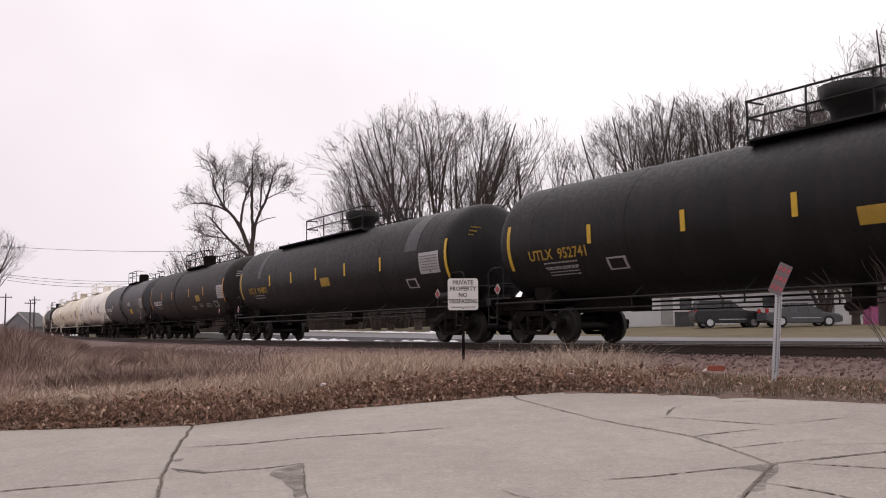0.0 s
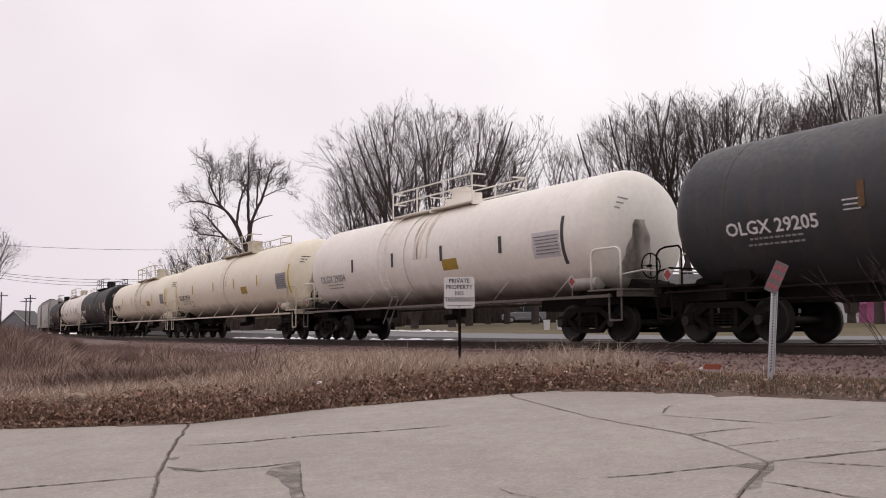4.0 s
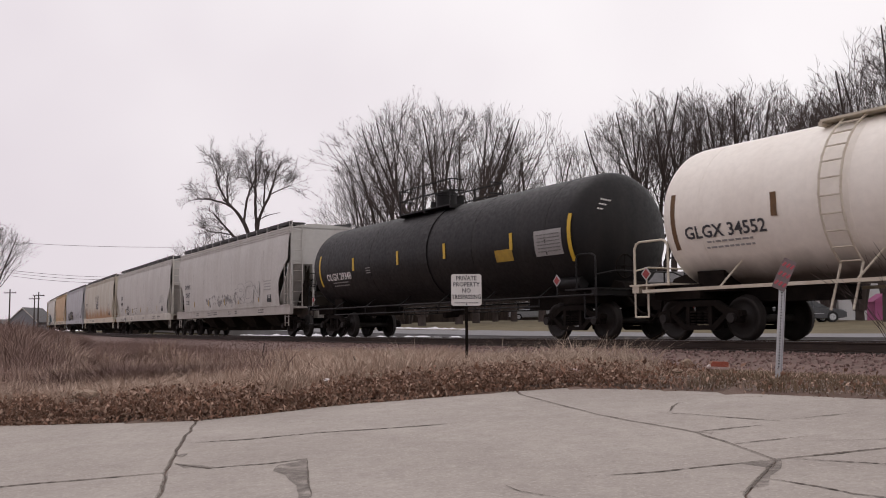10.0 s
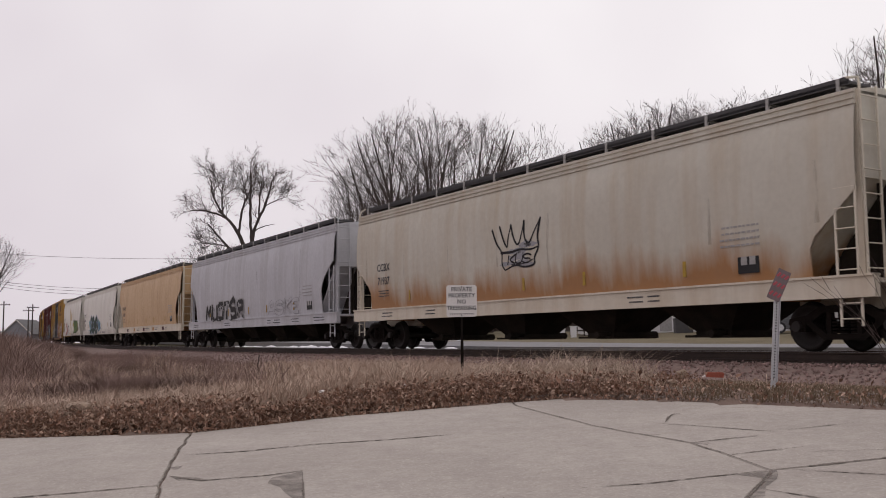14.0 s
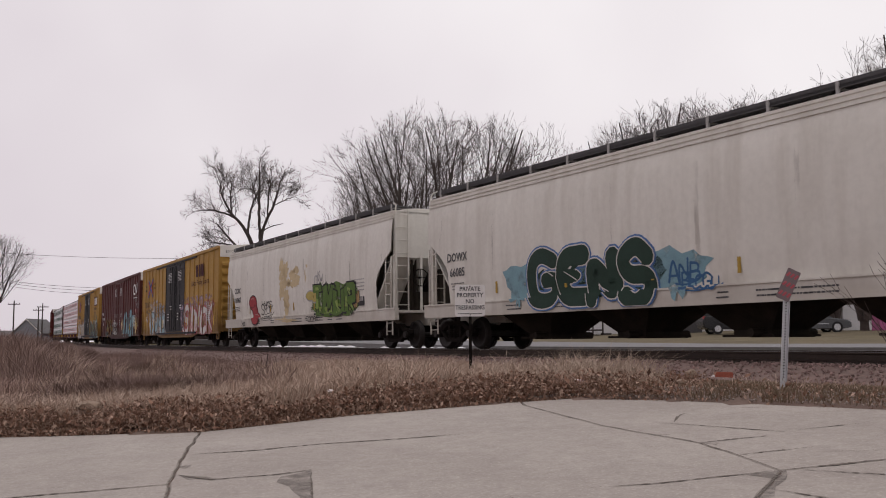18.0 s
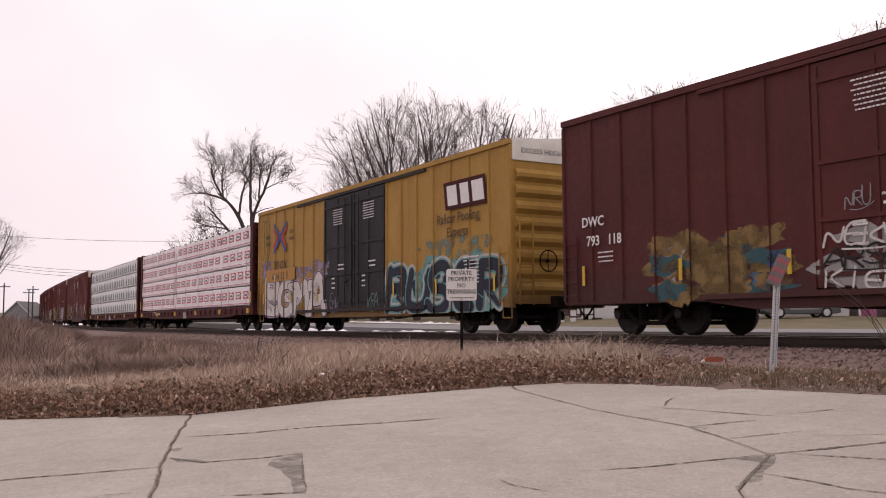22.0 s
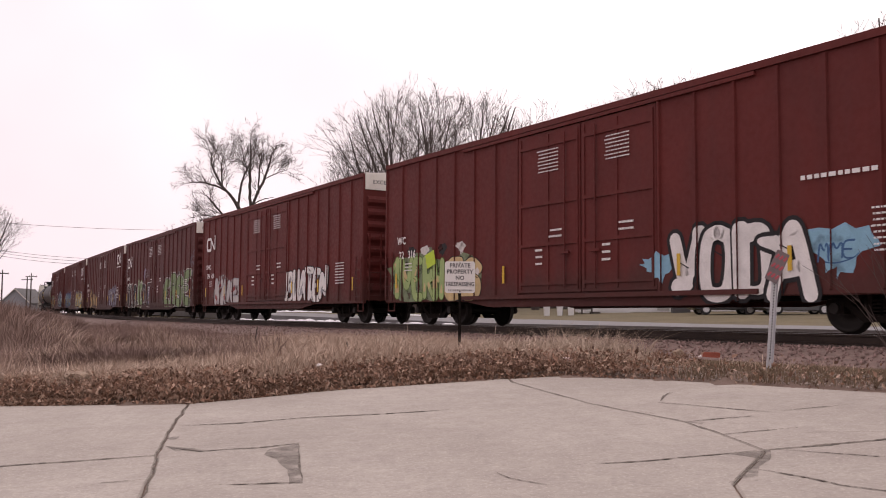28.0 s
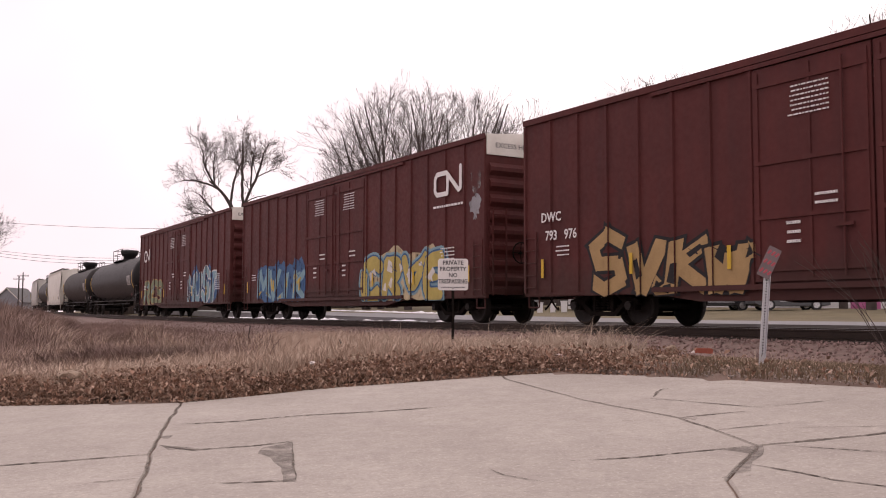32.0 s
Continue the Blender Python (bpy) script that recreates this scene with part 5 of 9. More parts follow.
# ---- boxcars ----
def boxcar(u_front, u_rear, label, paint, door_paint=None, number=None, end_paint=None, logo=None, mark_paint=None, seed=0, ribs=7, roof_paint=None, number_paint=None, number_x=None):
    car, length = new_car("boxcar", u_rear, u_front, label, "boxcar", "cars of the freight train")
    half = length / 2
    end_paint, door_paint, mark_paint = end_paint or paint, door_paint or paint, mark_paint or M_WHITEPAINT
    z0, z1, w = 0.98, 5.02, 1.52
    dh = 2.47
    SKIN[car.name] = ([x0 + 0.04 + (half - dh - 0.08) * k / ribs for x0 in (-half, dh) for k in range(ribs + 1)], None)
    for s in (1, -1):
        for x0, x1 in ((-half, -dh), (dh, half)):
            sh = Shape()
            sh.box(x0, x1, *sorted((s * (w - 0.06), s * w)), z0 - 0.28, z1)
            part("side_wall", sh.mesh("side_wall", paint), car, label if s > 0 else "")
            for k in range(ribs + 1):
                x = x0 + 0.04 + (x1 - x0 - 0.08) * k / ribs
                rb = Shape()
                rb.prism([(x - 0.045, s * w), (x - 0.03, s * (w + 0.045)), (x + 0.03, s * (w + 0.045)), (x + 0.045, s * w)], "z", z0 - 0.2, z1 - 0.12)
                part("side_post", rb.mesh("side_post", paint), car)
        # sill, deeper under the doors, and the top chord
        sl = Shape()
        poly = [(-half, 0.98), (half, 0.98), (half, 0.68), (dh + 2.6, 0.68), (dh + 1.4, 0.52), (-dh - 1.4, 0.52), (-dh - 2.6, 0.68), (-half, 0.68)]
        sl.prism(poly, "y", *sorted((s * (w - 0.10), s * (w - 0.03))))
        part("side_sill", sl.mesh("side_sill", paint), car)
        ch = Shape()
        ch.box(-half, half, *sorted((s * (w - 0.05), s * (w + 0.06))), z1 - 0.10, z1 + 0.04)
        part("top_chord", ch.mesh("top_chord", paint), car)
        # two plug doors with bars, rods and latches
        for d in (-1, 1):
            x0, x1 = sorted((0.0, d * dh))
            dr = Shape()
            dr.box(x0 + 0.02, x1 - 0.02, *sorted((s * (w - 0.02), s * (w + 0.03))), z0 - 0.12, z1 - 0.22)
            door = part("door", dr.mesh("door", door_paint), car, "plug door with locking rods")
            for z in (z0 + 0.1, z0 + 1.05, z0 + 2.05, z1 - 0.55):
                part("door_bar", Shape().box(x0 + 0.08, x1 - 0.08, *sorted((s * (w + 0.03), s * (w + 0.065))), z - 0.04, z + 0.04).mesh("door_bar", door_paint), door)
            for x in (x0 + 0.12, (x0 + x1) / 2, x1 - 0.12):
                part("door_post", Shape().box(x - 0.035, x + 0.035, *sorted((s * (w + 0.03), s * (w + 0.055))), z0 - 0.05, z1 - 0.3).mesh("door_post", door_paint), door)
            rod = Shape()
            rx = x0 + 0.55 if d > 0 else x1 - 0.55
            rod.rod((rx, s * (w + 0.08), z0 - 0.05), (rx, s * (w + 0.08), z1 - 0.35), 0.02, 6)
            rod.box(rx - 0.18, rx + 0.18, *sorted((s * (w + 0.06), s * (w + 0.11))), z0 + 0.78, z0 + 0.84)
            part("locking_rod", rod.mesh("locking_rod", door_paint), door)
            if s > 0:
                part("small_writing", text_bars(0.85, 0.6, 7, mark_paint, seed + d), door, "", pose((x0 + x1) / 2, w + 0.06, z1 - 0.95))
                part("small_writing", text_bars(0.5, 0.3, 2, mark_paint, seed + d + 4), door, "", pose((x0 + x1) / 2 - 0.3, w + 0.06, z0 + 1.3))
                part("small_writing", text_bars(0.3, 0.5, 3, mark_paint, seed + d + 9), door, "", pose((x0 + x1) / 2 + 0.35, w + 0.06, z0 + 0.75))
        tr = Shape()
        tr.box(-dh - 2.6, dh + 2.6, *sorted((s * w, s * (w + 0.08))), z0 - 0.26, z0 - 0.16)
        tr.box(-dh - 2.6, dh + 2.6, *sorted((s * w, s * (w + 0.07))), z1 - 0.20, z1 - 0.12)
        part("door_track", tr.mesh("door_track", door_paint), car)
    rf = Shape()
    rf.prism([(w + 0.02, z1 + 0.03), (0, z1 + 0.16), (-w - 0.02, z1 + 0.03), (-w - 0.02, z1 - 0.02), (w + 0.02, z1 - 0.02)], "x", -half, half)
    for x in np.linspace(-half + 0.5, half - 0.5, 15):
        rf.prism([(w, z1 + 0.06), (0, z1 + 0.19), (-w, z1 + 0.06), (-w, z1 + 0.03), (0, z1 + 0.16), (w, z1 + 0.03)], "x", x - 0.04, x + 0.04)
    part("roof", rf.mesh("roof", roof_paint or M_ROOFWHITE), car)
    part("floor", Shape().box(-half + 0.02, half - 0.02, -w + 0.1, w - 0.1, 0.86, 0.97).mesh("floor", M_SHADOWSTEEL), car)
    for sx in (-1, 1):
        e = sx * half
        en = Shape()
        en.box(*sorted((e - sx * 0.08, e - sx * 0.01)), -w + 0.06, w - 0.06, z0 - 0.2, z1)
        part("end_wall", en.mesh("end_wall", end_paint), car)
        cor = Shape()
        for k in range(8):
            z = z0 + 0.2 + k * 0.42
            pr = [(e - sx * 0.01, z - 0.17), (e + sx * 0.09, z - 0.05), (e + sx * 0.09, z + 0.05), (e - sx * 0.01, z + 0.17)]
            cor.prism(pr, "y", -w + 0.12, w - 0.12)
        part("end_corrugation", cor.mesh("end_corrugation", end_paint), car)
        wb = Shape()
        wb.box(*sorted((e - sx * 0.01, e + sx * 0.03)), -w + 0.02, w - 0.02, z1 - 0.52, z1 + 0.05)
        part("end_band", wb.mesh("end_band", M_ROOFWHITE), car, "white excess-height warning band")
        if sx < 0:
            part("lettering", text_mesh("EXCESS HEIGHT CAR", 0.19, M_DARKPAINT, 0.0, 1.1), car, "", Matrix.Translation((e - 0.035, 0.25, z1 - 0.26)) @ Matrix.Rotation(radians(-90), 4, "Z"))
        part("ladder", ladder_mesh(1.5, 5, 0.42, end_paint), car, "", pose(e - sx * 0.3, w + 0.05, 0.75))
        part("ladder", ladder_mesh(2.3, 6, 0.42, end_paint), car, "", pose(e + sx * 0.12, 1.15, 0.75, 0, 0, 90 if sx < 0 else -90))
        st = Shape()
        st.path([(e - sx * 0.1, w - 0.05, 0.75), (e - sx * 0.1, w - 0.05, 0.42), (e - sx * 0.5, w - 0.05, 0.42), (e - sx * 0.5, w - 0.05, 0.75)], 0.02, 5)
        part("step", st.mesh("step", end_paint), car)
        cs = Shape()
        cs.box(*sorted((e - sx * 4.0, e + sx * 0.3)), -0.3, 0.3, 0.70, 0.98)
        part("draft_sill", cs.mesh("draft_sill", M_IRON), car)
    part("brake_wheel", BRAKE_WHEEL, car, "", pose(-half - 0.12, 0.45, 1.9))
    ug = Shape()
    ug.box(-half + 2.5, half - 2.5, -0.3, 0.3, 0.62, 0.9)
    ug.rod((-1.0, 0.7, 0.72), (0.6, 0.7, 0.72), 0.2, 10)
    ug.path([(-half + 3.2, 0.9, 0.66), (-2, 1.0, 0.6), (2, 1.0, 0.6), (half - 3.2, 0.9, 0.66)], 0.025, 5)
    part("brake_gear", ug.mesh("brake_gear", M_IRON), car)
    if number:
        lines = number.split("/")
        for k, tx in enumerate(lines):
            lettering(car, tx, (number_x if number_x is not None else half - 1.55) + 0.36 * (k == 0), w + 0.05, 2.56 - 0.44 * k, 0.32, number_paint or mark_paint, 0.018, 0.95)
    part("small_writing", text_bars(0.8, 0.8, 8, mark_paint, seed + 21), car, "", pose(-half + 1.9, w + 0.05, 1.75))
    part("small_writing", text_bars(0.5, 0.3, 3, mark_paint, seed + 22), car, "", pose(half - 1.5, w + 0.05, 1.75))
    for q in (0.04, 0.2, 0.34, 0.66, 0.8, 0.96):
        part("reflective_stripe", decal("stripe", 0.09, 0.45, M_YELLOW), car, "", pose(half - length * q, w + 0.055, 1.35))
    running_gear(car, half + 0.35, half - 2.35)
    return car


# ---- centre-beam car with wrapped lumber ----
def lumber_car(u_front, u_rear, label, wrap_label, style, seed=0):
    car, length = new_car("lumber_car", u_rear, u_front, label, "flat car", "cars of the freight train")
    half = length / 2
    rnd = random.Random(seed)
    deck = Shape()
    poly = [(-half, 0.72), (-half, 1.1), (half, 1.1), (half, 0.72), (half - 2.5, 0.72), (half - 3.8, 0.62), (-half + 3.8, 0.62), (-half + 2.5, 0.72)]
    deck.prism(poly, "y", -1.42, 1.42)
    part("deck", deck.mesh("deck", M_DARKMAROON), car, "dark brown flat deck")
    for k in range(26):
        x = -half + 0.6 + (length - 1.2) * k / 25
        part("stake_pocket", Shape().box(x - 0.12, x + 0.12, 1.42, 1.47, 0.78, 1.0).mesh("stake_pocket", M_DARKMAROON if k % 5 else M_YELLOW), car)
    for sx in (-1, 1):
        e = sx * (half - 0.2)
        bh = Shape()
        bh.box(*sorted((e - sx * 0.12, e - sx * 0.05)), -1.28, 1.28, 1.1, 4.72)
        wall = part("bulkhead", bh.mesh("bulkhead", M_DARKMAROON), car, "dark brown end bulkhead")
        for y in (-1.38, 1.38):
            part("bulkhead_post", Shape().box(*sorted((e - sx * 0.17, e + sx * 0.19)), y - 0.06, y + 0.06, 1.1, 4.72).mesh("bulkhead_post", M_DARKMAROON), wall)
        for z in np.linspace(1.4, 4.6, 9):
            part("bulkhead_rib", Shape().box(*sorted((e - sx * 0.05, e + sx * 0.14)), -1.28, 1.28, z - 0.05, z + 0.05).mesh("bulkhead_rib", M_DARKMAROON), wall)
        part("bulkhead_cap", Shape().box(*sorted((e - sx * 0.17, e + sx * 0.19)), -1.42, 1.42, 4.72, 4.78).mesh("bulkhead_cap", M_DARKMAROON), wall)
        part("bulkhead_stripe", decal("stripe", 0.1, 0.5, M_YELLOW), car, "", pose(e, 1.448, 1.5))
    beam = Shape()
    beam.box(-half + 0.7, half - 0.7, -0.05, 0.05, 1.1, 4.6)
    part("centre_beam", beam.mesh("centre_beam", M_DARKMAROON), car)
    # bundles in four tiers, both sides; on the near side each carries its printed marks
    inner = half - 0.42
    spans = [(-inner, 2.12), (2.42, inner)] if style == "red" else [(-inner, -6.5), (-6.36, inner)]
    th = 0.90
    for s in (1, -1):
        for x0, x1 in spans:
            n = max(1, round((x1 - x0) / 4.9))
            for i in range(n):
                for tier in range(4):
                    a, b = x0 + (x1 - x0) * i / n + 0.02, x0 + (x1 - x0) * (i + 1) / n - 0.02
                    zb = 1.14 + tier * th
                    j = rnd.uniform(-0.02, 0.02)
                    sh = Shape()
                    c = 0.035
                    prof = [(0.10, zb), (1.36 + j, zb), (1.36 + j + c, zb + c), (1.36 + j + c, zb + th - 0.05 - c), (1.36 + j, zb + th - 0.05), (0.10, zb + th - 0.05)]
                    m = 14
                    rings = []
                    for q in range(m + 1):
                        xx = a + (b - a) * q / m
                        rings.append([(xx, s * (y + (0.016 * rnd.uniform(-1, 1) if y > 1 else 0)), z + 0.012 * rnd.uniform(-1, 1)) for y, z in prof])
                    sh.loft(rings, smooth=False)
                    bundle = part("lumber_pack", sh.mesh("lumber_pack", M_WRAP if style == "red" else M_WRAPGREY), car, wrap_label)
                    if s > 0:
                        mark_bundle(bundle, a, b, zb, th, 1.36 + j + c + 0.014, style)
                    if s > 0 and tier == 3:
                        for q in np.linspace(a + 0.5, b - 0.5, 4):
                            part("strap_corner", Shape().box(q - 0.03, q + 0.03, 1.30, 1.42, zb + th - 0.09, zb + th - 0.02).mesh("strap_corner", M_BOXBLACK), bundle)
    for x in np.linspace(-inner + 0.5, inner - 0.5, 9):
        part("tie_down", Shape().rod((x, 1.43, 1.0), (x, 1.425, 4.75), 0.006, 4).mesh("tie_down", M_GREYPAINT), car)
    if style == "red":
        lettering(car, "UCRY", half - 4.2, 1.425, 0.92, 0.30, M_WHITEPAINT, 0.01, 1.2)
        part("small_writing", text_bars(0.9, 0.2, 1, M_WHITEPAINT, 8), car, "", pose(half - 5.4, 1.425, 0.92))
    part("frame_sign", Shape().box(-0.35, 0.35, 1.44, 1.46, 0.62, 0.95).mesh("frame_sign", M_GREYPAINT), car)
    ug = Shape()
    ug.box(-half + 1.0, half - 1.0, -0.35, 0.35, 0.55, 0.72)
    ug.path([(-half + 3.5, 1.2, 0.62), (-2, 1.2, 0.55), (2, 1.2, 0.55), (half - 3.5, 1.2, 0.62)], 0.025, 5)
    part("underframe", ug.mesh("underframe", M_IRON), car)
    running_gear(car, half + 0.3, half - 2.2)
    return car


M_WRAP = mat("white_lumber_wrap", (0.80, 0.765, 0.78), 0.32, (0.66, 0.63, 0.645), 2, 0.5, 1.0, 8, grain=0.04)
M_WRAPGREY = mat("grey_white_lumber_wrap", (0.70, 0.71, 0.72), 0.32, (0.58, 0.59, 0.60), 2, 0.5, 1.0, 8, grain=0.04)
M_PRINTRED = mat("red_print", (0.50, 0.07, 0.09), 0.5, (0.42, 0.07, 0.08), 4, 0.4)
M_PRINTGREY = mat("grey_print", (0.17, 0.15, 0.155), 0.5, (0.30, 0.27, 0.27), 14, 0.6)
M_PRINTGREEN = mat("green_print", (0.022, 0.085, 0.052), 0.5, (0.016, 0.06, 0.04), 4, 0.4)


def print_red():
    sh = Shape()
    sh.box(-0.38, 0.38, -0.002, 0.002, -0.17, 0.17)
    return sh.mesh("printed_mark", M_PRINTRED)


def print_oval():
    sh = Shape()
    sh.prism([(0.33 * math.cos(k * math.pi / 8), 0.125 * math.sin(k * math.pi / 8)) for k in range(16)], "y", -0.002, 0.002)
    return sh.mesh("oval", M_WHITEPAINT)


def print_bar():
    """The unreadable word inside the oval: a row of grey blocks."""
    sh = Shape()
    for k, (w, h) in enumerate(((0.052, 0.046), (0.060, 0.040), (0.056, 0.046), (0.05, 0.042), (0.062, 0.046), (0.056, 0.040))):
        x = 0.20 - 0.08 * k
        sh.prism([(x - w * 0.62, -h), (x - w * 0.5, h), (x + w * 0.62, h), (x + w * 0.5, -h)], "y", -0.002, 0.002)
    return sh.mesh("bar", M_PRINTGREY)


def house_ring(w, low, eave, peak):
    return [(-w, low), (-w, eave), (0, peak), (w, eave), (w, low)]


def print_tree():
    """A conifer of three tiers on its trunk."""
    sh = Shape()
    for w, low, top in ((0.15, -0.11, 0.06), (0.12, -0.02, 0.13), (0.08, 0.07, 0.20)):
        sh.prism([(-w, low), (0, top), (w, low)], "y", -0.002, 0.002 + 0.02 * (0.2 - w))
    sh.prism([(-0.035, -0.22), (-0.035, -0.09), (0.035, -0.09), (0.035, -0.22)], "y", -0.002, 0.001)
    return sh.mesh("tree", M_PRINTGREEN)


RED_MARK, RED_OVAL, RED_BAR = print_red(), print_oval(), print_bar()
GREEN_MARK = Shape().prism(house_ring(0.235, -0.24, 0.06, 0.25), "y", -0.002, 0.002).mesh("printed_mark", M_PRINTGREEN)
GREEN_INNER = Shape().prism(house_ring(0.165, -0.17, 0.045, 0.165), "y", -0.002, 0.002).mesh("inner", M_WRAPGREY)
GREEN_TREE = print_tree()


def mark_bundle(bundle, a, b, zb, th, y, style):
    n = 4 if style == "red" else 5
    step = (b - a) / n
    for k in range(n):
        x = a + step * (k + 0.5 + 0.16 * math.sin(zb * 5.0 + a))
        z = zb + th * (0.52 if style == "red" else 0.40)
        if style == "red":
            m = part("printed_mark", RED_MARK, bundle, "red printed rectangle with a white oval", pose(x, y, z))
            part("oval", RED_OVAL, m, "", pose(0, 0.004, 0))
            part("bar", RED_BAR, m, "", pose(0, 0.008, 0))
        else:
            m = part("printed_mark", GREEN_MARK, bundle, "green printed tree mark", pose(x, y, z))
            part("inner", GREEN_INNER, m, "", pose(0, 0.004, 0))
            part("tree", GREEN_TREE, m, "", pose(0, 0.008, 0))
    ln = Shape()
    ln.box(a + 0.02, b - 0.02, y - 0.006, y - 0.002, zb + 0.07, zb + 0.10)
    if style == "red":
        part("printed_line", ln.mesh("printed_line", M_PRINTRED), bundle)
    else:
        part("line_writing", text_bars((b - a) * 0.97, 0.07, 1, M_FINEPRINT, int(a * 10), 0.9), bundle, "", pose((a + b) / 2, y - 0.004, zb + 0.09))


# ---- the train, front to rear (metres along the train) ----
def tanks():
    bk, cr, wh, cs = M_BLACK, M_CREAM, M_WHITETANK, M_CREAMRAIL
    dy, gy, wp, dk = M_DULLYELLOW, M_GREYPAINT, M_WHITEPAINT, M_DARKPAINT
    tank_car(-287.9, -267.42, "black tank car with dull yellow lettering", bk, bk, dy, "UTLX  952741", 7.4, (2.0, -5.5), 0.27, (6.16, 3.24, 0.52, -2.2, -5.0), (9.35, -8.4), (-7.0, -8.2), -1.1, 5.43, ((7.4, 1.2, -33),), read_at=-277.925, rear_more=0.45, front_more=0.3)
    c = tank_car(-266.58, -246.04, "black tank car with a worn grey band", bk, bk, dy, "UTLX  954802", 7.5, (6.39, -1.91), 0.07, (5.9, 3.47, 0.94, -1.65, -4.44), (9.68, -8.6), (-7.03, -8.2), 0.2, -6.3, panel_paint=M_PANEL, read_at=-256.825, rear_more=0.42, front_more=0.1)
    part("grey_band", curved_decal("grey_band", 1.534, 2.58, -6.9 + MIDDLE[c.name], -6.1 + MIDDLE[c.name], 8, 95, M_GREYTANK, 12), c, "worn grey band round the tank")
    part("grey_band", curved_decal("grey_band", 1.534, 2.58, 6.98 + MIDDLE[c.name], 7.43 + MIDDLE[c.name], 4, 95, M_GREYTANK, 12), c, "worn grey band round the tank")
    tank_car(-245.2, -227.32, "faded brown-black tank car with pale patches", M_BROWNBLACK, M_IRON, wp, "OLGX 29211", 5.45, (0.85, -3.05), -0.6, (4.35, 1.8, -2.05, -4.97), (7.4, -8.5), (-7.4, -8.45), -3.72, -6.82, ((-2.5, 0.9, -34), (-4.0, 0.7, -30), (-5.4, 1.0, -31)), hatch="drum", panel_paint=M_PANEL, band=(1.3,), stripe_paint=M_AMBER, read_at=-235.775, rear_more=0.4, front_more=0.45)
    tank_car(-226.48, -208.77, "slate grey tank car with rusty streaks", M_GREYTANK, M_IRON, wp, "OLGX 29205", 4.9, (-0.2, -3.4), -0.95, (3.0, 0.23, -2.53, -5.5), (-8.7,), (-7.47, -8.57), -4.05, -6.67, ((3.2, 0.35, -8), (-3.7, 0.9, -6)), hatch="drum", band=(-0.9,), ladder=-0.9, stripe_paint=M_OLDRUST, panel_paint=M_GREYPAINT, read_at=-216.825, rear_more=0.3, front_more=0.3)
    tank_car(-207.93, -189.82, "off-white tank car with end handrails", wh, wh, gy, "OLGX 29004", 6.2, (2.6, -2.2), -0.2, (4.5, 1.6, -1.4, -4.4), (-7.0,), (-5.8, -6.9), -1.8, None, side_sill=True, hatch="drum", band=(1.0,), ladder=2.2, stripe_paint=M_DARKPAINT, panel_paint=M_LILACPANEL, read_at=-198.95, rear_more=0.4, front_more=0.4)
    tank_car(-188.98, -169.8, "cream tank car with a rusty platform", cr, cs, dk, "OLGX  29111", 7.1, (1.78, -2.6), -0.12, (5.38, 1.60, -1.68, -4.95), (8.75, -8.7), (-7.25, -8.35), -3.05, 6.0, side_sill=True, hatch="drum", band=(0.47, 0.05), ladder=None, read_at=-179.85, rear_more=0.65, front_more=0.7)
    part("roof_rail", Shape().path([(1.9, 0.6, 4.5), (7.6, 0.6, 4.5)], 0.024, 5).mesh("roof_rail", cs), CARS[-1][0])
    for x in (1.9, 3.8, 5.7, 7.6):
        part("roof_rail_post", Shape().rod((x, 0.6, 3.95), (x, 0.6, 4.5), 0.02, 5).mesh("roof_rail_post", cs), CARS[-1][0])
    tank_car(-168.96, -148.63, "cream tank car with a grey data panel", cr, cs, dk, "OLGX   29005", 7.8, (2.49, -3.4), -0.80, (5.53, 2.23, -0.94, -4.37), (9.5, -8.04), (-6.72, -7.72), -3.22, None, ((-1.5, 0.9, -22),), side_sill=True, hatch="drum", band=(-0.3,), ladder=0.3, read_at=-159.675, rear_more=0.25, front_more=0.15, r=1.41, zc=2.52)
    tank_car(-147.79, -130.24, "glossy black tank car with white lettering", bk, bk, wp, "DBUX 300570", 6.2, (2.24, -1.98), 0.60, (5.03, 2.15, -0.68, -4.13), (8.18, -6.72), (-5.46, -6.59), None, -4.95, ((-2.5, 0.8, -16), (-3.9, 0.3, -14)), hatch="drum", band=(0.0, -0.5), panel_paint=M_PANEL, read_at=-139.925, rear_more=0.05, front_more=0.4)
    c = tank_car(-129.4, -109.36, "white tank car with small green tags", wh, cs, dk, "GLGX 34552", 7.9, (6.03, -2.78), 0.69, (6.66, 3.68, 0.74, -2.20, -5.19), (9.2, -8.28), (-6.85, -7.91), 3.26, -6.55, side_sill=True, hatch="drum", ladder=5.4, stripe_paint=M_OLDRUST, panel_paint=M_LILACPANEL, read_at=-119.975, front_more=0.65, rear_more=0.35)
    for k, x in enumerate((2.01, -1.06, -3.48, -5.89)):
        yy, zz, tt = on_tank(1.55 + 0.03, 2.58, -14)
        loops = Shape()
        for dx in (-0.17, 0.17):
            for q in (0.22, 0.12):
                stroke(loops, [(dx + 0.75 * q * math.cos(a), q * math.sin(a)) for a in [i * math.pi / 7 + 0.3 * k for i in range(15)]], 0.02, 0.0)
        stroke(loops, [(-0.3, -0.05), (0.3, 0.08)], 0.03, 0.002)
        part("tag", loops.mesh("tag", S_TAGGREEN if k > 1 else S_TAGGREY), c, "looped spray tag", Matrix.Translation((x + MIDDLE[c.name], yy, zz)) @ Matrix.Rotation(radians(-14), 4, "X"))
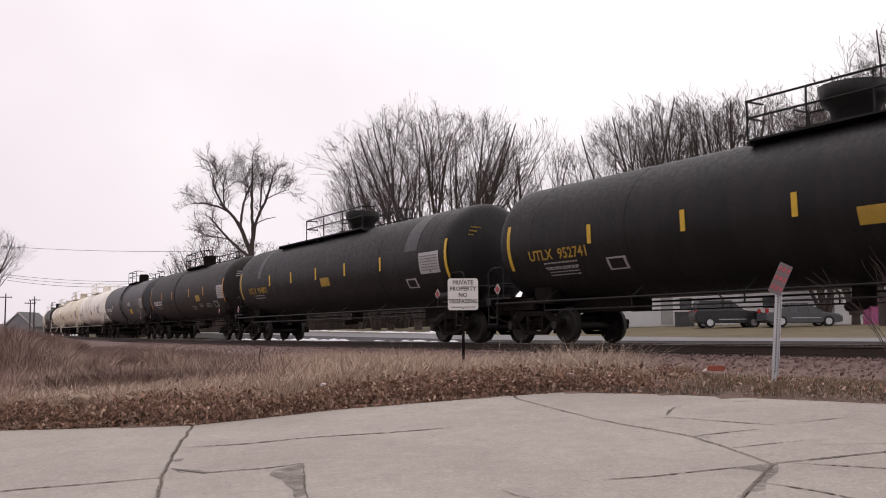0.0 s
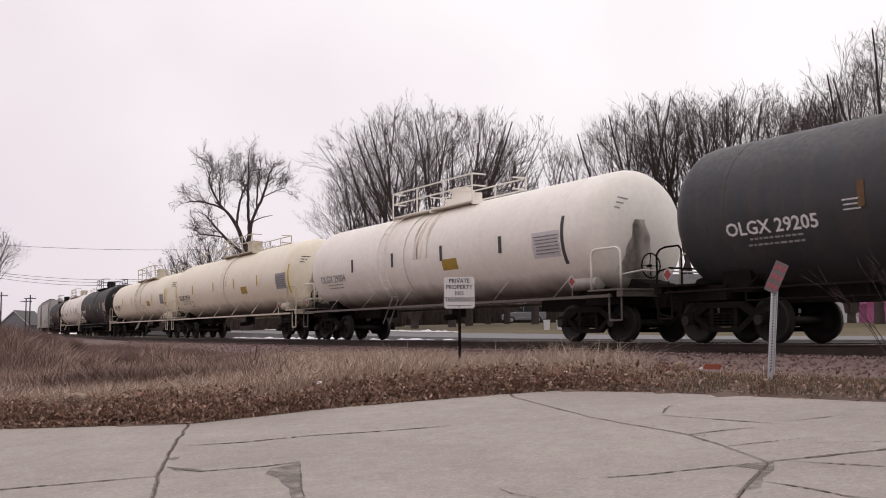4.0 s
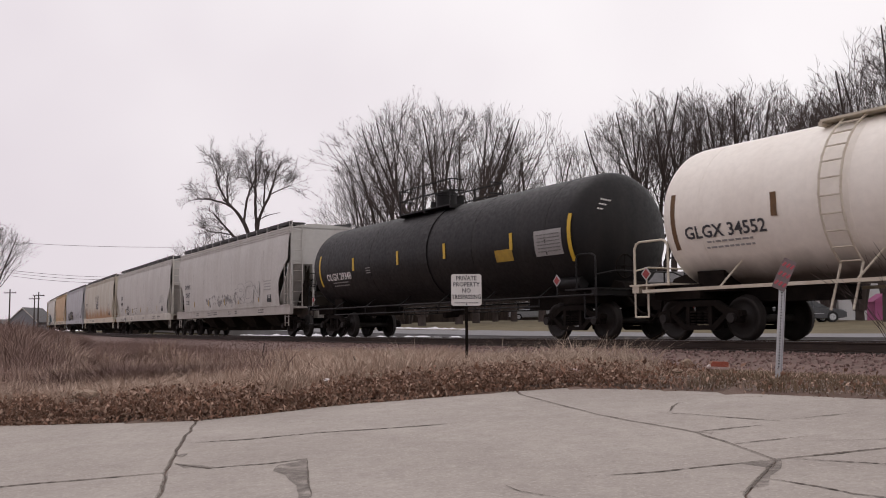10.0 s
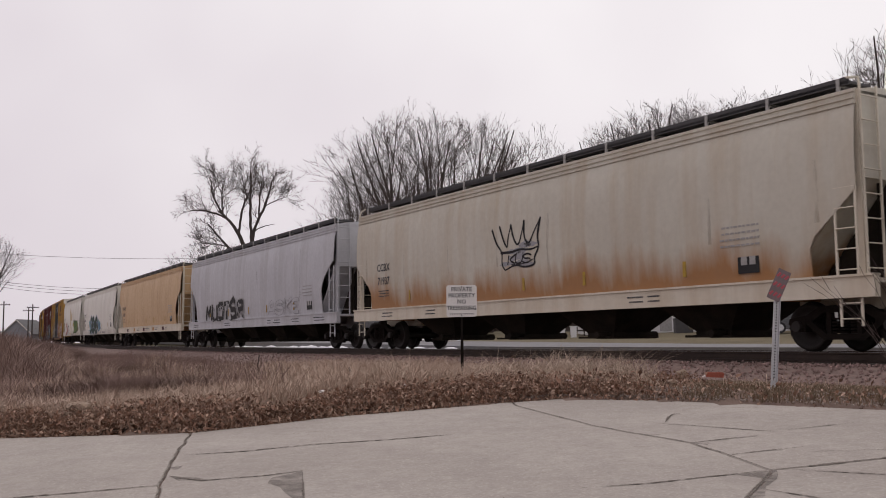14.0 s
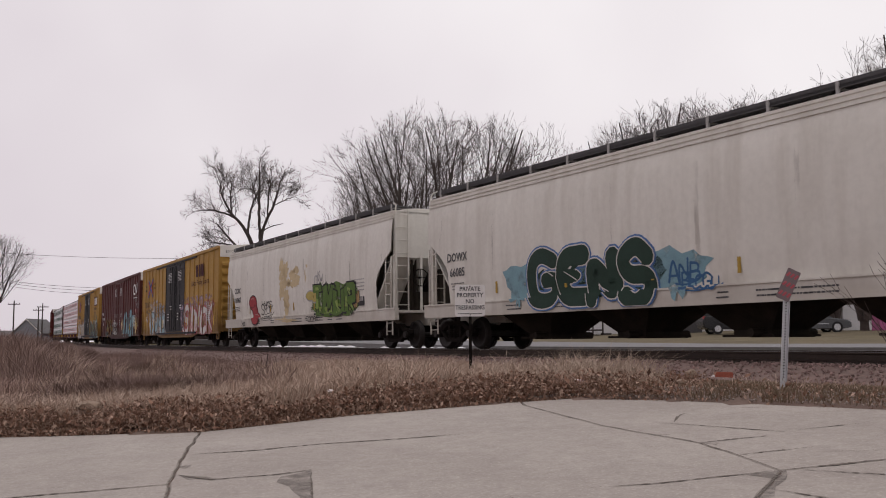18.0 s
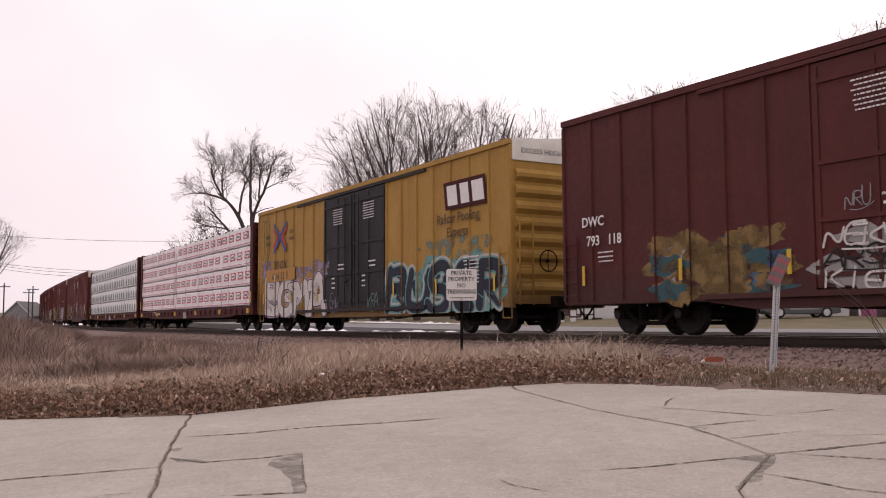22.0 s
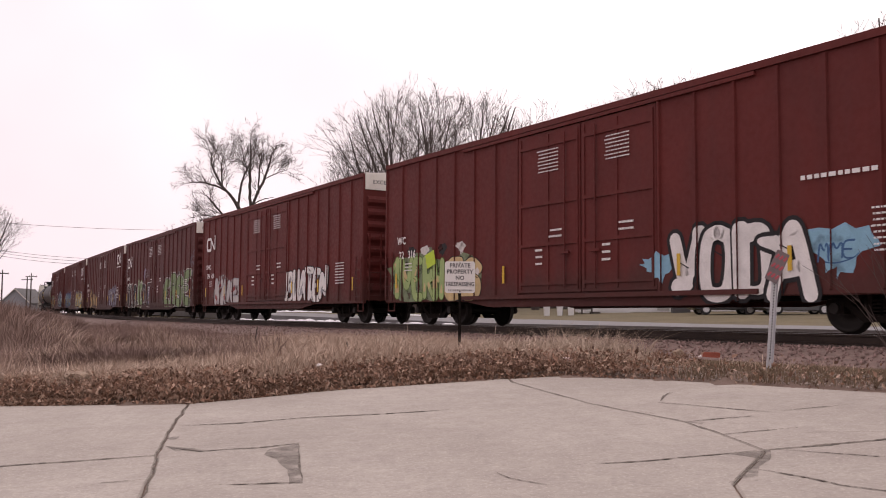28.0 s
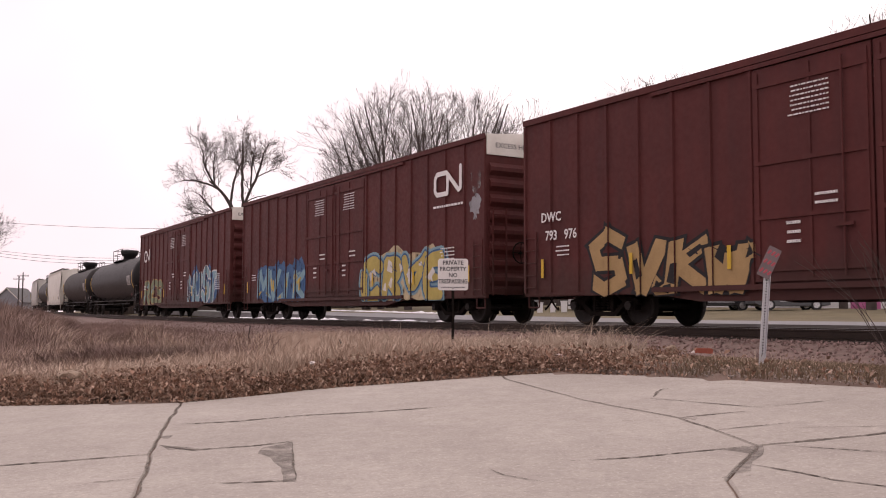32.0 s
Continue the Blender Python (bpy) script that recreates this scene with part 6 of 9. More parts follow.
    tank_car(-108.52, -91.14, "black tank car with bright yellow stripes", bk, bk, wp, "OLGX 29348", 5.3, (1.6, -1.6), 0.2, (3.99, 0.71, -2.2, -5.6), (6.92, -8.0), (-6.6, -7.7), -5.2, None, ((2.9, 0.35, -12),), hatch="drum", band=(-1.0,), read_at=-99.375, rear_more=0.5, front_more=0.1)


def hoppers():
    hg, hw = M_HOPGREY, M_HOPWHITE
    c = hopper_car(-89.6, -71.1, "pale grey covered hopper car", hg, ("DOWX", "21617"), seed=1, number_x=6.81)
    for k, x in enumerate((2.6, 1.7, 0.8, -0.1, -1.0, -1.9, -2.7)):
        blob(c, x, 1.36 + 0.05 * (k % 2), 1.2, 0.62, S_FOG, 101 + k)
    graffiti(c, (-2.2, -5.4), 1.5, 2.5, "RON", hg, S_FAINT, None, None, None, 4, thick=0.2, rim=0.03)
    c = hopper_car(-69.7, -50.4, "pale grey covered hopper car with black outline tags", hg, ("CCBX", "58942"), seed=2, sill_paint=hw, number_x=7.05, cut=2.75)
    ring = [(4.74 + 0.55 * math.cos(q * 0.4), 1.71 + 0.31 * math.sin(q * 0.4) - 0.04 * math.cos(q * 0.4)) for q in range(35)]
    brush(c, [ring, [(5.75, 1.72), (5.55, 1.82), (5.35, 1.66)]], 0.035, S_BLACK, "round black spray-painted tag")
    scrawl(c, 4.78, 1.55, 0.95, 0.36, S_BLACK, 5, width=0.05, word="MES")
    scrawl(c, 4.72, 1.42, 0.55, 0.16, S_BLACK, 55, width=0.025, word="ENE")
    scrawl(c, 3.75, 1.55, 0.6, 0.22, S_GREY, 56, width=0.025)
    brush(c, [[(2.85, 1.30), (3.05, 1.45), (3.02, 1.72), (2.75, 1.80), (2.55, 1.72), (2.45, 1.78), (2.1, 1.74), (1.95, 1.82), (1.75, 1.72), (1.5, 1.82), (1.25, 1.74), (1.35, 1.58), (1.1, 1.50), (1.0, 1.56), (0.85, 1.45)],
              [(2.75, 1.62), (2.6, 1.50), (2.7, 1.36), (2.45, 1.35), (2.4, 1.62)], [(2.1, 1.66), (2.05, 1.38), (1.85, 1.62), (1.7, 1.38), (1.62, 1.66)], [(1.45, 1.66), (1.3, 1.56), (1.5, 1.46), (1.3, 1.36)]], 0.032, S_BLACK, "black outline of fat joined letters")
    brush(c, [[(-2.45, 2.2), (-2.5, 1.8), (-2.75, 1.5), (-3.0, 1.75), (-3.0, 2.3)], [(-3.0, 2.3), (-2.95, 1.7), (-3.25, 1.42), (-3.45, 1.8), (-3.5, 2.35)], [(-3.65, 1.9), (-3.7, 1.45), (-3.95, 1.40), (-4.2, 1.55), (-4.15, 1.85), (-3.8, 1.95), (-3.85, 2.2), (-4.3, 2.25), (-4.4, 2.42)],
              [(-3.3, 2.4), (-3.38, 2.28)]], 0.026, S_BLACK, "thin looping black tag")
    brush(c, [[(-6.15, 2.1), (-6.35, 1.9), (-6.3, 1.6), (-6.6, 1.42), (-6.75, 1.55)], [(-6.6, 2.1), (-6.75, 2.0), (-6.95, 2.12), (-6.75, 2.2), (-6.6, 2.1)], [(-7.1, 2.2), (-7.35, 2.3), (-7.5, 2.15), (-7.45, 1.9), (-7.6, 1.75)]], 0.03, S_FAINT, "faint grey outline of a face-like tag")
    scrawl(c, 6.75, 0.98, 1.3, 0.14, S_BLACK, 71, width=0.028, word="HOMEK")
    scrawl(c, 5.25, 0.98, 0.55, 0.14, S_BLACK, 72, width=0.022, word="ABC")
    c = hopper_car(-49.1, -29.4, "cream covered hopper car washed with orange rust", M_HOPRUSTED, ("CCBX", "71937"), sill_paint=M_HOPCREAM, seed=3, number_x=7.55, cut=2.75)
    flaked(c, 0.15, 2.1, 1.5, 0.62, S_GREY, 8, 10)
    brush(c, [[(1.3, 3.15), (1.1, 2.75), (0.85, 2.55), (0.9, 2.2), (0.75, 2.06)], [(0.95, 3.2), (0.8, 2.85), (0.62, 2.6), (0.6, 2.85), (0.45, 3.2)], [(0.45, 3.2), (0.35, 2.85), (0.15, 2.62), (0.0, 2.9), (-0.12, 3.25)], [(-0.12, 3.25), (-0.1, 2.85), (-0.3, 2.62), (-0.5, 2.9), (-0.8, 3.25)],
              [(-0.8, 3.25), (-0.65, 2.8), (-0.75, 2.55), (-0.5, 2.3), (-0.55, 2.12), (-0.1, 2.08), (0.3, 2.18), (0.75, 2.06)], [(0.9, 2.52), (0.4, 2.5), (0.1, 2.56), (-0.35, 2.5), (-0.7, 2.56)]], 0.075, S_BLACK, "black spiky crown-shaped tag")
    scrawl(c, 0.15, 2.22, 1.0, 0.24, S_BLACK, 58, width=0.05, word="KUS")
    c = hopper_car(-28.2, -8.5, "blue-grey covered hopper car", M_HOPBLUE, None, seed=4)
    graffiti(c, (6.6, 0.6), 1.25, 2.2, "MUDTSR", S_BLACK, S_FAINT, None, S_GREY, None, 9, thick=0.24, hard=True)
    graffiti(c, (-2.5, -6.2), 1.35, 2.0, "ASKE", M_HOPBLUE, S_GREY, None, None, None, 10, thick=0.2, rim=0.02)
    c = hopper_car(-7.0, 12.4, "tan covered hopper car with rusty streaks", M_HOPTAN, ("DOWX", "67271"), seed=5, sill_paint=M_HOPCREAM, number_x=7.41)
    for k, x in enumerate((6.0, 3.6, 0.5, -2.4, -5.1)):
        part("sill_patch", decal("sill_patch", 0.5, 0.2, M_RUST if k % 2 else M_DARKMAROON), c, "", pose(x, 1.552, 1.1))
    c = hopper_car(13.6, 33.3, "white covered hopper car with a blue and green piece", hw, ("DOWX", "66085"), seed=6, number_x=7.83)
    blob(c, 4.85, 1.05, 1.3, 1.15, S_SKY, 41)
    blob(c, -0.75, 1.05, 1.9, 1.1, S_SKY, 42)
    for k, x in enumerate((3.7, 2.8, 1.9, 1.0, 0.4)):
        blob(c, x, 1.0, 1.4, 1.1, S_BOTTLE, 45 + k)
    graffiti(c, (4.35, -0.2), 0.98, 2.42, "GENS", S_BOTTLE, S_WHITE, None, S_BOTTLE, S_BRIGHTBLUE, 11, thick=0.36, lean=-0.05, rim=0.03, label="bottle-green letters with thin white edges and a blue rim")
    blob(c, 2.35, 1.55, 0.55, 0.5, S_SKY, 43)
    blob(c, 0.85, 1.35, 0.7, 0.3, S_SKY, 44)
    scrawl(c, -0.9, 1.45, 0.85, 0.42, S_BLUE, 31, width=0.06)
    scrawl(c, -1.3, 1.28, 1.0, 0.3, S_BLUE, 32, width=0.05)
    c = hopper_car(35.0, 53.3, "white covered hopper car with a green piece", hw, ("CCRX", "020467"), seed=7, number_x=7.2)
    graffiti(c, (-2.1, -6.1), 1.15, 2.4, "TMUR", S_GREEN, S_BLACK, S_GREEN, S_LIME, None, 13, thick=0.24, hard=True, label="black-edged letters on yellow-green")
    blob(c, -4.1, 1.2, 3.9, 0.42, S_LIME, 14)
    fat_shape(c, ((-1.85, 2.0, 0.85, 0.34), (-2.25, 1.95, 0.5, 0.42)), S_YELLOW, S_FAINT, "yellow arrow-like bulge with a grey rim")
    graffiti(c, (-5.7, -6.3), 1.4, 2.1, "EN", S_TAN, S_BLACK, None, None, None, 16, thick=0.2, rim=0.02)
    scrawl(c, -2.7, 2.4, 0.8, 0.42, S_GREY, 35)
    fat_shape(c, ((5.0, 1.97, 1.0, 0.62), (4.78, 1.62, 0.7, 0.5), (4.62, 1.28, 0.95, 0.52)), S_CHERRY, S_BLACK, "fat red figure with a black rim")
    brush(c, [[(5.2, 2.14), (5.0, 2.2), (4.8, 2.12)], [(4.75, 1.45), (4.5, 1.46), (4.35, 1.38)]], 0.05, S_PINK, "pale shine strokes on the red figure", 0.0105)
    brush(c, [[(5.35, 1.78), (4.95, 1.76), (4.7, 1.9)]], 0.04, S_BLACK, "black fold line on the red figure", 0.0105)
    scrawl(c, 3.25, 1.42, 1.45, 0.44, S_BLACK, 33, width=0.035, word="SEOK")
    scrawl(c, 3.2, 1.75, 1.3, 0.26, S_BLACK, 34, width=0.03, word="VNKS")
    scrawl(c, 3.15, 1.2, 1.3, 0.16, S_BLACK, 36, width=0.022)
    scrawl(c, 6.27, 1.0, 0.5, 0.16, S_BLACK, 37, width=0.02)
    scrawl(c, -2.15, 1.42, 0.7, 0.18, S_BLACK, 38, width=0.025)
    scrawl(c, -2.1, 1.05, 1.3, 0.18, S_BLACK, 39, width=0.03)
    flaked(c, 1.05, 2.1, 0.95, 1.6, S_STRAW, 5, 22)
    flaked(c, 0.75, 1.1, 0.7, 1.3, S_STRAW, 6, 12)
    flaked(c, -0.05, 2.45, 1.25, 1.05, S_STRAW, 7, 12)
    flaked(c, 1.0, 1.0, 2.2, 0.22, S_STRAW, 9, 10)
    flaked(c, -1.4, 2.3, 0.3, 1.0, S_STRAW, 10, 4)


def boxcars():
    yl, mr, rd = M_BOXYELLOW, M_MAROON, M_REDBROWN
    c = boxcar(54.5, 73.7, "yellow boxcar with black doors and sprayed letters", yl, M_BOXBLACK, None, seed=1)
    blob(c, 7.2, 1.2, 2.2, 0.9, S_HAZE, 51)
    blob(c, 5.4, 1.7, 3.4, 1.3, S_HAZE, 52)
    graffiti(c, (6.9, 2.55), 0.72, 2.0, "GVMD", S_PALEBLUE, S_NAVY, S_HAZE, S_WHITE, S_HAZE, 17, thick=0.26)
    graffiti(c, (5.9, 2.9), 1.85, 2.6, "DIRTS", S_GREY, S_BLACK, None, None, None, 18, thick=0.14, rim=0.025, hard=True)
    blob(c, -1.9, 1.0, 1.2, 1.6, S_LILACHAZE, 53)
    blob(c, -5.2, 1.9, 5.5, 0.9, S_LILACHAZE, 54)
    graffiti(c, (-2.3, -8.5), 0.66, 2.3, "SINCK", S_WHITE, S_ROSE, S_BLUSH, S_BLUSH, S_ROSE, 19, thick=0.21, lean=0.08, rim=0.04)
    cross_logo(c, 6.9, 3.75, 0.60)
    pool_marks(c, "66  27  95")
    lettering(c, "Railcar Pooling Experts", -5.95, 1.575, 3.42, 0.42, M_DARKMAROON, 0.0, 0.95)
    bar_logo(c, -5.85, 4.05, 1.9, 0.9, M_DARKMAROON)
    c = boxcar(74.9, 93.7, "dark brown boxcar with a sky-blue piece", mr, None, "DWC/793   118", seed=2, number_x=7.95)
    blob(c, -2.35, 0.72, 1.5, 1.3, S_BUTTER, 6)
    blob(c, -8.0, 0.72, 2.2, 1.4, S_BUTTER, 7)
    blob(c, -8.6, 0.75, 1.1, 1.6, S_BLUSH, 71)
    for k, (x, z) in enumerate(((-7.2, 2.1), (-7.7, 2.25), (-8.3, 2.15), (-8.9, 1.9), (-8.9, 1.1), (-1.8, 1.2), (-2.0, 1.7))):
        blob(c, x, z, 0.42, 0.34, S_BLUSH if k % 2 else S_ROSE, 80 + k)
    graffiti(c, (-2.6, -7.6), 0.66, 2.35, "FAST", S_SKY, S_TEAL, None, S_PALEBLUE, None, 20, thick=0.33, lean=0.1, rim=0.04)
    scrawl(c, -8.2, 3.05, 1.5, 0.4, S_GREY, 91, width=0.02)
    scrawl(c, -8.4, 2.65, 1.1, 0.3, S_GREY, 92, width=0.02)
    for k, (x, w, paint, n) in enumerate(((5.6, 2.2, S_MUD, 16), (4.1, 2.2, S_MUD, 16), (4.9, 3.4, S_TEAL, 7), (5.0, 3.2, S_MUD, 9), (3.5, 0.7, S_BLUE, 4), (5.9, 1.4, S_GREY, 4))):
        flaked(c, x, 0.70, w, 1.35, paint, 121 + k, n, True)
    flaked(c, 1.35, 0.75, 2.0, 1.2, S_FOG, 130, 9)
    for k, (z, word) in enumerate(((0.85, "KIEMS"), (1.2, "ARSOU"), (1.55, "NEKWU"))):
        scrawl(c, 1.35, z, 1.9, 0.34, S_BLACK if k == 1 else S_WHITE, 131 + k, y=1.60, width=0.045, word=word)
    for k, (x, z) in enumerate(((1.6, 2.2), (0.5, 2.0), (-0.5, 2.1), (-1.0, 1.5))):
        scrawl(c, x, z, 0.5, 0.3, S_GREY, 93 + k, y=1.60, width=0.02)
    noodle_logo(c, -7.75, 3.95, 1.48)
    part("web_writing", text_bars(1.5, 0.2, 1, M_WHITEPAINT, 60), c, "", pose(-7.75, 1.575, 3.35))
    c = boxcar(95.8, 114.8, "yellow boxcar with black doors and large white letters", yl, M_BOXBLACK, None, seed=3)
    blob(c, 8.6, 1.75, 1.3, 1.2, S_LILAC, 15)
    blob(c, 5.6, 1.9, 3.4, 0.7, S_LILAC, 16)
    blob(c, 2.9, 1.7, 1.8, 1.0, S_LILAC, 17)
    part("number_patch", decal("number_patch", 3.2, 0.5, M_PATCHORANGE, 0.002), c, "faded orange patch behind the number", pose(6.85, 1.572, 2.28))
    graffiti(c, (8.6, 2.3), 0.56, 2.2, "BGMA", S_WHITE, S_NAVY, None, S_FOGWHITE, S_LILACHAZE, 23, thick=0.27, lean=0.06, rim=0.035)
    scrawl(c, 8.7, 3.1, 0.9, 1.5, S_BLACK, 94, width=0.03)
    graffiti(c, (-2.5, -9.2), 0.60, 2.12, "BUSER", S_NAVY, S_TURQUOISE, S_TURQUOISE, S_NAVY, S_FOGWHITE, 24, thick=0.22, lean=0.15, rim=0.05)
    blob(c, -6.6, 2.0, 4.0, 0.8, S_TURQHAZE, 18)
    scrawl(c, 1.5, 0.8, 0.7, 0.5, S_LILAC, 97, y=1.60, width=0.025)
    scrawl(c, -1.6, 0.8, 0.8, 0.5, S_TURQHAZE, 98, y=1.60, width=0.03)
    cross_logo(c, 6.9, 3.8, 0.60)
    pool_marks(c, "6  66 33  5", -1.0)
    bar_logo(c, -7.3, 3.9, 2.2, 0.8, M_WHITEPAINT, M_DARKMAROON)
    lettering(c, "Railcar Pooling\nExperts", -6.9, 1.576, 3.05, 0.40, M_DULLBROWN, 0.006, 0.95)
    lumber_car(115.75, 139.3, "centre-beam car stacked with white-wrapped lumber", "white-wrapped lumber printed with red marks", "red", 1)
    lumber_car(140.35, 163.6, "centre-beam car stacked with green-printed lumber", "grey-white wrapped lumber with green tree marks", "green", 2)
    c = boxcar(164.9, 184.0, "red-brown boxcar with pale tags", rd, None, None, seed=4)
    graffiti(c, (8.4, 3.6), 0.72, 2.25, "SKE", S_PALEGREEN, S_BLACK, None, S_WHITE, None, 25, thick=0.22)
    graffiti(c, (-2.2, -7.2), 0.75, 2.1, "NORUW", rd, S_GREY, None, None, None, 26, thick=0.12, rim=0.035, hard=True)
    blob(c, -0.5, 1.2, 0.8, 1.2, S_GREY, 26)
    c = boxcar(185.9, 205.2, "red-brown boxcar with big white block letters", rd, None, "WC/22   316", seed=5, number_x=8.2)
    blob(c, 7.6, 0.8, 3.4, 1.3, S_PALEGREEN, 61)
    graffiti(c, (9.2, 6.0), 0.70, 2.1, "IVERH", S_PALELIME, S_GREEN, S_PALEGREEN, S_BUTTER, None, 27, thick=0.3, lean=0.0, rim=0.025)
    graffiti(c, (6.0, 4.3), 0.70, 2.0, "ES", S_BUTTER, S_BLACK, S_PALEGREEN, S_WHITE, None, 47, thick=0.3, rim=0.03)
    for k, x in enumerate((8.0, 7.2, 6.2, 5.2)):
        blob(c, x, 2.0, 0.5, 0.35, S_WHITE if k % 2 else S_BLACK, 64 + k)
    part("sticker", decal("sticker", 0.5, 0.42, M_STICKER, 0.003), c, "fluorescent yellow-green notice", pose(6.75, 1.60, 1.92, 0, 16, 0))
    blob(c, -2.55, 1.0, 1.0, 0.62, S_BRIGHTSKY, 8)
    blob(c, -6.75, 1.0, 1.5, 0.95, S_BRIGHTSKY, 7)
    graffiti(c, (-2.85, -6.25), 0.56, 2.12, "VODA", S_CHALK, S_BLACK, None, None, None, 29, thick=0.25, lean=0.05, rim=0.085)
    scrawl(c, -6.7, 1.3, 0.7, 0.35, S_BLUE, 99, width=0.04)
    part("web_writing", text_bars(1.6, 0.24, 1, M_WHITEPAINT, 61), c, "", pose(-6.75, 1.575, 2.75))
    c = boxcar(206.8, 225.7, "brown boxcar with white and silver letters", rd, None, "DWC/794   658", seed=6, number_x=7.92)
    graffiti(c, (7.3, 3.7), 0.72, 2.0, "KNE", S_FOGWHITE, S_GREY, S_FOGWHITE, S_RED, None, 29, thick=0.26)
    graffiti(c, (-2.4, -6.5), 0.76, 2.14, "BUATEN", S_CHALK, S_BLACK, None, S_GREY, None, 30, thick=0.26, rim=0.045)
    noodle_logo(c, 7.95, 3.70, 1.35)
    c = boxcar(227.2, 246.2, "brown boxcar with a large pale green piece", mr, None, "DWC/794   378", seed=7, number_x=7.88)
    blob(c, -5.4, 1.0, 6.6, 1.7, S_GREYHAZE, 32)
    graffiti(c, (-2.6, -8.5), 0.66, 2.5, "ERSE", S_SAGE, S_DARKGREEN, None, S_PALEGREEN, S_FOGWHITE, 31, thick=0.25, lean=0.08, rim=0.045)
    blob(c, -9.0, 0.8, 0.8, 1.9, S_GREYHAZE, 33)
    scrawl(c, -8.9, 2.9, 0.8, 0.6, S_BLUEGREY, 96, width=0.04)
    graffiti(c, (8.7, 5.35), 0.62, 2.15, "TUP", S_BLACK, S_WHITE, None, None, None, 33, thick=0.3, lean=0.05, rim=0.06)
    graffiti(c, (5.4, 3.65), 0.62, 2.42, "IC", S_SAGE, S_WHITE, None, None, S_SAGE, 34, thick=0.3)
    graffiti(c, (3.75, 1.2), 0.62, 2.15, "DIE", S_BLACK, S_WHITE, None, S_LILAC, None, 35, thick=0.42, hard=True, rim=0.03)
    brush(c, [[(3.0, 3.05), (3.45, 2.62), (3.1, 2.58), (3.5, 2.1)]], 0.2, S_LILAC, "lilac lightning stroke")
    scrawl(c, 2.2, 2.6, 1.2, 0.35, S_GREY, 95, y=1.60, width=0.022)
    scrawl(c, 9.0, 2.9, 0.7, 0.7, S_GREY, 90, width=0.024)
    noodle_logo(c, 7.9, 3.65, 1.35)
    c = boxcar(247.5, 266.5, "brown boxcar with sand and black letters", mr, None, "DWC/793   976", seed=8, number_x=8.05)
    graffiti(c, (7.0, 2.4), 0.64, 1.92, "SVKW", S_TAN, S_BLACK, None, S_BLACK, None, 36, thick=0.28, hard=True, rim=0.075)
    graffiti(c, (-3.2, -6.9), 0.70, 2.1, "ORCS", S_BLUEGREY, S_BLACK, S_LILAC, S_FOGWHITE, None, 37, thick=0.24, hard=True, rim=0.035)
    noodle_logo(c, -7.95, 4.15, 1.40)
    part("web_writing", text_bars(1.6, 0.2, 1, M_WHITEPAINT, 62), c, "", pose(-7.95, 1.575, 3.6))
    c = boxcar(268.2, 287.3, "brown boxcar with blue and yellow pieces", mr, None, None, seed=9)
    graffiti(c, (7.6, 2.5), 0.70, 2.2, "MVIK", S_SKY, S_BLUE, S_BLUE, S_YELLOW, None, 38, thick=0.2, hard=True)
    graffiti(c, (-2.4, -7.6), 0.66, 2.15, "CRVE", S_YELLOW, S_BLUE, S_CREAM, S_WHITE, S_SKY, 39, thick=0.3)
    noodle_logo(c, -7.7, 3.95, 1.44)
    part("web_writing", text_bars(1.6, 0.2, 1, M_WHITEPAINT, 63), c, "", pose(-7.7, 1.575, 3.3))
    blob(c, -9.05, 2.75, 0.55, 0.75, S_GREY, 12)
    blob(c, -9.1, 3.4, 0.5, 0.8, S_FOG, 13)
    c = boxcar(289.0, 307.7, "brown boxcar with small sprayed letters", mr, None, None, seed=10)
    graffiti(c, (8.2, 3.2), 0.72, 2.2, "RES", S_PALEGREEN, S_TAN, None, S_SKY, None, 40, thick=0.22)
    graffiti(c, (-2.2, -7.4), 0.75, 2.4, "HUST", S_SKY, S_WHITE, S_BLUE, S_BLUE, None, 41, thick=0.24)
    noodle_logo(c, 7.4, 3.65, 1.35)


def tail():
    """What follows round the bend."""
    bk, gy = M_BLACK, M_GREYPAINT
    tank_car(309.0, 329.2, "dark grey-black tank car, unmarked", bk, bk, gy, None, dome=0.8)
    tank_car(330.3, 350.0, "brown-black tank car with a pale top", M_BROWNBLACK, bk, gy, None, dome=0.8)
    hopper_car(351.5, 369.5, "white covered hopper car at the rear", M_HOPWHITE, None, seed=21)
    tank_car(370.9, 390.0, "plain black tank car at the rear", bk, bk, gy, None, dome=0.5, hatch="drum")
    hopper_car(391.5, 410.5, "pale grey covered hopper car at the rear", M_HOPGREY, None, seed=22)
    tank_car(411.9, 431.0, "plain black tank car at the rear", bk, bk, gy, None, dome=0.5, hatch="drum")
    boxcar(432.5, 451.5, "plain brown boxcar at the rear", M_MAROON, None, None, seed=23)


M_DULLBROWN = mat("faded_brown_lettering", (0.075, 0.05, 0.022), 0.7, None, 5, 0.3)
S_TAGGREEN, S_TAGGREY = spray("tag_green", (0.20, 0.30, 0.25)), spray("tag_grey", (0.30, 0.31, 0.30))
S_STRAW = spray("straw", (0.63, 0.51, 0.31))
S_CHERRY = spray("cherry_red", (0.36, 0.045, 0.05), 1.0)
S_BOTTLE = spray("bottle_green", (0.022, 0.05, 0.036))
S_BRIGHTBLUE = spray("bright_blue", (0.09, 0.19, 0.42))
S_FAINT = spray("faint_grey", (0.37, 0.36, 0.35))
S_FOG = spray("pale_fog", (0.34, 0.33, 0.325), 0.45)


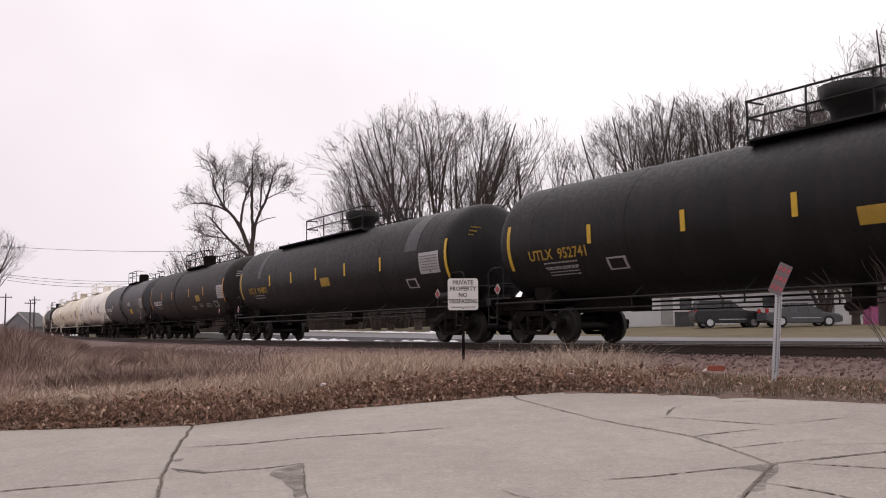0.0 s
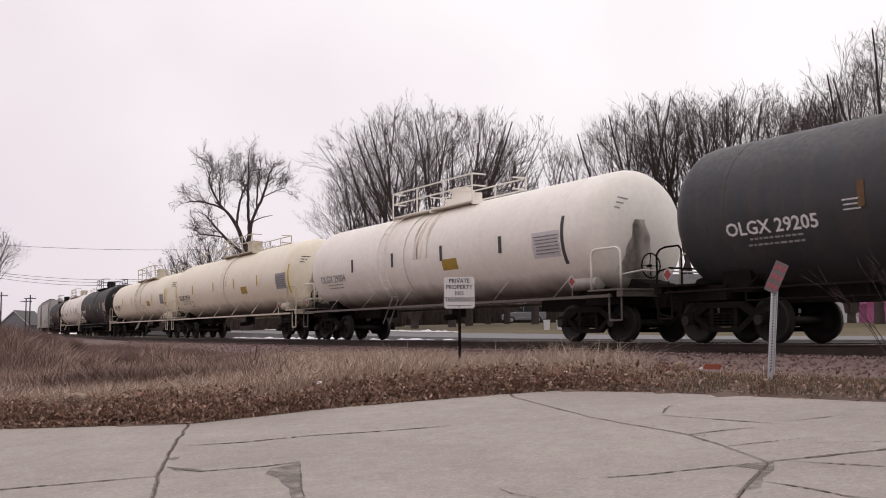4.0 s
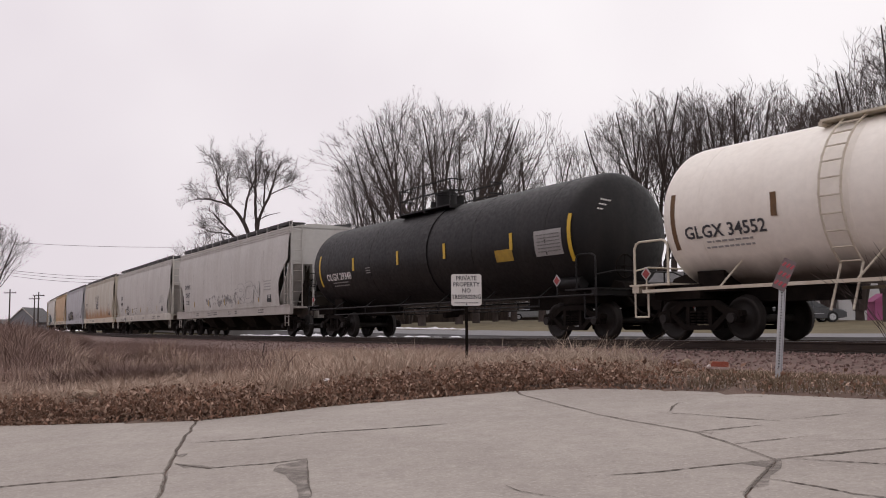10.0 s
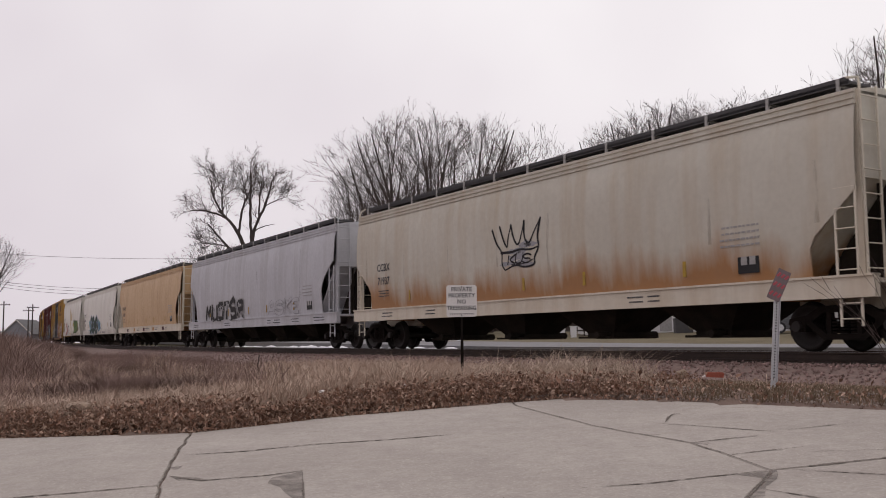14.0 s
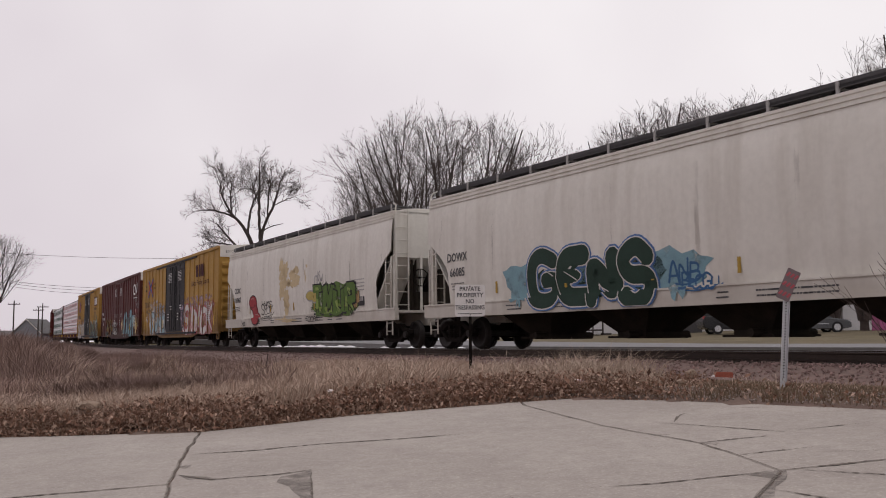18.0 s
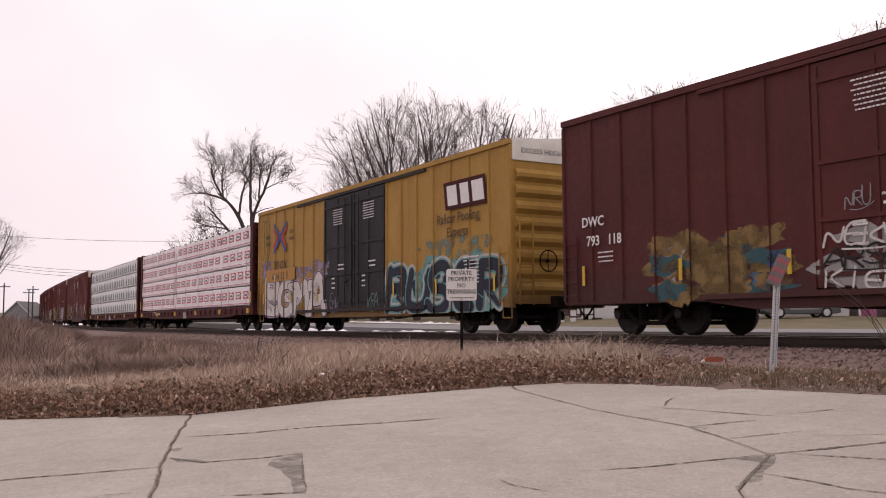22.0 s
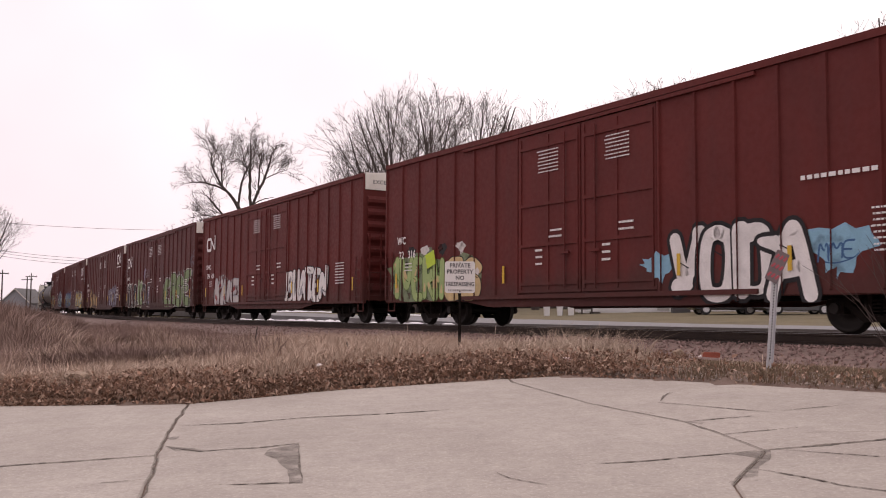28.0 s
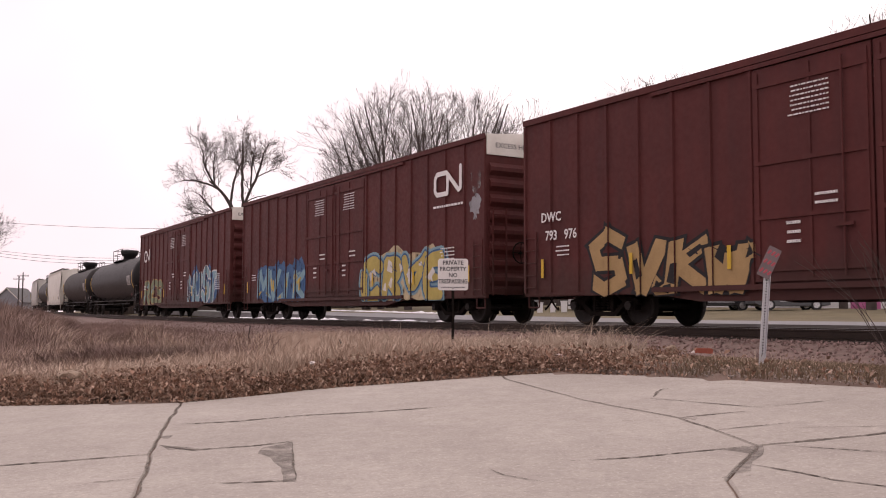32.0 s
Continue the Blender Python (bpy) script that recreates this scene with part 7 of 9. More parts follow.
def blob(car, x, z, w, h, paint, seed):
    """A smeared, ragged patch of paint."""
    rnd = random.Random(seed)
    sh = Shape()
    ring = []
    for k in range(26):
        a = 2 * math.pi * k / 26
        q = 1 + rnd.uniform(-0.32, 0.14)
        ring.append((x + w / 2 * q * math.cos(a) + 0.15 * w * math.sin(2 * a), z + h / 2 + h / 2 * q * math.sin(a)))
    for p, q in zip(ring, ring[1:] + ring[:1]):
        coat(sh, [(x, z + h / 2), p, q], 0.002, car)
    return tagged(part("paint_patch", sh.mesh("paint_patch", paint), car, "smeared patch of paint"), kind="stuff")


def cross_logo(car, x, z, size):
    """Two chevrons back to back, blue outside and red inside."""
    outer, inner = Shape(), Shape()
    h, w = size * 0.92, size * 1.1
    for side in (1, -1):
        tip = 0.10 * w * side
        coat_line = [(side * w, h), (tip, h * 0.12), (tip, -h * 0.12), (side * w, -h)]
        stroke(outer, coat_line if side > 0 else coat_line[:2] + [(tip * 1.4, h * 0.1)], size * 0.27, 0.0)
        if side < 0:
            stroke(outer, [(tip * 1.4, -h * 0.1), (side * w, -h)], size * 0.27, 0.0)
        tip2 = 0.40 * w * side
        stroke(inner, [(side * w * 1.02, h * 0.62), (tip2, 0.0), (side * w * 1.02, -h * 0.62)], size * 0.25, 0.004)
    a = part("painted_emblem", outer.mesh("painted_emblem", S_EMBLEMBLUE), car, "blue and red crossed chevrons", pose(x, 1.572, z))
    part("letter_inner", inner.mesh("letter_inner", S_EMBLEMRED), a)


def pool_marks(c, digits, ahead=0.0):
    """The brown lettering of the yellow boxcars."""
    for tx, x, z, size in (("TB OX", 7.85 + ahead, 2.66, 0.50), (digits, 7.25 + ahead * 0.4, 2.22, 0.40), ("next", 8.25, 3.92, 0.28), ("load", 8.25, 3.64, 0.28), ("any", 5.6, 3.98, 0.28), ("road", 5.6, 3.70, 0.28)):
        lettering(c, tx, x, 1.576, z, size, M_DULLBROWN, 0.012, 1.0)


S_HAZE, S_LILACHAZE, S_TURQHAZE, S_FOGWHITE = spray("pale_haze", (0.60, 0.55, 0.52), 0.55), spray("lilac_haze", (0.42, 0.32, 0.42), 0.5), spray("turquoise_haze", (0.16, 0.27, 0.24), 0.45), spray("thin_white", (0.5, 0.48, 0.47), 0.6)
S_PALEBLUE, S_NAVY, S_TURQUOISE = spray("pale_blue", (0.34, 0.47, 0.52)), spray("navy", (0.022, 0.026, 0.045)), spray("turquoise", (0.14, 0.34, 0.33))
S_ROSE, S_BLUSH, S_BUTTER = spray("rose", (0.36, 0.075, 0.085), 0.75), spray("blush", (0.50, 0.28, 0.26), 0.7), spray("butter", (0.60, 0.46, 0.24))
S_GREYHAZE, S_BLUEGREY, S_CHALK = spray("grey_haze", (0.30, 0.29, 0.285), 0.45), spray("blue_grey", (0.20, 0.20, 0.26), 0.6), spray("chalk_white", (0.78, 0.76, 0.74), 1.0)
S_SAGE, S_DARKGREEN, S_PALELIME, S_BRIGHTSKY = spray("sage", (0.19, 0.27, 0.13)), spray("dark_green", (0.02, 0.035, 0.02)), spray("pale_lime", (0.36, 0.48, 0.20)), spray("bright_sky", (0.24, 0.46, 0.60))
M_STICKER = mat("fluorescent_notice", (0.45, 0.62, 0.03), 0.5, (0.35, 0.5, 0.03), 9, 0.4)
M_PATCHORANGE = mat("faded_orange_patch", (0.42, 0.22, 0.05), 0.7, (0.34, 0.18, 0.05), 3, 0.5)


S_EMBLEMRED, S_EMBLEMBLUE = spray("emblem_red", (0.50, 0.06, 0.04)), spray("emblem_blue", (0.07, 0.10, 0.30))


def bar_logo(car, x, z, w, h, paint, back=None):
    """Three slanted blocks, on a panel if there is one."""
    a = None
    if back:
        sh = Shape()
        sh.prism([(-w * 0.52, -h * 0.5), (w * 0.47, -h * 0.5), (w * 0.52, h * 0.5), (-w * 0.47, h * 0.5)], "y", -0.002, 0.0)
        a = part("painted_emblem", sh.mesh("painted_emblem", back), car, "painted company emblem of plain blocks", pose(x, 1.577, z))
    for c, q in ((0.30, 0.12), (0.0, 0.10), (-0.31, 0.13)):
        b = Shape()
        b.prism([(w * (c - q - 0.02), -h * 0.36), (w * (c + q - 0.02), -h * 0.36), (w * (c + q + 0.02), h * 0.36), (w * (c - q + 0.02), h * 0.36)], "y", 0.001, 0.003)
        if a:
            part("emblem_block", b.mesh("emblem_block", paint), a)
        else:
            part("emblem_block", b.mesh("emblem_block", paint), car, "plain painted emblem block", pose(x, 1.577, z))


def noodle_logo(car, x, z, w):
    """A flowing white line emblem."""
    sh = Shape()
    h = w * 0.5
    pts = [(w * 0.02, -h * 0.42), (w * 0.40, -h * 0.42), (w * 0.48, -h * 0.28), (w * 0.48, h * 0.22), (w * 0.40, h * 0.40), (w * 0.05, h * 0.40), (-w * 0.03, h * 0.28), (-w * 0.40, -h * 0.36), (-w * 0.47, -h * 0.30), (-w * 0.47, h * 0.55)]
    stroke(sh, pts, w * 0.095, 0)
    stroke(sh, [(w * 0.02, -h * 0.42), (-w * 0.0, -h * 0.1), (-w * 0.0, h * 0.3)], w * 0.095, 0.003)
    part("painted_emblem", sh.mesh("painted_emblem", M_WHITEPAINT), car, "white flowing line emblem", pose(x, 1.575, z))


tanks()
hoppers()
boxcars()
tail()


# ---- trees: bare, with limbs and fine twigs ----
def tree(px, depth, height, variant, turn, slim=1.0, label="bare grey-brown deciduous tree in winter"):
    x = (px - 784) / 1668.75 * depth
    z = float(ground_z(x, depth)[0])
    wood, crown, h = variant
    t = tagged(new("bare_tree"), label, "tree", "bare trees behind the railway")
    k = height / h
    t.matrix_basis = pose(x, depth, z, 0, 0, turn)
    t.scale = (k * slim, k * slim, k)
    part("trunk", wood, t, "grey trunk with forked limbs")
    part("crown", crown, t, "bare branches and fine twigs")
    return t


def fork_tree(seed):
    """A tall twin-stemmed tree: stout limbs that curve outward and end in rounded sprays of fine twigs."""
    rnd = random.Random(seed)
    wood, crown = Shape(), Shape()
    lines = []

    def spray(p, d, length, r, level):
        q = p
        for k in range(3):
            d = (d + Vector((rnd.uniform(-1, 1), rnd.uniform(-1, 1), rnd.uniform(-0.4, 0.9))) * 0.19).normalized()
            nq = q + d * (length / 3)
            crown.rod(q, nq, r, 3, max(0.011, r * 0.78), caps=False)
            q, r = nq, max(0.011, r * 0.78)
            if level:
                for _ in range(2):
                    side = d.orthogonal().normalized()
                    side.rotate(Matrix.Rotation(rnd.uniform(0, 6.28), 3, d))
                    spray(q, (d * 0.8 + side * rnd.uniform(0.5, 1.0)).normalized(), length * rnd.uniform(0.5, 0.75), max(0.011, r * 0.7), level - 1)

    # parent limb, where on it, heading from upright, bend to the end, lean away, length, radius, bare share
    for parent, at, heading, bend, lean, length, r, bare in (
            (None, 0, -52, 6, 0.2, 6.6, 0.15, 0.5), (None, 0, -10, -42, -0.15, 6.4, 0.23, 0.75), (None, 0, 5, 6, 0.1, 4.6, 0.26, 0.95),
            (0, 0.55, -72, -16, 0.1, 2.6, 0.07, 0.2), (1, 0.86, -62, -28, 0.3, 4.2, 0.11, 0.3), (1, 0.94, -40, 44, -0.2, 3.5, 0.11, 0.3), (1, 0.98, -14, 20, 0.3, 3.3, 0.09, 0.3),
            (1, 0.5, 0, 24, 0.2, 5.4, 0.13, 0.45), (2, 0.55, -2, 6, -0.2, 7.3, 0.16, 0.42), (2, 0.98, 27, -12, 0.1, 5.0, 0.15, 0.3),
            (9, 0.42, 58, 22, -0.2, 2.5, 0.06, 0.3), (9, 0.2, -6, 16, 0.3, 4.6, 0.10, 0.3), (8, 0.55, -24, 10, 0.3, 3.8, 0.07, 0.2), (2, 0.8, 58, 30, -0.1, 2.3, 0.06, 1.1)):
        p = Vector((0, 0, 7.4)) if parent is None else lines[parent][int(at * 12)]
        line = [p]
        for k in range(12):
            a = math.radians(heading + bend * k / 11 + rnd.uniform(-9, 9))
            d = Vector((math.sin(a), lean + rnd.uniform(-0.15, 0.15), math.cos(a))).normalized()
            q = p + d * (length / 12)
            r2 = r * (0.975 if k < 6 else 0.90)
            wood.rod(p, q, r, 7, r2, caps=False)
            p, r = q, r2
            line.append(q)
            if k / 11 >= bare:
                for _ in range(1):
                    side = d.orthogonal().normalized()
                    side.rotate(Matrix.Rotation(rnd.uniform(0, 6.28), 3, d))
                    spray(q, (d * 0.8 + side * rnd.uniform(0.4, 1.0) + Vector((0, 0, 0.35))).normalized(), rnd.uniform(0.9, 1.9), min(0.045, r * 0.6), 2)
            elif rnd.random() < 0.2 and r < 0.2:
                side = d.orthogonal().normalized()
                side.rotate(Matrix.Rotation(rnd.uniform(0, 6.28), 3, d))
                spray(q, (side + d * 0.4).normalized(), rnd.uniform(0.5, 1.0), 0.018, 1)
        lines.append(line)
    wood.rod((0, 0, -0.4), (0, 0, 6.6), 0.62, 10, 0.46, caps=False)
    wood.rod((0, 0, 6.6), (0, 0, 7.6), 0.46, 10, 0.30, caps=False)
    return wood.mesh("trunk", M_BARK), crown.mesh("crown", M_TWIG), 18.6


def fan_tree(seed, height, stems, half_width, trunk=0.0, rich=1.0):
    """A broadleaf with a domed crown: dark stems fanning up from the foot, limbs curving upward off them, short stiff twigs that end on the dome."""
    rnd = random.Random(seed)
    wood, crown = Shape(), Shape()
    bumps = [rnd.uniform(0, 6.28) for _ in range(4)]

    def past(q, reach):
        turn = math.atan2(q.y, q.x)
        swell = 1.0 + 0.13 * math.sin(2 * turn + bumps[0]) + 0.12 * math.sin(4 * turn + q.z * 0.4 + bumps[1]) + 0.07 * math.sin(q.z * 1.3 + bumps[2])
        up = (q.z - 0.46 * height) / (0.54 * height)
        return (q.x * q.x + q.y * q.y) / (half_width * swell) ** 2 + up * up > reach

    def limb(p, d, length, r, level):
        bits = (8, 6, 4, 3, 2)[level]
        q, pts = p, []
        room, reach = length, (0.88, rnd.uniform(0.8, 1.0), rnd.uniform(0.85, 1.15), rnd.uniform(0.9, 1.25), 1.3)[level]
        for k in range(1, 9):
            if p.z + d.z * length * k / 8 > height * 0.25 and past(p + d * (length * k / 8), reach):
                room = length * (k - rnd.uniform(0.1, 0.9)) / 8
                break
        if room < 0.25 * length:
            return
        r = r0 = r * math.sqrt(room / length)
        length = room
        for k in range(bits):
            d = (d + Vector((rnd.uniform(-1, 1), rnd.uniform(-1, 1), rnd.uniform(-0.4, 1.0))) * (0.07, 0.11, 0.12, 0.11, 0.08)[level]).normalized()
            nq = q + d * (length / bits)
            r2 = max(0.009, r0 * (1 - 0.82 * (k + 1) / bits))
            (wood if level < 3 else crown).rod(q, nq, r, (7, 5, 4, 3, 3)[level], r2, caps=False)
            pts.append((nq, d, r2))
            q, r = nq, r2
        if level == 4:
            return
        n = max(2, round((8, 5, 4, 3)[level] * rich))
        for k in range(n):
            share = (0.24 if level == 0 else 0.15) + (0.76 if level == 0 else 0.85) * (k + rnd.random()) / n
            at, dd, rr = pts[min(bits - 1, int(share * bits))]
            side = dd.orthogonal().normalized()
            side.rotate(Matrix.Rotation(rnd.uniform(0, 6.28), 3, dd))
            way = (dd + side * (rnd.uniform(0.5, 0.95) if level < 2 else rnd.uniform(0.5, 0.9)) + Vector((0, 0, 0.22 if level < 2 else 0.16))).normalized()
            limb(at, way, length * rnd.uniform(0.42, 0.60) * (1.2 - 0.5 * share), max(0.009, min(rr * 0.66, (0.085, 0.040, 0.019, 0.010)[level])), level + 1)

    foot = Vector((0, 0, height * trunk))
    if trunk:
        wood.rod((0, 0, -0.4), foot, 0.36, 9, 0.28, caps=False)
    for k in range(stems):
        a = 6.28 * k / stems + rnd.uniform(-0.5, 0.5)
        out = half_width / height * rnd.uniform(0.25, 1.15)
        d = Vector((math.cos(a) * out, math.sin(a) * out, 1)).normalized()
        base = foot + Vector((math.cos(a) * 0.25, math.sin(a) * 0.25, -0.3))
        limb(base, d, (height - foot.z) * rnd.uniform(0.94, 1.05), rnd.uniform(0.17, 0.25), 0)
    top = sorted(v[2] for v in crown.v)[int(len(crown.v) * 0.996)]
    for sh in (wood, crown):
        sh.v = [(x * height / top, y * height / top, z * height / top) for x, y, z in sh.v]
    return wood.mesh("trunk", M_BARK), crown.mesh("crown", M_TWIG), height


V_FORK = fork_tree(8)
V_FAN = fan_tree(3, 18, 5, 8.4, 0.06, 1.15)
V_WIDE = fan_tree(14, 18, 6, 11.0, 0.0, 1.1)
V_TALL = fan_tree(29, 18, 3, 5.0, 0.12)
V_SLIM = fan_tree(41, 18, 2, 3.0, 0.10, 0.8)
V_BUSH = fan_tree(57, 10, 6, 8.5, 0.0, 0.85)


for px, d, h, v, a in ((447, 88, 17.5, V_FORK, 0), (385, 112, 12.0, V_BUSH, 10), (492, 115, 11.0, V_BUSH, 80), (345, 120, 10, V_BUSH, 200), (425, 118, 12, V_BUSH, 300),
                       (668, 84, 14.5, V_WIDE, 30), (694, 86, 18.2, V_FAN, 100), (742, 80, 20.0, V_FAN, 200), (808, 82, 20.4, V_FAN, 20), (838, 86, 19.4, V_TALL, 70), (872, 90, 16.5, V_FAN, 260),
                       (905, 88, 17.4, V_TALL, 150), (955, 84, 19.4, V_SLIM, 20), (1003, 88, 18.4, V_SLIM, 140), (1040, 112, 14.5, V_WIDE, 210), (1075, 108, 14, V_FAN, 60), (640, 96, 9.5, V_BUSH, 70), (715, 92, 11.5, V_BUSH, 120),
                       (1105, 84, 19.0, V_FAN, 90), (1160, 86, 21.4, V_TALL, 15), (1192, 84, 21.2, V_FAN, 240), (1248, 84, 21.4, V_TALL, 170), (1285, 88, 22.0, V_FAN, 100), (1330, 82, 21.4, V_FAN, 280), (1385, 82, 20.6, V_TALL, 40), (1430, 74, 17.6, V_TALL, 330),
                       (1462, 66, 16.0, V_FAN, 75), (1515, 60, 16.0, V_FAN, 120), (1565, 56, 16.8, V_TALL, 190), (1630, 54, 17.8, V_TALL, 300), (1680, 54, 18.4, V_WIDE, 45),
                       (-40, 140, 18, V_FAN, 70), (-90, 130, 17, V_WIDE, 30)):
    tree(px, d, h * (1.0 if v is V_FORK else 0.97), v, a, 1.0)


# undergrowth and low scrub along the far side of the lawns
M_THICKET = mat("winter_undergrowth", (0.105, 0.08, 0.068), 0.95, (0.07, 0.055, 0.047), 0.3, 0.7, island=0.6)


def undergrowth(count, seed):
    rnd = random.Random(seed)
    v, f = [], []
    spots = []
    for _ in range(count):
        d = rnd.uniform(100, 118)
        spots.append(((rnd.uniform(180, 1120) - 784) / 1668.75 * d, d))
    zs = ground_z(np.array([p[0] for p in spots]), np.array([p[1] for p in spots]))
    for (x, y), z in zip(spots, zs):
        h = 1.3 + 2.6 * abs(noise.noise(Vector((x * 0.11, y * 0.11, 3.0)))) + rnd.uniform(0.0, 1.1)
        w, lean = rnd.uniform(0.03, 0.09), rnd.uniform(-0.6, 0.6)
        o = len(v)
        v += [(x - w, y, z - 0.2), (x + w, y, z - 0.2), (x + lean * 0.4 + w, y, z + h * 0.55), (x + lean * 0.4 - w, y, z + h * 0.55), (x + lean, y + rnd.uniform(-0.3, 0.3), z + h)]
        f += [(o, o + 1, o + 2, o + 3), (o + 3, o + 2, o + 4)]
    me = bpy.data.meshes.new("undergrowth")
    me.from_pydata(v, [], f)
    me.materials.append(M_THICKET)
    return tagged(new("undergrowth", me), "low brown winter undergrowth behind the lawns", "undergrowth", kind="stuff")


undergrowth(16000, 17)


# ---- the paved lot: worn slabs with open joints ----
def wander(x, y, amount=0.05):
    return (x + amount * noise.noise(Vector((x * 3.1, y * 3.1, 4.0))), y + amount * noise.noise(Vector((x * 3.1, y * 3.1, 9.0))))


def fine_line(pts, step=0.12, amount=0.022):
    out = []
    for (ax, ay), (bx, by) in zip(pts, pts[1:]):
        n = max(1, int(math.hypot(bx - ax, by - ay) / step))
        n = min(n, 160)
        out += [wander(ax + (bx - ax) * k / n, ay + (by - ay) * k / n, amount) for k in range(n)]
    return out + [wander(*pts[-1], amount)]


def slab(poly, inset):
    pts = fine_line(poly + [poly[0]])[:-1]
    area = sum(a[0] * b[1] - b[0] * a[1] for a, b in zip(pts, pts[1:] + pts[:1]))
    if area < 0:
        pts.reverse()
    n = len(pts)
    ring, low = [], []
    for k in range(n):
        (ax, ay), (bx, by) = pts[k - 1], pts[(k + 1) % n]
        d = math.hypot(bx - ax, by - ay) or 1
        nx, ny = -(by - ay) / d, (bx - ax) / d
        x, y = pts[k][0] + nx * inset, pts[k][1] + ny * inset
        x2, y2 = x + nx * 0.012, y + ny * 0.012
        low.append((x, y, lot_z(x, y) - 0.012))
        ring.append((x2, y2, lot_z(x2, y2)))
    deep = [(x, y, z - 0.12) for x, y, z in low]
    me = bpy.data.meshes.new("slab")
    v = deep + low + ring
    f = [(k, (k + 1) % n, n + (k + 1) % n, n + k) for k in range(n)] + [(n + k, n + (k + 1) % n, 2 * n + (k + 1) % n, 2 * n + k) for k in range(n)] + [tuple(range(2 * n, 3 * n))]
    me.from_pydata(v, [], f)
    me.materials.append(M_CONCRETE)
    return me


EDGE_PTS = list(zip(EDGE_X.tolist(), EDGE_Y.tolist()))
JOINT = [(-2.43, 9.30), (-2.18, 7.83), (-1.98, 6.88), (-1.90, 6.47)]
JOINT_LOW = [(-1.90, 6.47), (-1.75, 5.91), (-1.2, 3.0), (-0.4, -2.0), (0.2, -12.0)]
LEFT_JOINT = [(-1.90, 6.47), (-2.40, 6.38), (-2.91, 6.27), (-6.0, 5.7), (-14.0, 4.6)]
MAIN = [(0.79, 10.48), (0.80, 10.09), (1.32, 8.22), (1.84, 7.01), (1.95, 6.33), (2.01, 5.84)]
MAIN_LOW = [(2.01, 5.84), (1.70, 5.27), (1.55, 4.98), (1.2, 3.0), (1.0, -12.0)]
RIGHT_JOINT = [(2.01, 5.84), (2.77, 6.03), (4.5, 6.6), (5.2, 6.85)]
pavement = tagged(new("pavement"), "cracked pale concrete parking lot", "pavement", kind="structure")
left_edge = [p for p in EDGE_PTS if -14 < p[0] < -2.45]
mid_edge = [p for p in EDGE_PTS if -2.39 <= p[0] < 0.79]
right_edge = [p for p in EDGE_PTS if 0.79 < p[0] < 5]
for poly in ([(-14.0, 9.6)] + left_edge + JOINT + LEFT_JOINT[1:],
             LEFT_JOINT[::-1] + JOINT_LOW[1:] + [(-14.0, -12.0)],
             JOINT[::-1] + [(-2.39, 9.36)] + mid_edge[1:] + MAIN + MAIN_LOW[1:] + JOINT_LOW[::-1][:-1],
             MAIN[::-1] + right_edge + RIGHT_JOINT[::-1][:-1],
             RIGHT_JOINT + [(7.0, 5.0), (12.0, 0.0), (12.0, -12.0)] + MAIN_LOW[::-1][:-1]):
    part("slab", slab(poly, 0.006), pavement)


def crack(pts, width, seed, material=None, raise_by=0.004):
    rnd = random.Random(seed)
    line = fine_line(pts, 0.022, 0.018)
    sh = Shape()
    rows = []
    for k, (x, y) in enumerate(line):
        ax, ay = line[max(0, k - 1)]
        bx, by = line[min(len(line) - 1, k + 1)]
        d = math.hypot(bx - ax, by - ay) or 1
        w = 0.72 * width * (1 + 1.3 * abs(bx - ax) / d) * (0.55 + 0.9 * abs(noise.noise(Vector((x * 2.3, y * 2.3, seed))))) * rnd.uniform(0.3, 1.5) * min(1.0, 0.3 + 0.05 * min(k, len(line) - 1 - k))
        nx, ny = -(by - ay) / d * w, (bx - ax) / d * w
        rows.append([(x + nx, y + ny, lot_z(x, y) + raise_by), (x - nx, y - ny, lot_z(x, y) + raise_by)])
    sh.loft(rows, smooth=False, closed=False, caps=False)
    return part("crack", sh.mesh("crack", material or M_CRACK), pavement, "dirt-filled crack")


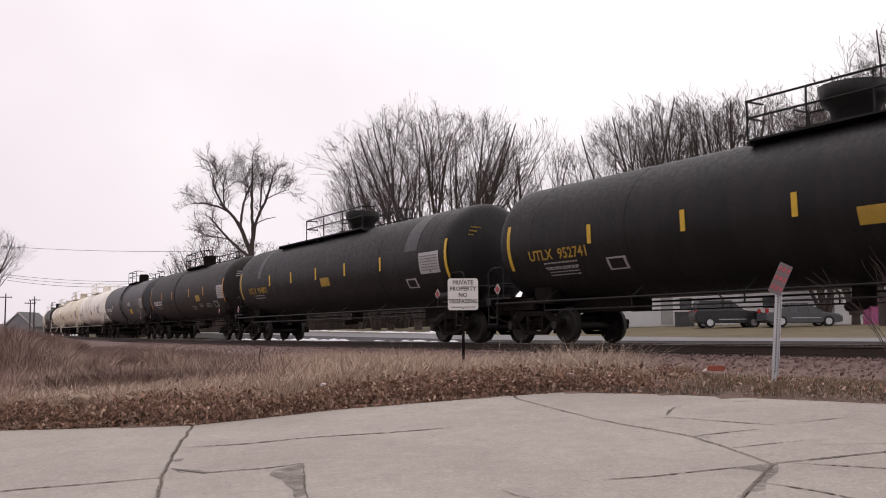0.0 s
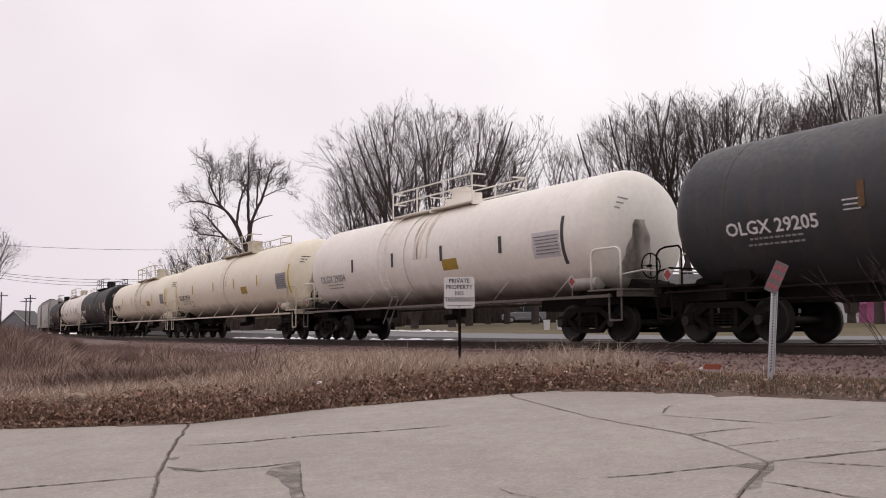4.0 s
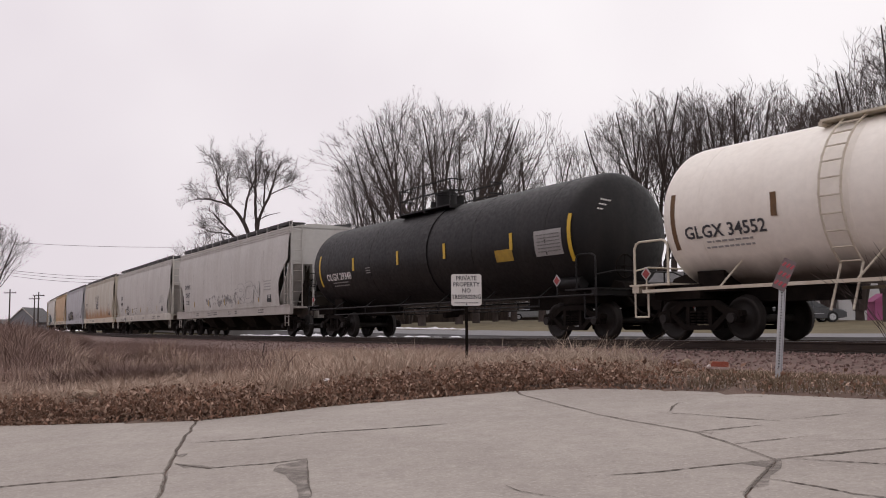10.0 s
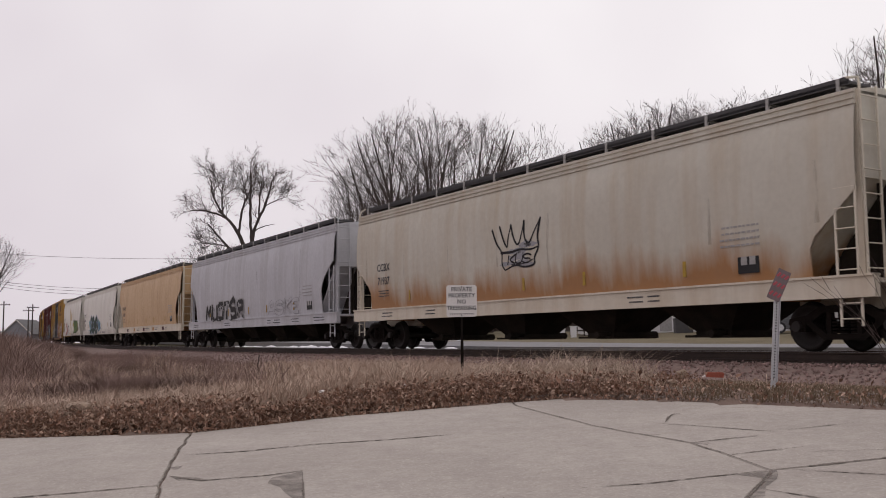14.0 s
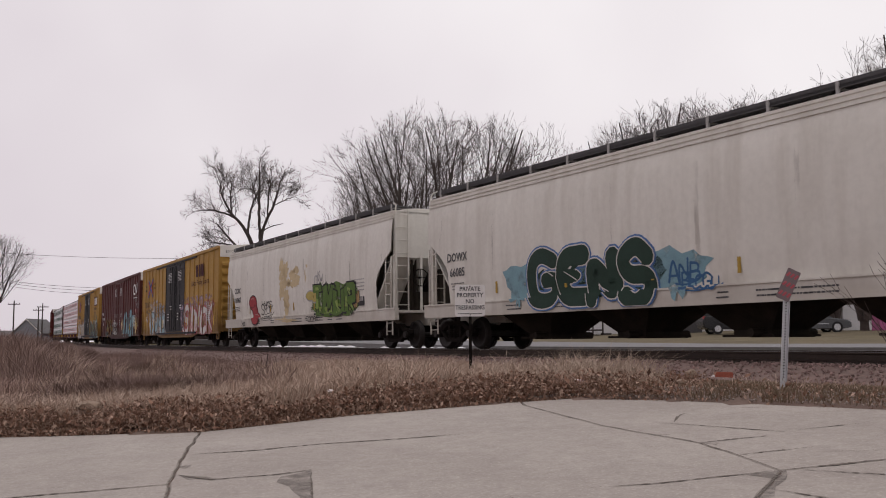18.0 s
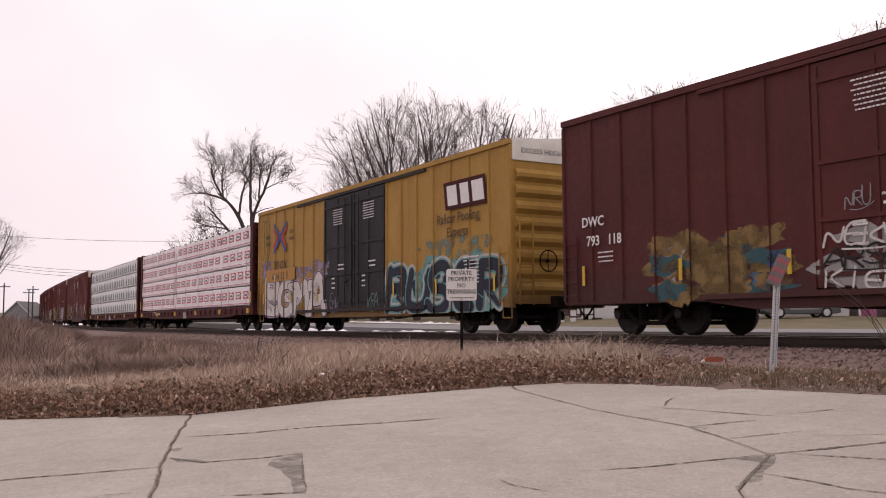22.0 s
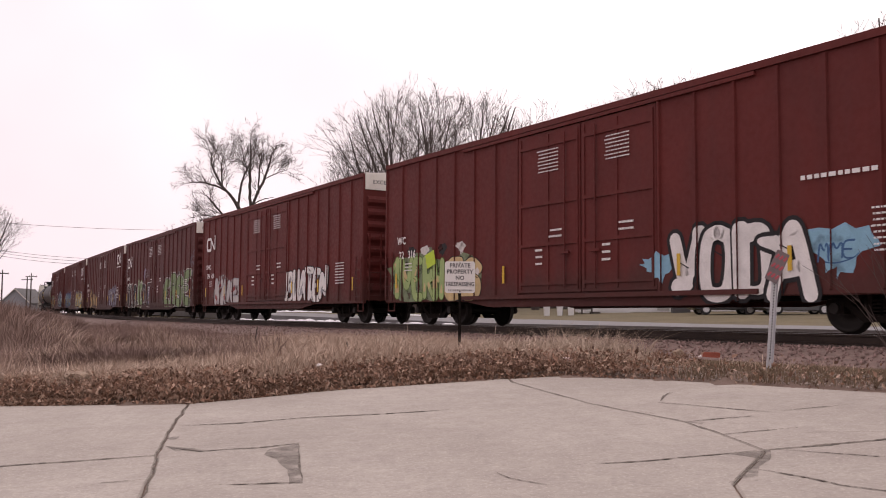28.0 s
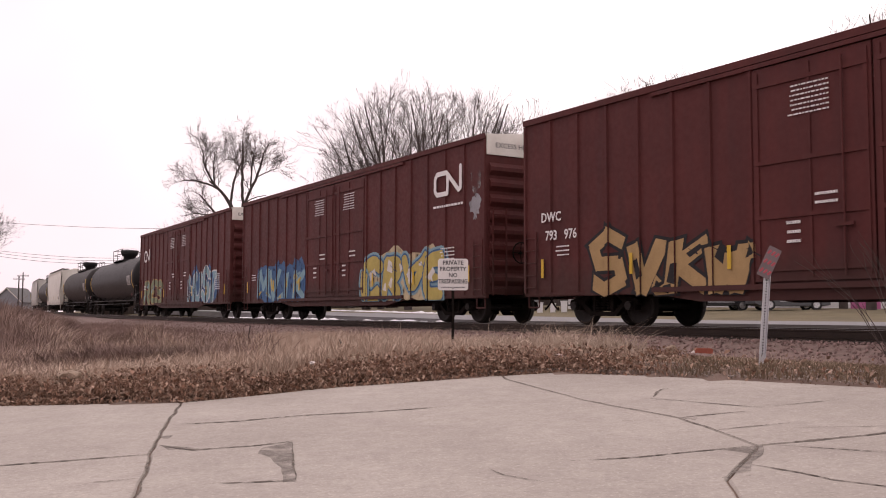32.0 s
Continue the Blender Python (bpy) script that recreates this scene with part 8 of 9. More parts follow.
for k, (pts, w) in enumerate((([(-2.13, 7.80), (-1.59, 7.86), (-1.05, 8.03), (-0.47, 8.06), (0.13, 8.19)], 0.012), ([(-1.94, 6.82), (-1.63, 6.57), (-1.24, 6.63), (-0.98, 6.75)], 0.014), (LEFT_JOINT[:4], 0.012), (JOINT, 0.011),
                              ([(-1.90, 6.47), (-1.75, 5.91), (-1.55, 5.0)], 0.013), (MAIN, 0.011), (MAIN_LOW[:3], 0.008), (RIGHT_JOINT, 0.015),
                              ([(1.79, 8.22), (2.06, 7.94), (2.57, 7.36)], 0.012), ([(1.93, 8.23), (2.10, 8.70), (2.19, 8.76)], 0.016), ([(1.82, 7.03), (2.37, 7.21)], 0.013), ([(2.69, 7.41), (3.29, 7.59)], 0.008), ([(1.95, 6.45), (2.23, 6.54), (2.49, 6.60)], 0.012),
                              ([(0.82, 5.61), (1.24, 5.66), (2.04, 5.85)], 0.010), ([(2.12, 5.83), (2.54, 5.53), (2.9, 5.3)], 0.008), ([(1.78, 5.29), (1.95, 5.05), (2.04, 4.85), (2.3, 4.6)], 0.012), ([(1.38, 7.03), (1.52, 6.97)], 0.010),
                              ([(-1.98, 5.61), (-1.73, 5.67)], 0.008), ([(-1.26, 5.43), (-0.85, 5.42), (-0.76, 5.40)], 0.010), ([(-0.98, 6.7), (-0.88, 6.1), (-0.77, 5.44)], 0.010), ([(0.34, 5.48), (0.41, 5.31), (0.6, 5.1)], 0.007),
                              ([(2.5, 6.4), (3.1, 6.3)], 0.006), ([(-1.5, 8.75), (-1.1, 8.85)], 0.006), ([(-0.3, 9.0), (0.0, 9.05)], 0.006), ([(2.72, 8.95), (2.95, 8.88)], 0.016), ([(1.60, 7.55), (1.72, 7.5)], 0.012))):
    crack(pts, w, k)


dirt_bed = bpy.data.meshes.new("joint_fill")
dirt_bed.from_pydata([(x, y, lot_z(x, y) - 0.016) for x, y in ((-13.5, -11.5), (5.0, -11.5), (4.0, 5.0), (2.6, 7.6), (0.6, 9.6), (-2.4, 8.9), (-13.5, 9.0))], [], [tuple(range(7))])
dirt_bed.materials.append(M_EARTH)
part("joint_fill", dirt_bed, pavement, "dirt packed in the joints")


def worn_patch(outline, seed, up=0.0025):
    """Crumbled, darker concrete with a ragged outline."""
    pts = fine_line(outline + [outline[0]], 0.04, 0.03)[:-1]
    me = bpy.data.meshes.new("crumbled_patch")
    me.from_pydata([(x, y, lot_z(x, y) + up) for x, y in pts], [], [tuple(range(len(pts)))])
    me.materials.append(M_PATCH)
    part("crumbled_patch", me, pavement, "crumbled patch of concrete")


for k, outline in enumerate(([(-1.15, 6.33), (-1.15, 6.57), (-0.99, 6.73), (-0.88, 6.1), (-0.77, 5.44), (-0.84, 5.38), (-0.90, 5.80), (-1.04, 6.15)], [(1.78, 5.78), (2.04, 5.83), (1.93, 5.55), (1.81, 5.38), (1.69, 5.01), (1.52, 5.00), (1.73, 5.30), (1.87, 5.57)],
                              [(-1.94, 6.84), (-1.72, 6.72), (-1.55, 6.56), (-1.8, 6.62)], [(1.84, 7.03), (2.0, 7.06), (1.92, 6.88)], [(-2.05, 7.2), (-1.98, 7.3), (-1.95, 7.05)])):
    worn_patch(outline, k)


# ---- verge: fallen leaves, dry grass, brush, stones ----
def scatter(name, count, pick, make, material, label, category, seed):
    """Very many small pieces as one mesh of kind stuff."""
    rnd = random.Random(seed)
    spots = [pick(rnd) for _ in range(count)]
    xy = np.array([(a, b) for a, b, *_ in spots])
    z = ground_z(xy[:, 0], xy[:, 1])
    v, f = [], []
    for (x, y, *rest), zz in zip(spots, z):
        pts, faces = make(rnd, *rest)
        o = len(v)
        v += [(x + a, y + b, zz + c) for a, b, c in pts]
        f += [tuple(i + o for i in q) for q in faces]
    me = bpy.data.meshes.new(name)
    me.from_pydata(v, [], f)
    me.materials.append(material)
    return tagged(new(name, me), label, category, kind="stuff")


def edge_y(x):
    return float(np.interp(x, EDGE_X, EDGE_Y))


def pick_leaf(rnd):
    while True:
        x = rnd.uniform(-7.5, 4.4)
        thick = 0.72 + 0.9 * noise.noise(Vector((x * 0.9, 0.0, 5.0)))
        over = abs(rnd.gauss(0.30, 0.36)) * thick - 0.08
        if x > 1.0 and rnd.random() < min(0.96, (x - 0.8) * 0.55):
            continue
        if over > 1.7 or noise.noise(Vector((x * 2.4, over * 3.0, 1.0))) < rnd.uniform(-0.75, 0.1):
            continue
        return x, edge_y(x) + over, over


def make_leaf(rnd, over):
    s = rnd.uniform(0.009, 0.029) * (1.0 if rnd.random() < 0.85 else 1.5)
    e = Euler((rnd.uniform(-1.3, 1.3), rnd.uniform(-1.3, 1.3), rnd.uniform(0, 6.28))).to_matrix()
    up = rnd.uniform(0.01, 0.15) * math.exp(-((over - 0.5) / 0.7) ** 2) * rnd.choice((0.5, 1.0, 1.3)) + 0.012
    thin = rnd.choice((0.12, 0.35, 0.5, 0.7))
    pts = [(-s, 0, 0), (-s * 0.1, -s * thin, s * 0.4), (s * 1.2, s * rnd.uniform(-0.3, 0.3), s * 0.25), (-s * 0.1, s * thin, s * rnd.uniform(-0.1, 0.6)), (s * 0.5, -s * thin * 0.5, s * 0.1)]
    return [tuple(e @ Vector(p) + Vector((0, 0, up))) for p in pts], [(0, 1, 4), (0, 4, 2), (0, 2, 3)]


scatter("leaf_litter", 38000, pick_leaf, make_leaf, M_LEAF, "drift of curled brown fallen leaves along the lot", "leaves", 3)
M_LEAFPALE = mat("pale_dry_leaves", (0.54, 0.38, 0.29), 0.85, (0.30, 0.195, 0.135), 9.0, 0.7, island=0.55)
scatter("pale_leaf_litter", 20000, pick_leaf, make_leaf, M_LEAFPALE, "paler dry leaves scattered over the drift", "leaves", 33)


def pick_grass(rnd):
    while True:
        y = 9.5 + 20 * rnd.random() ** 1.7
        x = rnd.uniform(-0.50, 0.44) * y
        over = y - edge_y(x)
        if over < 0.35 + 0.5 * rnd.random():
            continue
        a, o = nearest(np.array([x]), np.array([y]))
        if o[0] < 2.7 or (a[0] > 6 and o[0] < 6.2 and rnd.random() < min(0.96, (a[0] - 4) / 10)):
            continue
        if x > 1.9 and rnd.random() < min(0.97, 0.5 + (x - 1.9) * 0.5):
            continue
        if noise.noise(Vector((x * 0.8, y * 0.8, 11.0))) < rnd.uniform(-0.55, 0.12):
            continue
        return x, y, (0.36 + 0.42 * max(0.0, noise.noise(Vector((x * 0.55, y * 0.55, 6.0)))) + 0.12 * min(1.0, over / 3)) * (1.0 if x < 1.6 else 0.5), x


def make_blade(rnd, size, x):
    h = size * rnd.uniform(0.25, 0.85)
    a, lean, w = rnd.uniform(0, 6.28), rnd.uniform(0.1, 1.25), rnd.uniform(0.002, 0.005)
    dx, dy = math.cos(a) * lean * h + 0.12 * h, math.sin(a) * lean * h
    return [(-w, 0, -0.02), (w, 0, -0.02), (dx * 0.35 - w * 0.8, dy * 0.35, h * 0.55), (dx * 0.35 + w * 0.8, dy * 0.35, h * 0.55), (dx, dy, h * rnd.uniform(0.55, 0.95))], [(0, 1, 3, 2), (2, 3, 4)]


scatter("dry_grass", 36000, pick_grass, make_blade, M_GRASS, "tall dry straw-coloured grass on the verge", "grass", 5)
M_GRASSPALE = mat("bleached_grass", (0.57, 0.45, 0.355), 0.9, (0.41, 0.31, 0.235), 0.8, 0.6, island=0.4)
scatter("bleached_grass", 26000, pick_grass, make_blade, M_GRASSPALE, "bleached pale seed stalks among the dry grass", "grass", 6)


def pick_short(rnd):
    while True:
        x = rnd.uniform(0.6, 7.5)
        y = rnd.uniform(7.5, 16)
        if y < edge_y(x) + 0.05 or x > 0.5 * y or noise.noise(Vector((x * 1.1, y * 1.1, 3))) < rnd.uniform(-0.35, 0.35):
            continue
        a, o = nearest(np.array([x]), np.array([y]))
        if o[0] < 2.9:
            continue
        return x, y, 0.13, x


M_SHORTGRASS = mat("matted_green_brown_grass", (0.25, 0.18, 0.12), 0.9, (0.15, 0.105, 0.07), 1.2, 0.8, island=0.55)
scatter("short_grass", 22000, pick_short, make_blade, M_SHORTGRASS, "short matted green-brown grass beside the post", "grass", 61)


def pick_pebble(rnd):
    x = rnd.uniform(0.5, 6.5)
    return x, edge_y(x) + abs(rnd.gauss(0, 0.9)), 0


def pick_brush(rnd):
    while True:
        y = 13 + 45 * rnd.random() ** 1.6
        q = rnd.gauss(-0.34, 0.075)
        x = q * y
        if q < -0.56 or q > -0.16 or rnd.random() < 0.45 + 1.1 * noise.noise(Vector((x * 0.35, y * 0.35, 2))):
            continue
        a, o = nearest(np.array([x]), np.array([y]))
        if o[0] < 3.6:
            continue
        return x, y, 0.40 + 0.5 * max(0.0, noise.noise(Vector((x * 0.5, y * 0.5, 2)))) + 0.35 * min(1.0, max(0.0, (-0.38 - q) * 8)), x


def make_twig(rnd, size, x):
    h = size * rnd.uniform(0.3, 1.0)
    a, lean, w = rnd.uniform(0, 6.28), rnd.uniform(0.1, 1.3), rnd.uniform(0.002, 0.0055)
    dx, dy = math.cos(a) * lean * h, math.sin(a) * lean * h
    return [(-w, 0, -0.03), (w, 0, -0.03), (dx * 0.5 - w, dy * 0.5, h * 0.6), (dx * 0.5 + w, dy * 0.5, h * 0.6), (dx, dy, h * rnd.uniform(0.6, 1.0))], [(0, 1, 3, 2), (2, 3, 4)]


M_BRUSHTAN = mat("tan_brush", (0.41, 0.285, 0.235), 0.95, (0.26, 0.18, 0.15), 0.7, 0.7, island=0.55)
scatter("dead_brush", 46000, pick_brush, make_twig, M_SCRUB, "brown dead brush on the bank by the bend", "brush", 8)


def pick_tall(rnd):
    while True:
        y = 11.5 + 40 * rnd.random() ** 1.8
        q = rnd.gauss(-0.44, 0.10)
        x = q * y
        if q < -0.6 or y < edge_y(x) + 1.2 or (q > -0.30 and rnd.random() < 0.8):
            continue
        a, o = nearest(np.array([x]), np.array([y]))
        if o[0] < 5.0:
            continue
        return x, y, (0.42 + 0.42 * min(1.0, max(0.0, (-0.36 - q) * 8))) * (0.7 + 0.7 * abs(noise.noise(Vector((x * 0.7, y * 0.7, 7))))) * min(1.0, 0.45 + (y - 11) / 9), x


scatter("tall_grass", 56000, pick_tall, make_twig, M_BRUSHTAN, "tall tan weeds and grass along the bank", "grass", 81)


def pick_stone(rnd):
    s = rnd.uniform(-21, 40)
    far = 3.4 + 3.0 * min(1.0, max(0.0, (s - 4) / 12))
    o = rnd.choice((rnd.uniform(1.3, far), rnd.uniform(1.3, far), rnd.uniform(0.85, 1.3), rnd.uniform(-2.2, -0.9)))
    p = beside(s, o)
    return p.x, p.y, s


def make_stone(rnd, s):
    r = rnd.uniform(0.018, 0.042)
    e = Euler((rnd.uniform(0, 3), rnd.uniform(0, 3), rnd.uniform(0, 3))).to_matrix()
    k = [rnd.uniform(0.6, 1.3) for _ in range(6)]
    pts = [(r * k[0], 0, 0), (-r * k[1], 0, 0), (0, r * k[2], 0), (0, -r * k[3], 0), (0, 0, r * k[4] * 0.8), (0, 0, -r * k[5] * 0.8)]
    up = rnd.uniform(0.0, 0.03)
    return [tuple(e @ Vector(p) + Vector((0, 0, up))) for p in pts], [(0, 2, 4), (2, 1, 4), (1, 3, 4), (3, 0, 4), (2, 0, 5), (1, 2, 5), (3, 1, 5), (0, 3, 5)]


scatter("ballast_stones", 24000, pick_stone, make_stone, M_STONE, "pinkish crushed stone ballast under the rails", "ballast", 9)

def make_grit(rnd, s):
    pts, faces = make_stone(rnd, s)
    return [(a * 0.4, b * 0.4, c * 0.4) for a, b, c in pts], faces


def pick_clump(rnd):
    px, d = rnd.choice(((1015, 12.0), (1030, 12.4), (700, 14.6), (880, 13.4), (1000, 13.0), (1095, 12.6), (960, 12.6), (1105, 12.9)))
    d += rnd.gauss(0, 0.35)
    return (px - 784) / 1668.75 * d + rnd.gauss(0, 0.22), d, rnd.uniform(0.35, 0.85), 0


scatter("grass_clumps", 3600, pick_clump, make_blade, M_GRASSPALE, "taller clumps of bleached grass beside the track", "grass", 62)


def pick_heap(rnd):
    px, d = rnd.choice(((1120, 12.6), (1150, 12.9), (1175, 13.0), (1090, 12.2), (1195, 13.4)))
    d += rnd.gauss(0, 0.35)
    return (px - 784) / 1668.75 * d + rnd.gauss(0, 0.24), d, 0.5 + rnd.gauss(0, 0.25)


scatter("leaf_heap", 2200, pick_heap, make_leaf, M_LEAF, "dark heap of dead leaves and stems beside the track", "leaves", 63)
M_PEBBLE = mat("pale_gravel", (0.40, 0.34, 0.29), 0.9, (0.26, 0.21, 0.18), 8, 0.7, island=0.55)
scatter("gravel", 3000, pick_pebble, make_grit, M_PEBBLE, "pale gravel and grit along the lot's edge", "gravel", 91)



def pick_sand(rnd):
    d = 11.9 + rnd.gauss(0, 0.35)
    return (1535 - 784) / 1668.75 * d + rnd.gauss(0, 0.45), d, 0


scatter("sandy_grit", 5000, pick_sand, make_grit, M_PEBBLE, "pale sandy grit worn bare beside the marker", "gravel", 92)
ties = tagged(new("track_ties"), "dark creosoted wooden ties under the rails", "ties", kind="structure")
TIE = Shape().box(-0.115, 0.115, -1.30, 1.30, -0.36, -0.182).mesh("tie", M_TIE)
for k in range(150):
    s = -24 + 0.52 * k
    x, y, a = line_at(s)
    part("tie", TIE, ties, "", pose(x, y, float(rise(s)), 0, 0, math.degrees(a) + random.uniform(-0.8, 0.8)))


# ---- sign, marker post and litter on the verge ----
def at_ground(x, y):
    return float(ground_z(x, y)[0])


sign = tagged(new("warning_sign"), "white private-property sign on a thin steel post in the grass", "sign")
sign.matrix_basis = pose(0.32, 14.3, 0.0)
M_SIGN = mat("white_sign_face", (0.72, 0.70, 0.68), 0.5, (0.6, 0.57, 0.54), 3, 0.4)
gz = at_ground(0.33, 14.3)
part("post", Shape().box(-0.022, 0.022, 0.012, 0.03, gz - 0.1, 1.03).box(-0.022, -0.016, 0.012, 0.05, gz - 0.1, 1.03).box(0.016, 0.022, 0.012, 0.05, gz - 0.1, 1.03).mesh("post", M_IRON), sign, "thin dark steel channel post")
plate = Shape()
c = 0.025
plate.prism([(-0.23 + c, 0.62), (0.23 - c, 0.62), (0.23, 0.62 + c), (0.23, 1.10 - c), (0.23 - c, 1.10), (-0.23 + c, 1.10), (-0.23, 1.10 - c), (-0.23, 0.62 + c)], "y", -0.003, 0.004)
panel = part("sign_panel", plate.mesh("sign_panel", M_SIGN), sign, "white sheet-metal panel with black words")
for k, (tx, w) in enumerate((("PRIVATE", 0.92), ("PROPERTY", 0.92), ("NO", 0.92), ("TRESPASSING", 0.80))):
    part("lettering", text_mesh(tx, 0.092, M_DARKPAINT, 0.014, w), panel, "", pose(0, -0.006, 1.035 - 0.094 * k))
part("small_writing", text_bars(0.36, 0.035, 1, M_DARKPAINT, 3, 0.95), panel, "", pose(0, -0.007, 0.665))
for z in (1.075, 0.645):
    part("bolt", Shape().rod((0, -0.01, z), (0, 0.0, z), 0.01, 8).mesh("bolt", M_IRON), panel)

marker = tagged(new("marker_post"), "leaning galvanised post with a bent red and grey reflector board", "marker post")
foot_z = at_ground(3.50, 10.0)
marker.matrix_basis = pose(3.50, 10.0, -0.178, 0, 4.6, 0)
sh = Shape()
sh.box(-0.032, 0.032, 0.0, 0.006, foot_z + 0.178 - 0.15, 1.0)
sh.box(-0.034, -0.028, -0.022, 0.0, foot_z + 0.178 - 0.15, 1.0)
sh.box(0.028, 0.034, -0.022, 0.0, foot_z + 0.178 - 0.15, 1.0)
chan = part("channel_post", sh.mesh("channel_post", M_GALV), marker, "perforated galvanised channel")
HOLE = Shape().rod((0, -0.004, 0), (0, -0.0005, 0), 0.008, 8).mesh("hole", M_BOXBLACK)
for k in range(30):
    part("hole", HOLE, chan, "", pose(0.0, 0, 0.03 + k * 0.03))
M_BOARD = mat("weathered_reflector_board", (0.17, 0.13, 0.135), 0.5, (0.11, 0.085, 0.09), 6, 0.5)
M_REFLECT = mat("faded_red_reflector", (0.42, 0.07, 0.09), 0.35, (0.34, 0.06, 0.08), 8, 0.4)
brd = Shape().prism([(-0.066, -0.17), (0.066, -0.17), (0.072, -0.16), (0.072, 0.16), (0.066, 0.17), (-0.066, 0.17), (-0.072, 0.16), (-0.072, -0.16)], "y", -0.004, 0.0)
board = part("reflector_board", brd.mesh("reflector_board", M_BOARD), marker, "bent grey board with faded red squares", pose(0.005, -0.03, 1.0, 0, 21, 0))
REF = Shape().prism([(-0.014, -0.026), (0.010, -0.026), (0.014, 0.026), (-0.010, 0.026)], "y", -0.003, 0.0).mesh("reflector", M_REFLECT)
for r in range(3):
    for q in range(3):
        part("reflector", REF, board, "", pose(-0.045 + 0.045 * q, -0.005, -0.105 + 0.105 * r, 0, 20, 0))

M_BRICK = mat("red_clay_block", (0.36, 0.10, 0.065), 0.9, (0.26, 0.075, 0.05), 12, 0.5, 0.5, 60)
M_ROCK = mat("tan_rock", (0.30, 0.22, 0.16), 0.9, (0.2, 0.15, 0.11), 6, 0.6, 0.8, 25)
M_LITTER = mat("white_litter", (0.75, 0.72, 0.70), 0.6, (0.55, 0.3, 0.28), 8, 0.6)


def on_bank(px, depth, up=0.0):
    x = (px - 784) / 1668.75 * depth
    return x, depth, at_ground(x, depth) + up


def lump(name, size, squash, material, seed):
    rnd = random.Random(seed)
    bm = bmesh.new()
    bmesh.ops.create_icosphere(bm, subdivisions=2, radius=size)
    for v in bm.verts:
        v.co *= 1 + 0.35 * noise.noise(v.co * (1.6 / size) + Vector((seed, 0, 0)))
        v.co.z *= squash
    me = bpy.data.meshes.new(name)
    bm.to_mesh(me)
    bm.free()
    me.materials.append(material)
    return me


block = tagged(new("clay_block"), "broken red clay block with a white end lying by the track", "brick")
block.matrix_basis = pose(*on_bank(1264, 16.0, 0.15), 0, 2, -6)
part("body", Shape().prism([(-0.145, -0.04), (0.145, -0.045), (0.15, 0.03), (0.13, 0.045), (-0.14, 0.04)], "y", -0.05, 0.05).mesh("body", M_BRICK), block)
part("end_face", Shape().prism([(-0.20, -0.045), (-0.145, -0.045), (-0.145, 0.01)], "y", -0.045, 0.045).mesh("end_face", M_LITTER), block, "white broken end")
tagged(new("rock", lump("rock", 0.11, 0.8, M_ROCK, 3)), "tan rounded rock on the grassy bank", "rock").matrix_basis = pose(*on_bank(1207, 15.4, 0.14))
for k, (px, d, s, mt, tx) in enumerate(((1010, 10.75, 0.05, M_LITTER, "crumpled white and red litter by the leaves"), (1190, 11.0, 0.06, M_ROCK, "small pale stone in the leaves"), (655, 10.7, 0.12, M_ROCK, "flat pale stone among the leaves"), (150, 10.3, 0.14, M_ROCK, "flat grey stone among the leaves"), (575, 10.6, 0.04, M_LITTER, "scrap of white litter in the leaves"), (722, 11.0, 0.045, M_LITTER, "scrap of white litter in the leaves"))):
    tagged(new("litter" if mt is M_LITTER else "stone", lump("piece", s, 0.45, mt, k + 7)), tx, "litter" if mt is M_LITTER else "stone").matrix_basis = pose(*on_bank(px, d, 0.12), 0, 0, 40 * k)
for px, d, hgt in ((464, 19.0, 0.55), (635, 13.0, 0.35)):
    st = tagged(new("dead_stalk"), "thin dark dead stalk standing in the grass", "stalk")
    st.matrix_basis = pose(*on_bank(px, d))
    part("stem", Shape().path([(0, 0, -0.05), (-0.03, 0, hgt * 0.5), (-0.10 if px > 500 else 0.01, 0, hgt)], 0.012, 5).mesh("stem", M_BARK), st)

# rounded dead bushes on the bank by the bend
def dead_bush(px, depth, width, height, count, seed, label):
    rnd = random.Random(seed)
    bush = tagged(new("dead_bush"), label, "bush", "dead bushes on the bank")
    bush.matrix_basis = pose(*on_bank(px, depth, -0.05))
    v, f = [], []
    for _ in range(count):
        a, out = rnd.uniform(0, 6.28), math.sqrt(rnd.random())
        x0, y0 = 0.75 * width * out * math.cos(a), 0.75 * width * out * math.sin(a)
        h = height * math.sqrt(max(0.05, 1 - 0.85 * out * out)) * rnd.uniform(0.55, 1.05) * (0.85 + 0.35 * noise.noise(Vector((x0 * 1.8, y0 * 1.8, seed))))
        x1, y1 = x0 + 0.3 * width * out * math.cos(a) + rnd.gauss(0, 0.12), y0 + 0.3 * width * out * math.sin(a) + rnd.gauss(0, 0.12)
        w = rnd.uniform(0.003, 0.007)
        o = len(v)
        mx, my = (x0 + x1) / 2 + rnd.gauss(0, 0.05), (y0 + y1) / 2
        v += [(x0 - w, y0, 0.0), (x0 + w, y0, 0.0), (mx + w, my, h * 0.6), (mx - w, my, h * 0.6), (x1, y1, h), (x1 + rnd.gauss(0, 0.14), y1, h * rnd.uniform(0.75, 1.1))]
        f += [(o, o + 1, o + 2, o + 3), (o + 3, o + 2, o + 4), (o + 2, o + 5, o + 3)]
    me = bpy.data.meshes.new("brush")
    me.from_pydata(v, [], f)
    me.materials.append(M_SCRUB)
    tagged(part("brush", me, bush), kind="stuff")
    return bush


